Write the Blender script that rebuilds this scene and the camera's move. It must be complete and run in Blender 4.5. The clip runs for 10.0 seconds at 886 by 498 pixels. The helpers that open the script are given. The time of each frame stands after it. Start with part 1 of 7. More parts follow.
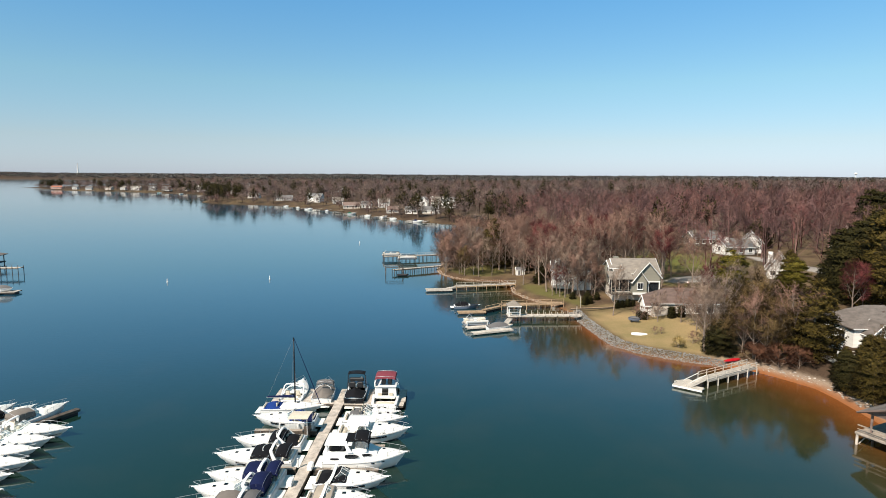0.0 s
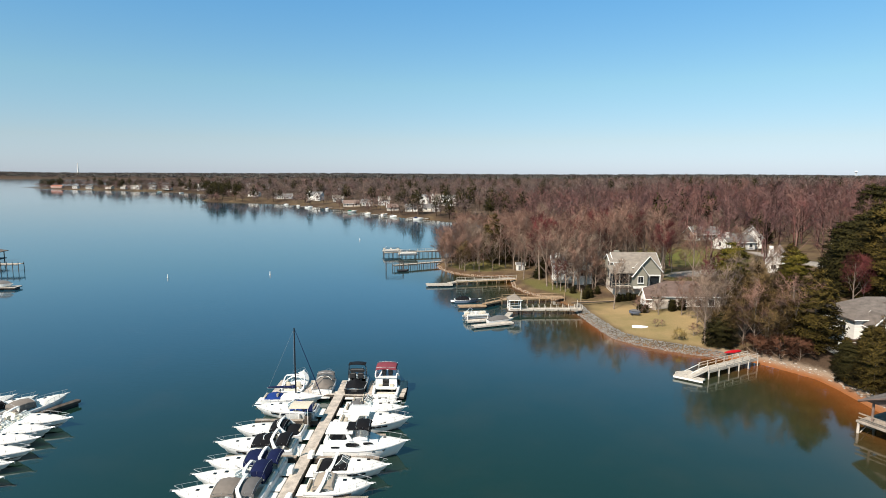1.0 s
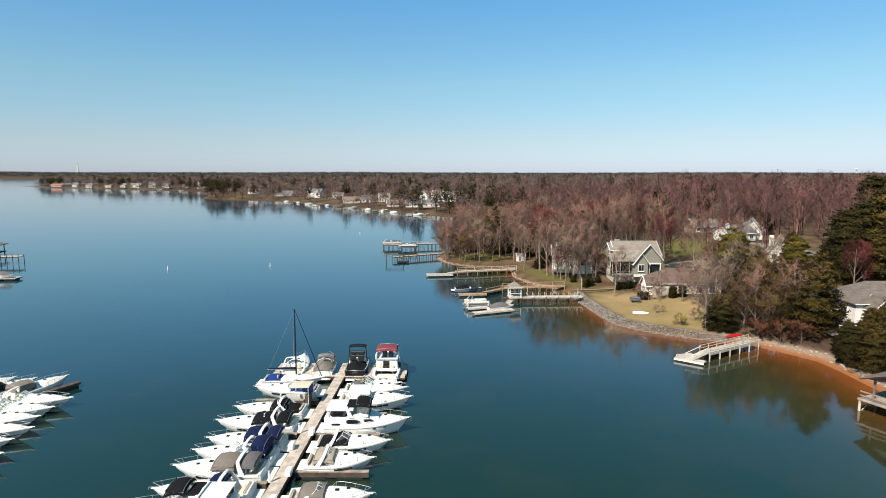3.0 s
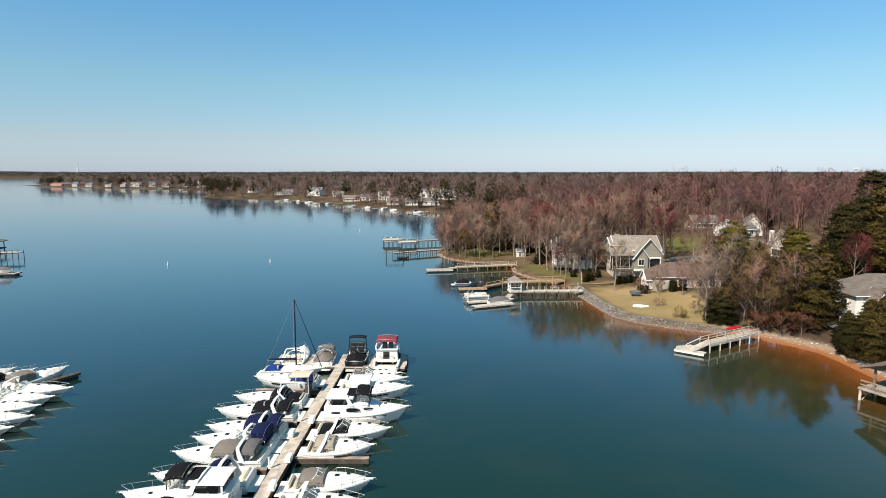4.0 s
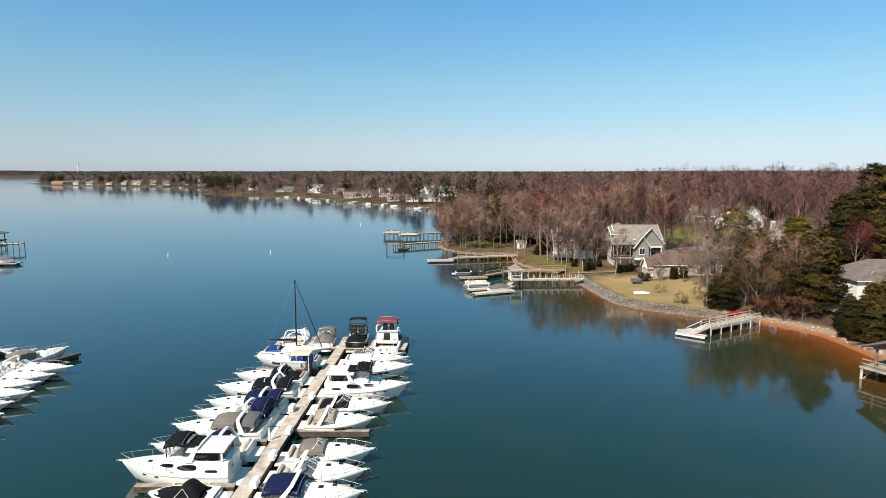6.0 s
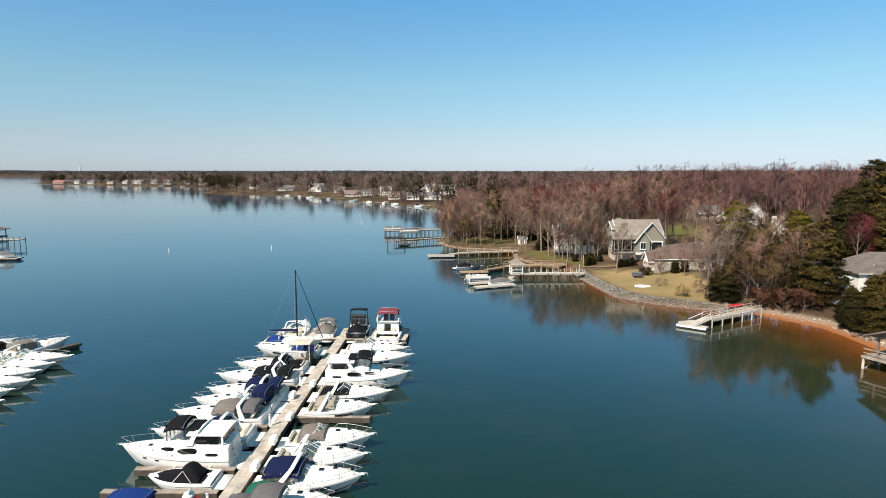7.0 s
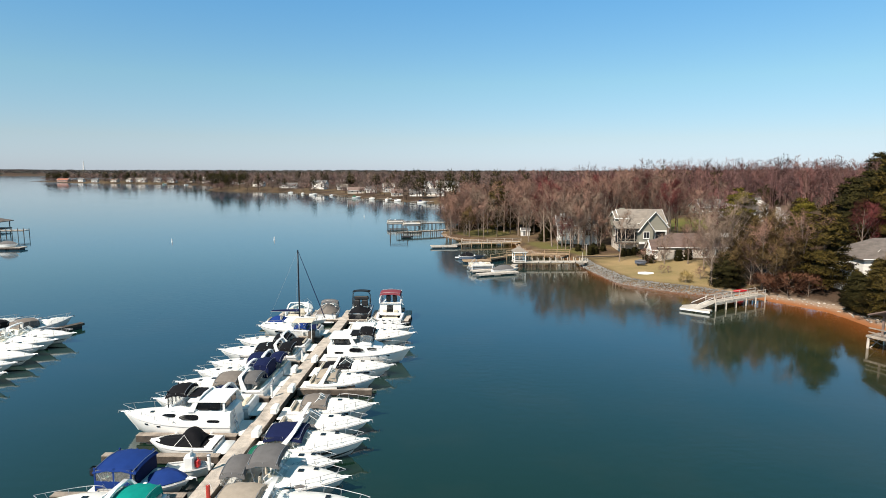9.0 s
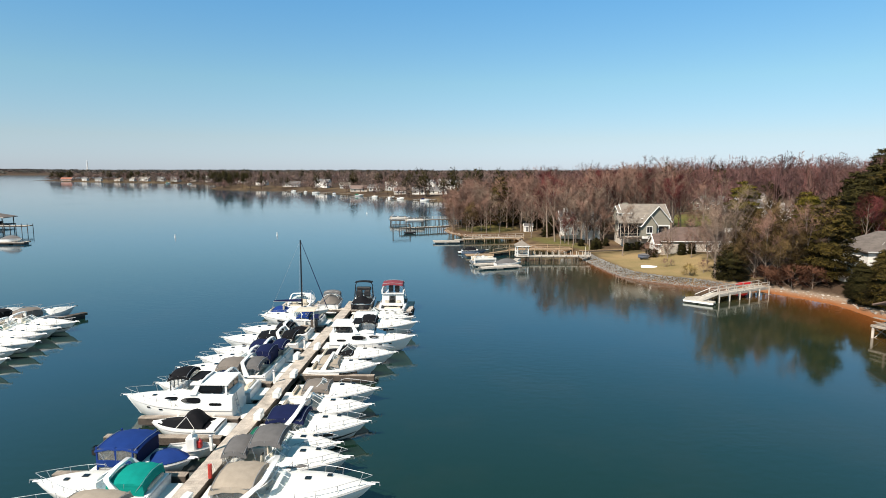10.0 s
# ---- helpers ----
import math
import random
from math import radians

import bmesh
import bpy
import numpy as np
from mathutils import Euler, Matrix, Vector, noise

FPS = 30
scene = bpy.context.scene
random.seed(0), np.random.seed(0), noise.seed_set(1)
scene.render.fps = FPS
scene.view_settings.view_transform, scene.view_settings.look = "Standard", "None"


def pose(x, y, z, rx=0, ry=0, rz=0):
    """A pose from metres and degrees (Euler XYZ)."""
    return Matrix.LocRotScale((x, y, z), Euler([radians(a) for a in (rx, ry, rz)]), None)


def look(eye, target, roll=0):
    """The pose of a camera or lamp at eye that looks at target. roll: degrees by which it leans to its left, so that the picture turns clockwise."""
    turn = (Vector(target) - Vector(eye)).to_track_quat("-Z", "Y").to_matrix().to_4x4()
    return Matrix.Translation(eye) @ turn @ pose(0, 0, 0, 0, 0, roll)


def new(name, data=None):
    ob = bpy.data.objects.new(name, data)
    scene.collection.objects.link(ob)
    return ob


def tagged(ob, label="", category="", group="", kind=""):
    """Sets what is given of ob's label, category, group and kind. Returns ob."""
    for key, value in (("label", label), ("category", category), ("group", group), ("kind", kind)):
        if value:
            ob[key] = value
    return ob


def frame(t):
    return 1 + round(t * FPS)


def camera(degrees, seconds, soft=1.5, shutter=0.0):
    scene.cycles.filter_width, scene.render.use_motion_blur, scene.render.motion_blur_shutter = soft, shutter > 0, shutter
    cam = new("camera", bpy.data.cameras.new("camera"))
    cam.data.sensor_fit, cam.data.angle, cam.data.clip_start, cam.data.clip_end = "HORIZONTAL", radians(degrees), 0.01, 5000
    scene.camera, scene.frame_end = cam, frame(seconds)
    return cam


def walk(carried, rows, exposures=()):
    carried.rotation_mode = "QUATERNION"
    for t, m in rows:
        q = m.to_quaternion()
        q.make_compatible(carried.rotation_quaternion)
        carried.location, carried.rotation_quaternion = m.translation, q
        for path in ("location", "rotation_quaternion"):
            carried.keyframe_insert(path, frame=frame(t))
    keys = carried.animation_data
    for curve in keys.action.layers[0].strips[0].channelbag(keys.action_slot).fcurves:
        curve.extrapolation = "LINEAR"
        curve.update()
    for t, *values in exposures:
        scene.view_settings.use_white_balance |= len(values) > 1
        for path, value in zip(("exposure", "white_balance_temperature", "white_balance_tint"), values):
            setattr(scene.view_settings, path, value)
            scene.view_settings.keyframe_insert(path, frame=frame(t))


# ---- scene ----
EXPOSURE = 0.46
cam = camera(73.7, 10.0, soft=0.9)
PATH = [
    (0, (-0.105, -0.082, 29.165), (-0.1078, 1.9021, 28.9162), 0.35),
    (0.5, (-0.110, -0.109, 28.625), (-0.1132, 1.8756, 28.3746), 0.28),
    (1, (-0.114, -0.140, 28.080), (-0.1177, 1.8447, 27.8281), 0.23),
    (1.5, (-0.117, -0.174, 27.530), (-0.1213, 1.8099, 27.2769), 0.17),
    (2, (-0.120, -0.212, 26.975), (-0.1241, 1.7718, 26.7212), 0.13),
    (2.5, (-0.122, -0.253, 26.416), (-0.1262, 1.7310, 26.1613), 0.10),
    (4, (-0.124, -0.386, 24.714), (-0.1281, 1.5973, 24.4580), 0.04),
    (4.5, (-0.123, -0.433, 24.140), (-0.1276, 1.5508, 23.8831), 0.04),
    (5, (-0.122, -0.479, 23.562), (-0.1265, 1.5043, 23.3050), 0.03),
    (5.5, (-0.120, -0.525, 22.981), (-0.1250, 1.4583, 22.7238), 0.04),
    (7, (-0.109, -0.655, 21.222), (-0.1181, 1.3287, 20.9646), 0.06),
    (7.5, (-0.105, -0.693, 20.631), (-0.1152, 1.2901, 20.3735), 0.08),
    (8, (-0.099, -0.729, 20.038), (-0.1121, 1.2547, 19.7805), 0.09),
    (8.5, (-0.093, -0.760, 19.444), (-0.1089, 1.2231, 19.1858), 0.11),
    (9, (-0.087, -0.787, 18.847), (-0.1055, 1.1958, 18.5895), 0.13),
    (9.5, (-0.079, -0.810, 18.249), (-0.1021, 1.1734, 17.9919), 0.14),
    (10, (-0.071, -0.827, 17.651), (-0.0987, 1.1563, 17.3932), 0.16),
]
walk(cam, [(t, look(eye, target, roll)) for t, eye, target, roll in PATH], [(0.0, EXPOSURE), (10.0, EXPOSURE)])

# ---- world and sun ----
SUN_FROM = Vector((-0.62, -0.70, 1.02)).normalized()
world = bpy.data.worlds.new("sky")
scene.world = world
world.use_nodes = True
wt = world.node_tree
sky = wt.nodes.new("ShaderNodeTexSky")
sky.sky_type = "NISHITA"
sky.sun_disc = False
sky.sun_elevation = math.asin(SUN_FROM.z)
sky.sun_rotation = math.atan2(SUN_FROM.x, SUN_FROM.y)
sky.altitude = 200
sky.air_density, sky.dust_density, sky.ozone_density = 1.0, 0.15, 4.0
wt.nodes["Background"].inputs["Strength"].default_value = 0.090
# clear spring air: deep azure overhead, cool white low down
wc = wt.nodes.new("ShaderNodeTexCoord")
ws = wt.nodes.new("ShaderNodeSeparateXYZ")
wr = wt.nodes.new("ShaderNodeValToRGB")
wm = wt.nodes.new("ShaderNodeMix")
wm.data_type, wm.blend_type = "RGBA", "MULTIPLY"
wm.inputs["Factor"].default_value = 1.0
wr.color_ramp.elements[0].position, wr.color_ramp.elements[0].color = 0.0, (0.60, 0.71, 1.06, 1)
wr.color_ramp.elements[1].position, wr.color_ramp.elements[1].color = 0.5, (0.50, 0.99, 0.78, 1)
for pos, c in ((0.054, (0.80, 0.81, 0.88)), (0.143, (0.88, 1.05, 0.96)), (0.27, (0.74, 1.19, 1.24))):
    wr.color_ramp.elements.new(pos).color = (*c, 1)
wt.links.new(wc.outputs["Generated"], ws.inputs["Vector"])
wt.links.new(ws.outputs["Z"], wr.inputs["Fac"])
wt.links.new(sky.outputs["Color"], wm.inputs["A"])
wt.links.new(wr.outputs["Color"], wm.inputs["B"])
wt.links.new(wm.outputs["Result"], wt.nodes["Background"].inputs["Color"])
sun = new("sun", bpy.data.lights.new("sun", "SUN"))
sun.data.energy, sun.data.angle, sun.data.color = 5.2, radians(0.53), (1.0, 0.89, 0.76)
sun.matrix_world = look((0, 0, 300), Vector((0, 0, 300)) - SUN_FROM)


# ---- materials ----
def mat(name, color, rough=0.6, metal=0.0, vary=0.12, scale=3.0, bump=0.0, bump_scale=30.0, spec=0.5, coat=0.0, second=None, stretch=(1, 1, 1), random_tint=0.0):
    """A surface with two scales of colour variation and fine relief."""
    m = bpy.data.materials.new(name)
    m.use_nodes = True
    nt = m.node_tree
    p = nt.nodes["Principled BSDF"]
    p.inputs["Roughness"].default_value = rough
    p.inputs["Metallic"].default_value = metal
    p.inputs["Specular IOR Level"].default_value = spec
    p.inputs["Coat Weight"].default_value = coat
    tc = nt.nodes.new("ShaderNodeTexCoord")
    mp = nt.nodes.new("ShaderNodeMapping")
    mp.inputs["Scale"].default_value = stretch
    nt.links.new(tc.outputs["Object"], mp.inputs["Vector"])
    n1 = nt.nodes.new("ShaderNodeTexNoise")
    n1.inputs["Scale"].default_value, n1.inputs["Detail"].default_value = scale, 6
    n2 = nt.nodes.new("ShaderNodeTexNoise")
    n2.inputs["Scale"].default_value, n2.inputs["Detail"].default_value = scale * 9, 3
    add = nt.nodes.new("ShaderNodeMath")
    add.operation = "MULTIPLY_ADD"
    add.inputs[1].default_value = 0.5
    for n in (n1, n2):
        nt.links.new(mp.outputs["Vector"], n.inputs["Vector"])
    nt.links.new(n2.outputs["Fac"], add.inputs[0])
    nt.links.new(n1.outputs["Fac"], add.inputs[2])
    ramp = nt.nodes.new("ShaderNodeValToRGB")
    c = Vector(color)
    lo, hi = (c * (1 - vary * 2), second if second else c * (1 + vary))
    ramp.color_ramp.elements[0].position, ramp.color_ramp.elements[1].position = 0.5, 1.0
    ramp.color_ramp.elements[0].color = (*lo, 1)
    ramp.color_ramp.elements[1].color = (*[min(1, v) for v in hi], 1)
    nt.links.new(add.outputs[0], ramp.inputs["Fac"])
    out = ramp.outputs["Color"]
    if random_tint:
        oi = nt.nodes.new("ShaderNodeObjectInfo")
        hsv = nt.nodes.new("ShaderNodeHueSaturation")
        mr = nt.nodes.new("ShaderNodeMapRange")
        mr.inputs["To Min"].default_value, mr.inputs["To Max"].default_value = 1 - random_tint, 1 + random_tint
        nt.links.new(oi.outputs["Random"], mr.inputs["Value"])
        nt.links.new(mr.outputs["Result"], hsv.inputs["Value"])
        nt.links.new(out, hsv.inputs["Color"])
        out = hsv.outputs["Color"]
    nt.links.new(out, p.inputs["Base Color"])
    if bump:
        nb = nt.nodes.new("ShaderNodeTexNoise")
        nb.inputs["Scale"].default_value, nb.inputs["Detail"].default_value = bump_scale, 4
        nt.links.new(mp.outputs["Vector"], nb.inputs["Vector"])
        b = nt.nodes.new("ShaderNodeBump")
        b.inputs["Strength"].default_value, b.inputs["Distance"].default_value = bump, 0.05
        nt.links.new(nb.outputs["Fac"], b.inputs["Height"])
        nt.links.new(b.outputs["Normal"], p.inputs["Normal"])
    return m


def woods_mat(name, dark, light, extra=None, rough=0.85, through_light=0.0):
    """Twigs or needles: each island takes its own tint, with patches of another at tree scale."""
    m = bpy.data.materials.new(name)
    m.use_nodes = True
    nt = m.node_tree
    p = nt.nodes["Principled BSDF"]
    p.inputs["Roughness"].default_value = rough
    p.inputs["Specular IOR Level"].default_value = 0.2
    g = nt.nodes.new("ShaderNodeNewGeometry")
    ramp = nt.nodes.new("ShaderNodeValToRGB")
    ramp.color_ramp.elements[0].color = (*dark, 1)
    ramp.color_ramp.elements[1].color = (*light, 1)
    nt.links.new(g.outputs["Random Per Island"], ramp.inputs["Fac"])
    out = ramp.outputs["Color"]
    if extra == "tree":
        at = nt.nodes.new("ShaderNodeAttribute")
        at.attribute_name = "tree"
        r2 = nt.nodes.new("ShaderNodeValToRGB")
        e = r2.color_ramp.elements
        e[0].position, e[0].color = 0.0, (0.48, 0.45, 0.48, 1)
        e[1].position, e[1].color = 1.0, (1.3, 0.92, 0.9, 1)
        for pos, c in ((0.18, (1.0, 0.92, 0.92)), (0.36, (1.5, 1.42, 1.38)), (0.5, (0.72, 0.70, 0.66)), (0.66, (1.15, 1.12, 1.0)), (0.8, (1.75, 1.55, 1.38)), (0.9, (1.0, 0.74, 0.70))):
            e.new(pos).color = (*c, 1)
        nt.links.new(at.outputs["Fac"], r2.inputs["Fac"])
        mix = nt.nodes.new("ShaderNodeMix")
        mix.data_type, mix.blend_type = "RGBA", "MULTIPLY"
        mix.inputs["Factor"].default_value = 1.0
        nt.links.new(out, mix.inputs["A"])
        nt.links.new(r2.outputs["Color"], mix.inputs["B"])
        out = mix.outputs["Result"]
    elif extra:
        tc = nt.nodes.new("ShaderNodeTexCoord")
        n = nt.nodes.new("ShaderNodeTexNoise")
        n.inputs["Scale"].default_value, n.inputs["Detail"].default_value = 0.07, 3
        nt.links.new(tc.outputs["Object"], n.inputs["Vector"])
        r2 = nt.nodes.new("ShaderNodeMapRange")
        r2.inputs["From Min"].default_value, r2.inputs["From Max"].default_value = 0.45, 0.7
        nt.links.new(n.outputs["Fac"], r2.inputs["Value"])
        mix = nt.nodes.new("ShaderNodeMix")
        mix.data_type = "RGBA"
        nt.links.new(r2.outputs["Result"], mix.inputs["Factor"])
        nt.links.new(out, mix.inputs["A"])
        mix.inputs["B"].default_value = (*extra, 1)
        out = mix.outputs["Result"]
    nt.links.new(out, p.inputs["Base Color"])
    return m


def glass_mat(name, tint, rough=0.05):
    m = bpy.data.materials.new(name)
    m.use_nodes = True
    p = m.node_tree.nodes["Principled BSDF"]
    p.inputs["Base Color"].default_value = (*tint, 1)
    p.inputs["Roughness"].default_value = rough
    p.inputs["Transmission Weight"].default_value = 0.9
    p.inputs["IOR"].default_value = 1.05
    p.inputs["Specular IOR Level"].default_value = 0.9
    p.inputs["Coat Weight"].default_value = 1.0
    p.inputs["Coat Roughness"].default_value = 0.03
    return m


GEL = mat("white_gelcoat", (0.82, 0.82, 0.80), 0.28, vary=0.03, scale=0.8, coat=0.4)
DECK = mat("white_nonskid_deck", (0.76, 0.75, 0.71), 0.5, vary=0.05, scale=2, bump=0.1, bump_scale=60)
CREAM = mat("cream_vinyl", (0.62, 0.55, 0.44), 0.55, vary=0.08, scale=3)
BLACK_GEL = mat("black_gelcoat", (0.012, 0.012, 0.014), 0.18, vary=0.1, coat=0.5)
STEEL = mat("stainless_steel", (0.42, 0.43, 0.45), 0.5, metal=0.7, vary=0.03)
RUBBER = mat("black_rubber", (0.02, 0.02, 0.022), 0.5, vary=0.15)
SMOKE = mat("dark_window", (0.010, 0.011, 0.013), 0.06, vary=0.1, spec=0.8)
GLASS = glass_mat("tinted_glass", (0.75, 0.86, 0.86))
VINYL = glass_mat("clear_vinyl", (0.70, 0.70, 0.68), 0.15)
CLOTH = {
    "black": mat("black_canvas", (0.006, 0.006, 0.008), 0.85, vary=0.07, scale=2.5, bump=0.12, bump_scale=10, spec=0.2),
    "navy": mat("navy_canvas", (0.006, 0.011, 0.052), 0.85, vary=0.07, scale=2.5, bump=0.12, bump_scale=10, spec=0.2),
    "blue": mat("bright_blue_canvas", (0.008, 0.034, 0.17), 0.85, vary=0.07, scale=2.5, bump=0.12, bump_scale=10, spec=0.2),
    "teal": mat("teal_canvas", (0.0, 0.24, 0.20), 0.85, vary=0.07, scale=2.5, bump=0.12, bump_scale=10, spec=0.2),
    "green": mat("green_canvas", (0.01, 0.12, 0.07), 0.85, vary=0.07, scale=2.5, bump=0.12, bump_scale=10, spec=0.2),
    "grey": mat("grey_canvas", (0.13, 0.125, 0.125), 0.85, vary=0.07, scale=2.5, bump=0.12, bump_scale=10, spec=0.2),
    "tan": mat("tan_canvas", (0.36, 0.305, 0.245), 0.85, vary=0.07, scale=2.5, bump=0.12, bump_scale=10, spec=0.2),
    "taupe": mat("taupe_canvas", (0.19, 0.165, 0.145), 0.85, vary=0.07, scale=2.5, bump=0.12, bump_scale=10, spec=0.2),
    "red": mat("faded_red_canvas", (0.20, 0.045, 0.06), 0.85, vary=0.07, scale=2.5, bump=0.12, bump_scale=10, spec=0.2),
}
TIMBER = mat("weathered_dock_timber", (0.54, 0.475, 0.41), 0.85, vary=0.22, scale=1.4, bump=0.3, bump_scale=14, random_tint=0.18)
# darker brown timber for side beams, pilings and some decks
TIMBER_D = mat("dark_brown_timber", (0.09, 0.07, 0.055), 0.7, vary=0.3, scale=2, bump=0.3, bump_scale=12)
BROWN_TIMBER = mat("brown_finger_timber", (0.34, 0.285, 0.235), 0.85, vary=0.25, scale=1.4, bump=0.3, bump_scale=14, random_tint=0.18)
WARM_TIMBER = mat("tan_pier_timber", (0.42, 0.29, 0.18), 0.85, vary=0.2, scale=1.4, bump=0.3, bump_scale=14, random_tint=0.15)
GREY_TIMBER = mat("silver_pier_timber", (0.50, 0.45, 0.39), 0.85, vary=0.18, scale=1.4, bump=0.3, bump_scale=14, random_tint=0.15)
WHITE_PAINT = mat("white_paint", (0.78, 0.77, 0.74), 0.6, vary=0.06, scale=1.2)
BARK = mat("grey_brown_bark", (0.275, 0.21, 0.165), 0.9, vary=0.3, scale=1.2, bump=0.5, bump_scale=9, random_tint=0.25)
TWIG = woods_mat("grey_brown_twigs", (0.105, 0.057, 0.044), (0.35, 0.206, 0.156))
TWIG_RED = woods_mat("red_maple_buds", (0.075, 0.018, 0.020), (0.20, 0.055, 0.050))
TWIG_PALE = woods_mat("pale_grey_twigs", (0.13, 0.090, 0.068), (0.36, 0.262, 0.20))
TWIG_RUST = woods_mat("russet_leaves", (0.060, 0.026, 0.016), (0.14, 0.062, 0.034))
TWIG_OLIVE = woods_mat("olive_budding_twigs", (0.028, 0.017, 0.007), (0.19, 0.124, 0.050))
NEEDLE = woods_mat("pine_needles", (0.007, 0.006, 0.002), (0.118, 0.083, 0.016))
NEEDLE_Y = woods_mat("yellow_green_needles", (0.028, 0.026, 0.004), (0.19, 0.150, 0.020))
NEEDLE_D = woods_mat("dark_cedar_foliage", (0.005, 0.006, 0.002), (0.054, 0.044, 0.009))
WOODS = woods_mat("mixed_winter_woods", (0.092, 0.053, 0.051), (0.195, 0.115, 0.109), "tree")
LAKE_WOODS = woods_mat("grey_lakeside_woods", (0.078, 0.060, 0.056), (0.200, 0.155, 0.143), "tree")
# cool grey base colour: distance haze is mixed into the woods' own tone
HAZED_WOODS = woods_mat("hazed_far_woods", (0.058, 0.062, 0.062), (0.110, 0.112, 0.112), "tree")


# ---- geometry kit ----
class Geo:
    """Plain lists of points and faces that grow, with the forms that things here are made of."""

    def __init__(self):
        self.v, self.f = [], []

    def add(self, v, f):
        n = len(self.v)
        self.v += [tuple(p) for p in v]
        self.f += [tuple(i + n for i in face) for face in f]
        return self

    def box(self, c, s, ch=0.0, rz=0.0):
        """A box at centre c of size s, its edges cut by ch, turned by rz degrees."""
        x, y, z = s[0] / 2, s[1] / 2, s[2] / 2
        if ch <= 0:
            pts = [(a * x, b * y, d * z) for d in (-1, 1) for a, b in ((-1, -1), (1, -1), (1, 1), (-1, 1))]
            fs = [(3, 2, 1, 0), (4, 5, 6, 7), (0, 1, 5, 4), (1, 2, 6, 5), (2, 3, 7, 6), (3, 0, 4, 7)]
        else:
            pts = []
            for zz, k in ((-z, ch), (-z + ch, 0), (z - ch, 0), (z, ch)):
                a, b = x - k, y - k
                pts += [(-a, -b + ch, zz), (-a + ch, -b, zz), (a - ch, -b, zz), (a, -b + ch, zz), (a, b - ch, zz), (a - ch, b, zz), (-a + ch, b, zz), (-a, b - ch, zz)]
            fs = [tuple(range(7, -1, -1)), tuple(range(24, 32))]
            for r in range(3):
                fs += [(r * 8 + i, r * 8 + (i + 1) % 8, r * 8 + 8 + (i + 1) % 8, r * 8 + 8 + i) for i in range(8)]
        co, si = math.cos(radians(rz)), math.sin(radians(rz))
        return self.add([(c[0] + co * p[0] - si * p[1], c[1] + si * p[0] + co * p[1], c[2] + p[2]) for p in pts], fs)

    def loft(self, rings, closed=True, caps=True):
        """Skin over rings with the same number of points."""
        n = len(rings[0])
        pts = [p for r in rings for p in r]
        fs = []
        for r in range(len(rings) - 1):
            for i in range(n if closed else n - 1):
                j = (i + 1) % n
                fs.append((r * n + i, r * n + j, (r + 1) * n + j, (r + 1) * n + i))
        if caps and closed:
            fs += [tuple(range(n - 1, -1, -1)), tuple((len(rings) - 1) * n + i for i in range(n))]
        return self.add(pts, fs)

    def tube(self, pts, r, sides=5, r2=None):
        """A rod along points, tapering from r to r2."""
        pts = [Vector(p) for p in pts]
        rings = []
        for i, p in enumerate(pts):
            d = (pts[min(i + 1, len(pts) - 1)] - pts[max(i - 1, 0)]).normalized()
            a = d.cross(Vector((0, 0, 1)) if abs(d.z) < 0.9 else Vector((1, 0, 0))).normalized()
            b = d.cross(a)
            rr = r if r2 is None else r + (r2 - r) * i / (len(pts) - 1)
            rings.append([p + (a * math.cos(t) + b * math.sin(t)) * rr for t in [2 * math.pi * k / sides for k in range(sides)]])
        return self.loft(rings)

    def ball(self, c, s, n=8, m=5):
        rings = []
        for j in range(m + 1):
            t = -math.pi / 2 + math.pi * (j + 0.02) / (m + 0.04)
            rings.append([(c[0] + s[0] * math.cos(t) * math.cos(2 * math.pi * i / n), c[1] + s[1] * math.cos(t) * math.sin(2 * math.pi * i / n), c[2] + s[2] * math.sin(t)) for i in range(n)])
        return self.loft(rings)

    def prism(self, outline, z0, z1):
        return self.loft([[(x, y, z0) for x, y in outline], [(x, y, z1) for x, y in outline]])

    def sheet(self, grid, thick):
        """A curved sheet through a grid of points, with thickness downwards."""
        rows, cols = len(grid), len(grid[0])
        top = [p for r in grid for p in r]
        low = [(p[0], p[1], p[2] - thick) for p in top]
        n, fs = len(top), []
        for r in range(rows - 1):
            for c in range(cols - 1):
                a, b, d, e = r * cols + c, r * cols + c + 1, (r + 1) * cols + c + 1, (r + 1) * cols + c
                fs += [(a, b, d, e), (e + n, d + n, b + n, a + n)]
        edge = [c for c in range(cols)] + [r * cols + cols - 1 for r in range(1, rows)] + [(rows - 1) * cols + c for c in range(cols - 2, -1, -1)] + [r * cols for r in range(rows - 2, 0, -1)]
        for i, a in enumerate(edge):
            b = edge[(i + 1) % len(edge)]
            fs.append((b, a, a + n, b + n))
        return self.add(top + low, fs)

    def mesh(self, name, material, smooth=False):
        me = bpy.data.meshes.new(name)
        me.from_pydata(self.v, [], self.f)
        me.materials.append(material)
        if smooth:
            me.polygons.foreach_set("use_smooth", [True] * len(me.polygons))
            me.set_sharp_from_angle(angle=radians(38))
        me.update()
        return me


def thing(name, label, category, group="", m=None):
    ob = tagged(new(name), label, category, group)
    ob.empty_display_size = 0.3
    if m is not None:
        ob.matrix_world = m
    return ob


def part(name, geo, material, parent, label="", smooth=False):
    """One mesh as a part of a thing or of a part, in the thing's own axes."""
    me = geo if isinstance(geo, bpy.types.Mesh) else geo.mesh(name, material, smooth)
    ob = new(name, me)
    ob.parent = parent
    if label:
        ob["label"] = label
    return ob


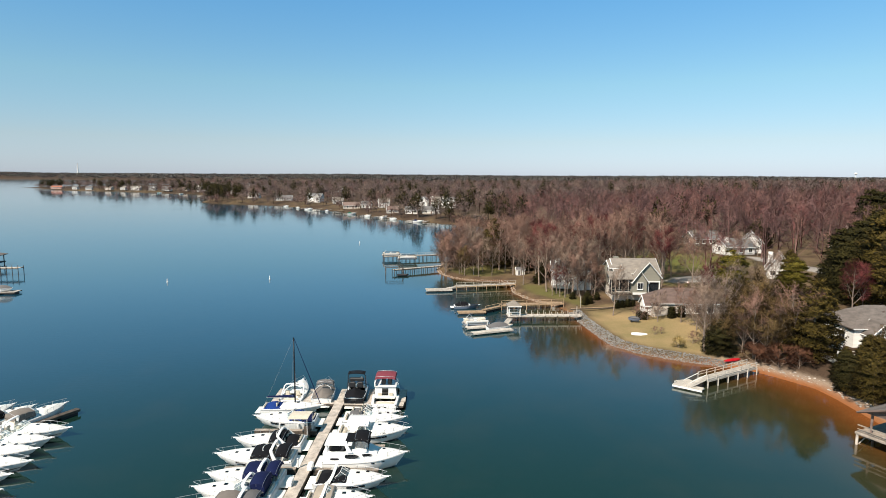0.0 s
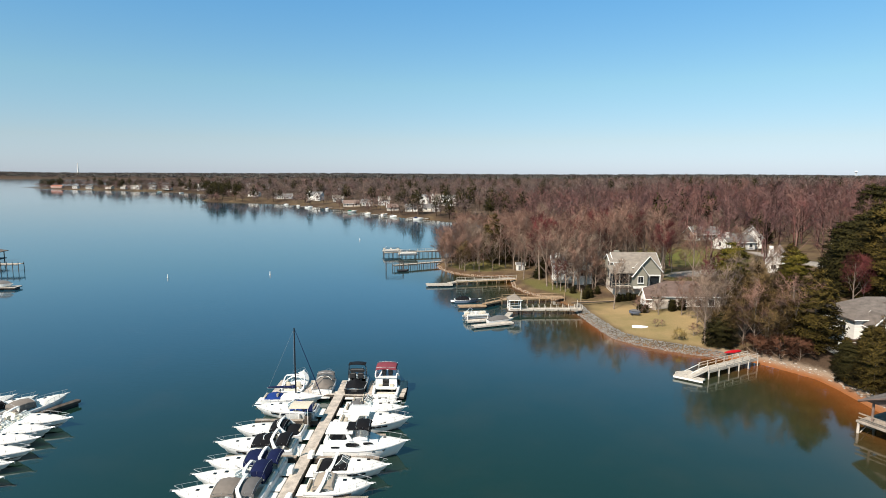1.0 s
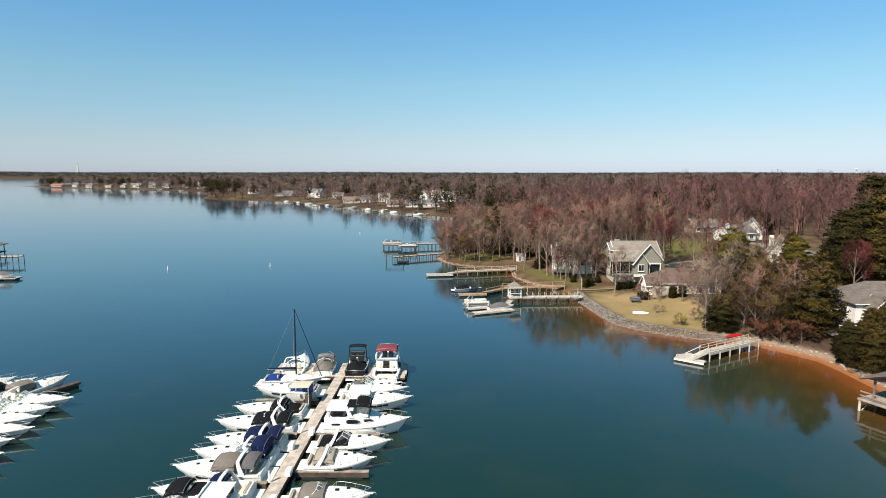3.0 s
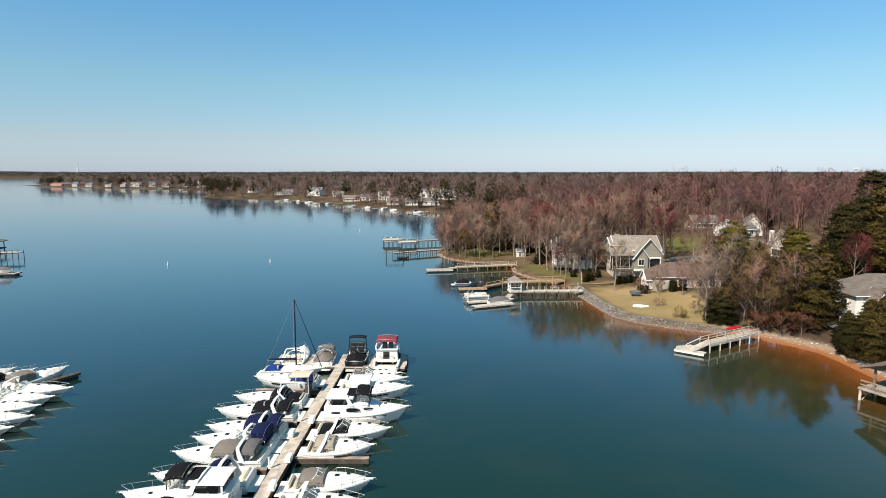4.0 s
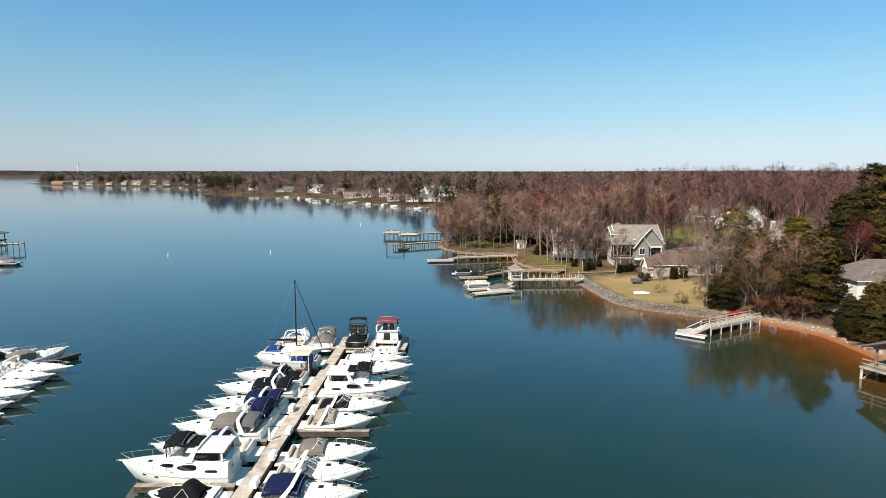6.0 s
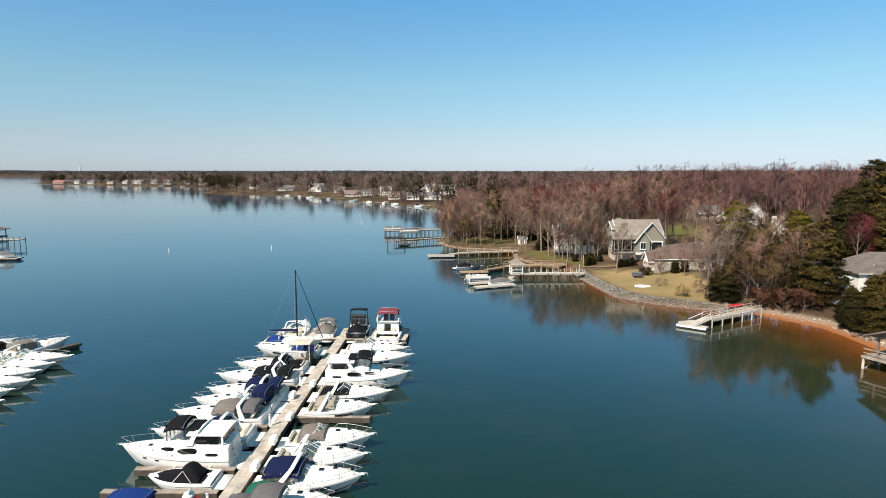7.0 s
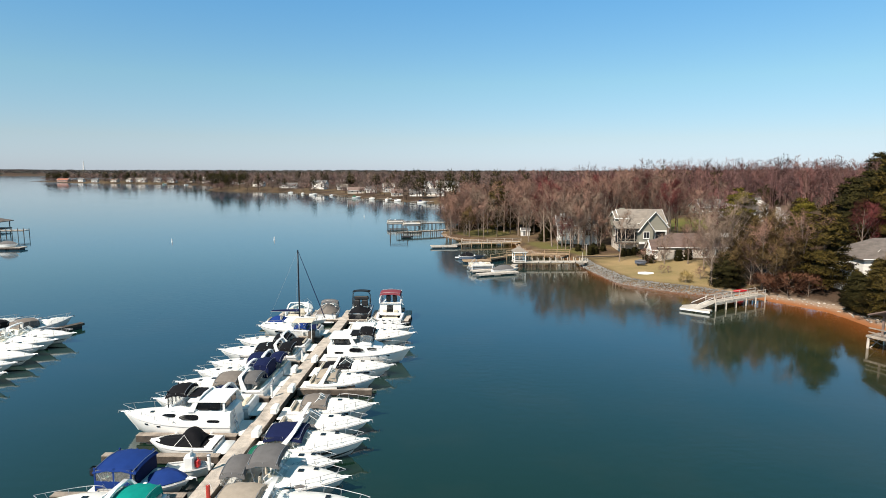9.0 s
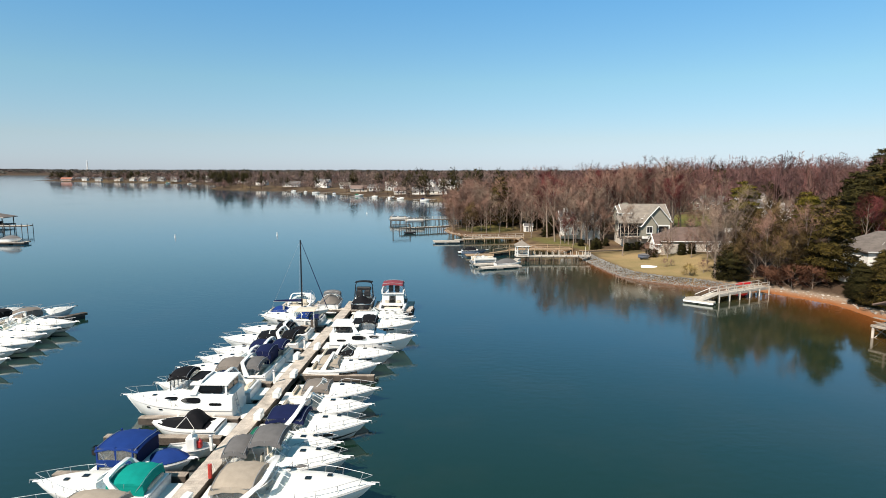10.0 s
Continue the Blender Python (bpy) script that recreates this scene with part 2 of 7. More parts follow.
def solo(name, geo, material, label, category, group="", kind="", m=None, smooth=False):
    """A thing that is one mesh."""
    ob = tagged(new(name, geo.mesh(name, material, smooth)), label, category, group, kind)
    if m is not None:
        ob.matrix_world = m
    return ob


# ---- lake and land ----
# outline of the water
LAKE = [(80, -160), (62, 20), (54, 50), (51.8, 66), (51.8, 75), (51.4, 79), (49.5, 82.2), (47, 85.8), (43.4, 88), (39.7, 89.8), (36, 92), (32.2, 94.8), (29, 99.2), (27.9, 107.6), (27, 116.5),
        (27, 124), (25.2, 129.8), (22.2, 134), (19.4, 138.4), (17.3, 145.5), (17.6, 157), (16, 161.3), (7, 161.9), (2.2, 166), (-1, 172.7), (-2.3, 180), (-1, 191), (4, 206),
        (24, 250), (30, 300), (16, 345), (-8, 361), (-31, 388), (-56, 424), (-83, 467), (-122, 509), (-158, 553), (-206, 573), (-230, 577), (-243, 590),
        (-300, 770), (-368, 846), (-551, 954), (-663, 999), (-789, 1140), (-560, 1400), (-100, 1700), (-300, 2300), (-1200, 2540), (-2600, 2560), (-1000, 1150), (-190, 190), (-180, -60), (0, -120)]


def shore(x, y):
    """Distance to the shoreline; positive on land."""
    x, y = np.asarray(x, float), np.asarray(y, float)
    best, inside = np.full(x.shape, 1e9), np.zeros(x.shape, bool)
    for (ax, ay), (bx, by) in zip(LAKE, LAKE[1:] + LAKE[:1]):
        dx, dy = bx - ax, by - ay
        t = np.clip(((x - ax) * dx + (y - ay) * dy) / (dx * dx + dy * dy), 0, 1)
        best = np.minimum(best, np.hypot(x - ax - t * dx, y - ay - t * dy))
        cross = (ay > y) != (by > y)
        inside ^= cross & (x < ax + (y - ay) / (by - ay if by != ay else 1e-9) * dx)
    return np.where(inside, -best, best)


def step(a, b, v):
    t = np.clip((v - a) / (b - a), 0, 1)
    return t * t * (3 - 2 * t)


def wave(x, y, s, k=0.0):
    return np.sin(x / s + k) * np.sin(y / s * 1.13 + 1.7 * k) + 0.6 * np.sin(x / s * 2.3 + y / s * 1.9 + k * 3)


def ground_z(x, y):
    x, y = np.asarray(x, float), np.asarray(y, float)
    d = shore(x, y)
    beach = step(93, 89, y) * step(38, 44, x)
    wall = 0.9 * step(0.2, 2.0, d)
    low = 0.5 * step(0, 2.5, d) + 0.7 * step(2.5, 7, d)
    z = wall * (1 - beach) + low * beach
    z += 1.7 * step(2, 24, d) + 3.0 * step(20, 130, d) + 5 * step(120, 700, d) + 0.12 * wave(x, y, 6) * step(4, 14, d)
    z += 6 * step(1500, 4500, y) * (1 + 0.5 * wave(x, y, 420)) * step(10, 300, d)
    return np.where(d < 0, np.maximum(-3.5, 0.16 * d) - 0.03, z)


def axis(lo, hi, fine, far_lo, far_hi, grow=1.12):
    mid = list(np.arange(lo, hi + fine / 2, fine))
    a, s = [lo], fine
    while a[-1] > far_lo:
        s *= grow
        a.append(a[-1] - s)
    b, s = [hi], fine
    while b[-1] < far_hi:
        s *= grow
        b.append(b[-1] + s)
    return np.array(a[:0:-1] + mid + b[1:])


def grid_mesh(name, xs, ys, zfun, material):
    gx, gy = np.meshgrid(xs, ys)
    x, y = gx.ravel(), gy.ravel()
    v = np.stack([x, y, zfun(x, y)], 1)
    nx, ny = len(xs), len(ys)
    i = (np.arange(ny - 1)[:, None] * nx + np.arange(nx - 1)[None]).ravel()
    me = bpy.data.meshes.new(name)
    me.from_pydata(v.tolist(), [], np.stack([i, i + 1, i + nx + 1, i + nx], 1).tolist())
    me.polygons.foreach_set("use_smooth", [True] * len(me.polygons))
    me.materials.append(material)
    return me, x, y


def attribute(me, name, values):
    me.attributes.new(name, "FLOAT", "POINT").data.foreach_set("value", np.asarray(values, np.float32))


def spot(x, y, cx, cy, rx, ry, turn=0.0, soft=0.35):
    co, si = math.cos(radians(turn)), math.sin(radians(turn))
    u, w = ((x - cx) * co + (y - cy) * si) / rx, (-(x - cx) * si + (y - cy) * co) / ry
    r = np.hypot(u, w) + 0.10 * wave(x, y, 2.2)
    return step(1 + soft, 1 - soft, r)


def ground_material():
    m = bpy.data.materials.new("winter_ground")
    m.use_nodes = True
    nt = m.node_tree
    p = nt.nodes["Principled BSDF"]
    p.inputs["Roughness"].default_value = 0.95
    p.inputs["Specular IOR Level"].default_value = 0.15
    tc = nt.nodes.new("ShaderNodeTexCoord")

    def tex(scale, detail=6):
        n = nt.nodes.new("ShaderNodeTexNoise")
        n.inputs["Scale"].default_value, n.inputs["Detail"].default_value = scale, detail
        nt.links.new(tc.outputs["Object"], n.inputs["Vector"])
        return n.outputs["Fac"]

    def ramp(fac, a, b, lo=0.35, hi=0.65):
        r = nt.nodes.new("ShaderNodeValToRGB")
        r.color_ramp.elements[0].position, r.color_ramp.elements[1].position = lo, hi
        r.color_ramp.elements[0].color, r.color_ramp.elements[1].color = (*a, 1), (*b, 1)
        nt.links.new(fac, r.inputs["Fac"])
        return r.outputs["Color"]

    def mix(fac, a, b):
        n = nt.nodes.new("ShaderNodeMix")
        n.data_type = "RGBA"
        nt.links.new(fac, n.inputs["Factor"])
        nt.links.new(a, n.inputs["A"])
        nt.links.new(b, n.inputs["B"])
        return n.outputs["Result"]

    def mask(name):
        n = nt.nodes.new("ShaderNodeAttribute")
        n.attribute_name = name
        return n.outputs["Fac"]

    fine, mid, big = tex(9), tex(1.1), tex(0.16)
    col = mix(mid, ramp(fine, (0.048, 0.028, 0.018), (0.15, 0.095, 0.060)), ramp(big, (0.060, 0.042, 0.026), (0.165, 0.120, 0.062), 0.42, 0.58))
    # forest litter; its dark tone also holds the shade under the trees
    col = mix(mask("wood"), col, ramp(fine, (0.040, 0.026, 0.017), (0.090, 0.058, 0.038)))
    col = mix(mask("tan"), col, mix(mid, ramp(fine, (0.21, 0.150, 0.072), (0.34, 0.25, 0.130)), ramp(big, (0.15, 0.135, 0.050), (0.34, 0.235, 0.115))))
    col = mix(mask("green"), col, mix(mid, ramp(fine, (0.075, 0.080, 0.018), (0.15, 0.140, 0.040)), ramp(big, (0.17, 0.135, 0.05), (0.105, 0.120, 0.030))))
    col = mix(mask("mud"), col, mix(mid, ramp(fine, (0.22, 0.078, 0.026), (0.33, 0.135, 0.052)), ramp(big, (0.28, 0.105, 0.036), (0.24, 0.085, 0.028))))
    col = mix(mask("sand"), col, ramp(fine, (0.40, 0.30, 0.22), (0.55, 0.44, 0.35)))
    col = mix(mask("drive"), col, ramp(fine, (0.24, 0.215, 0.19), (0.36, 0.33, 0.30)))
    nt.links.new(col, p.inputs["Base Color"])
    b = nt.nodes.new("ShaderNodeBump")
    b.inputs["Strength"].default_value, b.inputs["Distance"].default_value = 0.6, 0.08
    nt.links.new(fine, b.inputs["Height"])
    nt.links.new(b.outputs["Normal"], p.inputs["Normal"])
    return m


def water_material():
    m = bpy.data.materials.new("lake_water")
    m.use_nodes = True
    nt = m.node_tree
    p = nt.nodes["Principled BSDF"]
    p.inputs["Roughness"].default_value = 0.06
    p.inputs["IOR"].default_value = 1.88
    at = nt.nodes.new("ShaderNodeAttribute")
    at.attribute_name = "shallow"
    tc = nt.nodes.new("ShaderNodeTexCoord")
    n = nt.nodes.new("ShaderNodeTexNoise")
    n.inputs["Scale"].default_value, n.inputs["Detail"].default_value = 0.12, 4
    nt.links.new(tc.outputs["Object"], n.inputs["Vector"])
    ad = nt.nodes.new("ShaderNodeMath")
    ad.operation = "MULTIPLY_ADD"
    ad.inputs[1].default_value, ad.inputs[2].default_value = 0.25, -0.125
    nt.links.new(n.outputs["Fac"], ad.inputs[0])
    su = nt.nodes.new("ShaderNodeMath")
    nt.links.new(at.outputs["Fac"], su.inputs[0])
    nt.links.new(ad.outputs[0], su.inputs[1])
    r = nt.nodes.new("ShaderNodeValToRGB")
    e = r.color_ramp.elements
    e[0].position, e[0].color = 0.0, (0.006, 0.022, 0.014, 1)
    e[1].position, e[1].color = 1.0, (0.22, 0.072, 0.020, 1)
    # olive step also carries the shore trees' reflection in its colour
    for pos, c in ((0.30, (0.030, 0.034, 0.016)), (0.58, (0.058, 0.034, 0.010)), (0.80, (0.12, 0.045, 0.012))):
        k = e.new(pos)
        k.color = (*c, 1)
    nt.links.new(su.outputs[0], r.inputs["Fac"])
    # bluer base colour out on the lake, greener towards the marina
    op = nt.nodes.new("ShaderNodeAttribute")
    op.attribute_name = "open_water"
    mx = nt.nodes.new("ShaderNodeMix")
    mx.data_type = "RGBA"
    nt.links.new(op.outputs["Fac"], mx.inputs["Factor"])
    nt.links.new(r.outputs["Color"], mx.inputs["A"])
    mx.inputs["B"].default_value = (0.011, 0.052, 0.088, 1)
    nt.links.new(mx.outputs["Result"], p.inputs["Base Color"])
    mp = nt.nodes.new("ShaderNodeMapping")
    mp.inputs["Scale"].default_value = (1.0, 1.9, 1.0)
    nt.links.new(tc.outputs["Object"], mp.inputs["Vector"])
    w1 = nt.nodes.new("ShaderNodeTexNoise")
    w1.inputs["Scale"].default_value, w1.inputs["Detail"].default_value, w1.inputs["Roughness"].default_value = 0.9, 5, 0.55
    w2 = nt.nodes.new("ShaderNodeTexNoise")
    w2.inputs["Scale"].default_value, w2.inputs["Detail"].default_value = 0.03, 3
    nt.links.new(mp.outputs["Vector"], w1.inputs["Vector"])
    nt.links.new(tc.outputs["Object"], w2.inputs["Vector"])
    mr = nt.nodes.new("ShaderNodeMapRange")
    mr.inputs["From Min"].default_value, mr.inputs["From Max"].default_value = 0.35, 0.65
    mr.inputs["To Min"].default_value, mr.inputs["To Max"].default_value = 0.035, 0.14
    nt.links.new(w2.outputs["Fac"], mr.inputs["Value"])
    b = nt.nodes.new("ShaderNodeBump")
    b.inputs["Distance"].default_value = 0.10
    nt.links.new(mr.outputs["Result"], b.inputs["Strength"])
    nt.links.new(w1.outputs["Fac"], b.inputs["Height"])
    nt.links.new(b.outputs["Normal"], p.inputs["Normal"])
    return m


GX, GY = axis(-8, 112, 0.8, -4700, 4700, 1.10), axis(48, 216, 0.8, -700, 4800, 1.09)
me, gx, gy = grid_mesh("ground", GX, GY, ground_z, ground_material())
d = shore(gx, gy)
near_beach = step(93, 89, gy) * step(38, 44, gx)
far_lawn = step(330, 360, gy) * step(2, 8, d) * step(75, 30, d) * step(-0.2, 0.5, wave(gx, gy, 17))
# darkened litter: far woods, and the bank where thicket shade is coloured in
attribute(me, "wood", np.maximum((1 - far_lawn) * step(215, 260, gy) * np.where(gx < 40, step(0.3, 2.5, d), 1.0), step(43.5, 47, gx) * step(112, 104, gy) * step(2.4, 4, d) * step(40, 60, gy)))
attribute(me, "tan", np.maximum(spot(gx, gy, 37, 104, 11, 17, 10), 0.5 * spot(gx, gy, 34, 120, 7, 6)) * step(1.5, 3.5, d) + 0.15 * far_lawn)
attribute(me, "green", np.maximum.reduce([spot(gx, gy, 73, 178, 16, 18, -10), 0.7 * spot(gx, gy, 25, 139.5, 14, 4, 113), 0.6 * spot(gx, gy, 6, 166, 9, 4), 0.7 * spot(gx, gy, 9, 172, 10, 7, 20), spot(gx, gy, 112, 158, 9, 8),
                                          0.6 * spot(gx, gy, 58, 150, 6, 9)]) * step(1.5, 4, d))
attribute(me, "mud", np.clip(step(1.0, -0.1, d) * np.where(gy > 118, 0.45, 0.6) + near_beach * step(2.6, 0.6, d), 0, 1) * step(240, 190, gy))
attribute(me, "sand", near_beach * step(0.6, 2.2, d) * step(4.2, 2.4, d) * 0.5)
attribute(me, "drive", np.maximum(spot(gx, gy, 66, 150, 10, 4, 12, 0.15), spot(gx, gy, 98, 168, 3, 16, 10, 0.15)))
tagged(new("ground", me), "winter ground with tan lawn, leaf litter, red clay bank and far hills", "ground", kind="structure")
WX, WY = axis(-8, 60, 1.0, -4700, 1400, 1.12), axis(40, 210, 1.0, -700, 2700, 1.10)
me, wx, wy = grid_mesh("water", WX, WY, lambda x, y: 0 * x, water_material())
d = -shore(wx, wy)
fade = step(700, 260, wy)
attribute(me, "shallow", np.clip(np.where(wy > 112, 0.8, 1.02) * np.exp(-np.maximum(d, 0) / (4.5 + 4.0 * step(100, 88, wy) + 4.0 * step(88, 78, wy) * step(36, 48, wx))), 0, 1) * fade)
attribute(me, "open_water", step(55, 165, wy) * step(6, 26, d))
tagged(new("water", me), "calm green lake water, clay brown in the shallows", "water", kind="structure")

# ---- trees ----
def rand_dir(rng, n):
    v = rng.normal(size=(n, 3))
    return v / np.linalg.norm(v, axis=1)[:, None]


def slivers(rng, base, way, length, width):
    """Thin three-cornered twigs from base points along directions."""
    side = np.cross(way, rand_dir(rng, len(way)))
    side /= np.linalg.norm(side, axis=1)[:, None] + 1e-9
    a, b = base + side * (width / 2)[:, None], base - side * (width / 2)[:, None]
    tip = base + way * length[:, None]
    v = np.stack([a, b, tip], 1).reshape(-1, 3)
    return v, np.arange(len(v)).reshape(-1, 3)


def domed(v, f, share=0.75):
    """Turn each twig's face outwards and bend its normal to that of the crown as a whole, so that crowns catch the sun as rounded masses."""
    c, size = v.mean(0), v.std(0) * 1.8 + 1e-6
    a, b, d = v[f[:, 0]], v[f[:, 1]], v[f[:, 2]]
    out = ((a + b + d) / 3 - c) / size ** 2
    out /= np.linalg.norm(out, axis=1)[:, None] + 1e-9
    flat = np.cross(b - a, d - a)
    flat /= np.linalg.norm(flat, axis=1)[:, None] + 1e-9
    turned = (flat * out).sum(1) < 0
    f = np.where(turned[:, None], f[:, ::-1], f)
    flat[turned] *= -1
    n = out * share + flat * (1 - share)
    n /= np.linalg.norm(n, axis=1)[:, None] + 1e-9
    vn = np.zeros_like(v)
    for k in range(3):
        vn[f[:, k]] = n
    return f, vn


def raw_mesh(name, v, f, material, normals=None):
    """A mesh of triangles from arrays."""
    me = bpy.data.meshes.new(name)
    me.vertices.add(len(v))
    me.vertices.foreach_set("co", np.asarray(v, np.float32).ravel())
    me.loops.add(f.size)
    me.loops.foreach_set("vertex_index", f.astype(np.int32).ravel())
    me.polygons.add(len(f))
    me.polygons.foreach_set("loop_start", np.arange(0, f.size, 3, dtype=np.int32))
    me.materials.append(material)
    me.update(calc_edges=True)
    if normals is not None:
        me.polygons.foreach_set("use_smooth", [True] * len(me.polygons))
        me.normals_split_custom_set_from_vertices(np.asarray(normals, np.float32))
    return me


def bare_tree(seed, height, spread, low, twigs, tl=1.1, tw=0.05, n_limb=12, forks=6):
    """Winter hardwood: limbs sweep out and up to a domed crown, fork into branches, twigs and fine spray. low: where the crown starts, as a share of the height."""
    rng = np.random.default_rng(seed)
    g = Geo()
    r0 = height * 0.0105 + 0.03
    bend = rng.normal(size=2) * height * 0.015
    spine = [Vector((bend[0] * math.sin(3 * k), bend[1] * math.sin(2.5 * k + 1) - bend[1] * 0.84, height * 0.82 * k)) for k in np.linspace(0, 1, 7)]
    spine[0].z = -0.4
    g.tube(spine, r0, 6, r0 * 0.14)
    mid = Vector((0, 0, height * (low + 1.0) / 2))
    tall = height * (1.0 - low) / 2
    lumps = rng.uniform(0.72, 1.12, n_limb)
    size = np.array([spread * 1.08, spread * 1.08, tall * 1.02])

    def within(p):
        """Points that stray past the dome of the crown are drawn back to it."""
        c = np.array(mid)
        far = np.maximum(1.0, np.linalg.norm((p - c) / size, axis=1))
        return c + (p - c) / (far ** 0.85)[:, None]

    ends = []
    for i in range(n_limb):
        q = (i + 0.6 * rng.random()) / n_limb
        k = low * 0.8 + (0.80 - low * 0.8) * q
        a = min(5, int(k / 0.82 * 6))
        p = spine[a].lerp(spine[a + 1], min(1, k / 0.82 * 6 - a))
        az = i * 2.4 + rng.normal() * 0.35
        el = -0.22 + 1.25 * q + rng.normal() * 0.14
        tip = mid + Vector((math.cos(el) * math.cos(az) * spread, math.cos(el) * math.sin(az) * spread, math.sin(el) * tall)) * 0.80 * lumps[i]
        if tip.z < p.z + 0.6:
            tip.z = p.z + 0.6
        bow = p.lerp(tip, 0.5) + Vector((0, 0, -0.07 * (tip - p).length))
        r1 = r0 * 0.46 * (1.1 - k)
        g.tube([p, bow, tip], r1, 4, r1 * 0.3)
        ends.append((bow, tip))
        for j in range(forks):
            t = 0.30 + 0.68 * (j + rng.random()) / forks
            b = p.lerp(bow, t * 2) if t < 0.5 else bow.lerp(tip, t * 2 - 1)
            way = ((b - mid + Vector((0, 0, tall * 0.7))).normalized() * 0.8 + (tip - p).normalized() * 0.5 + Vector(rng.normal(size=3) * 0.42) + Vector((0, 0, 0.25))).normalized()
            e = Vector(within(np.array([b + way * spread * (0.34 + 0.30 * rng.random()) * (1.15 - 0.45 * t)]))[0])
            g.tube([b, e], r1 * 0.30, 3, r1 * 0.10)
            ends.append((b, e))
    ends.append((spine[5], spine[6] + Vector((0, 0, height * 0.09))))
    seg = np.array([[tuple(a), tuple(b)] for a, b in ends])

    def shoot(seg, n, share, length, width):
        pick = rng.integers(0, len(seg), n)
        t = rng.random(n) ** share
        base = within(seg[pick, 0] * (1 - t[:, None]) + seg[pick, 1] * t[:, None])
        along = seg[pick, 1] - seg[pick, 0]
        along /= np.linalg.norm(along, axis=1)[:, None] + 1e-9
        way = along * 0.70 + rng.normal(size=(n, 3)) * 0.58 + np.array([0, 0, 0.10])
        way /= np.linalg.norm(way, axis=1)[:, None]
        ln = length * (0.65 + 0.6 * rng.random(n))
        v, f = slivers(rng, base, way, ln, np.full(n, width))
        return v, f, np.stack([base, base + way * ln[:, None]], 1)

    n3 = max(40, twigs // 5)
    v3, f3, s3 = shoot(seg, n3, 0.6, tl * 1.5, tw * 1.15)
    v4, f4, s4 = shoot(s3, twigs - n3, 0.8, tl * 0.85, tw * 0.85)
    return g, np.concatenate([v3, v4]), np.concatenate([f3, f4 + len(v3)])


def needle_tree(seed, height, spread, low, tiers, per=26, drooping=0.1, shape=0.8, size=0.55):
    """Conifer: straight trunk, uneven tiers of limbs, flat sprays of needles along each limb, with gaps between the tiers."""
    rng = np.random.default_rng(seed)
    g = Geo()
    r0 = height * 0.011 + 0.04
    lean = rng.normal(size=2) * 0.02 * height
    top = np.array([lean[0], lean[1], height * 0.97])
    g.tube([(0, 0, -0.4), (lean[0] * 0.3, lean[1] * 0.6, height * 0.5), tuple(top)], r0, 6, r0 * 0.1)
    cs = []
    for i in range(tiers):
        k = (i + 0.7 * rng.random()) / tiers
        z = height * (low + (0.98 - low) * k)
        full = spread * (1 - k) ** shape * (0.72 + 0.42 * rng.random()) + 0.3
        n_limb = 7 + rng.integers(0, 3)
        for j in range(n_limb):
            if rng.random() < 0.14:
                continue
            ang = (j + 0.6 * rng.random()) / n_limb * 6.283 + i * 1.3
            reach = full * (0.74 + 0.30 * rng.random())
            zz = z + rng.normal() * 0.30 * height / tiers
            d = np.array([math.cos(ang), math.sin(ang), 0])
            root = np.array([lean[0] * k, lean[1] * k, zz])
            curve = [root + d * reach * t + np.array([0, 0, reach * (0.16 * t - (drooping + 0.16) * t * t)]) for t in (0, 0.33, 0.66, 1.0)]
            g.tube([tuple(q) for q in curve], r0 * 0.24 * (1.15 - k), 3, 0.012)
            m = max(3, int(reach / (size * 0.50)))
            for t in np.linspace(0.22, 1.0, m):
                q = root + d * reach * t + np.array([0, 0, reach * (0.16 * t - (drooping + 0.16) * t * t)])
                side = np.array([-d[1], d[0], 0]) * rng.normal() * reach * 0.22 * (0.3 + math.sin(3.0 * t))
                cs.append((*(q + side), ang))
    for k in np.linspace(0.9, 1.0, 4):
        cs.append((lean[0] * k, lean[1] * k, height * k, rng.uniform(0, 6.28)))
    cs = np.array(cs)
    n = len(cs) * per
    c = np.repeat(cs, per, axis=0)
    out = np.stack([np.cos(c[:, 3]), np.sin(c[:, 3]), np.zeros(n)], 1)
    way = rand_dir(rng, n) * np.array([1, 1, 0.55]) + out * 0.45 + np.array([0, 0, 0.12])
    way /= np.linalg.norm(way, axis=1)[:, None]
    base = c[:, :3] + rng.normal(size=(n, 3)) * np.array([0.45, 0.45, 0.22]) * size
    v, f = slivers(rng, base, way, size * (0.55 + 0.7 * rng.random(n)), np.full(n, size * 0.26))
    return g, v, f


TREES = {}


def plant(kind, x, y, scale=1.0, turn=0.0):
    made, name, label, cat, group = TREES[kind]
    z = float(ground_z([x], [y])[0])
    m = pose(x, y, z - 0.05, 0, 0, turn)
    root = thing(name, label, cat, group, m)
    root.scale = (scale, scale, scale)
    for pname, me in made:
        part(pname, me, None, root)
    return root


def species(kind, name, label, tree, bark, leaves, cat="tree", group="shore trees"):
    g, v, f = tree
    f, vn = domed(v, f)
    TREES[kind] = ([("trunk", g.mesh("trunk", bark)), ("crown", raw_mesh("crown", v, f, leaves, vn))], name, label, cat, group)


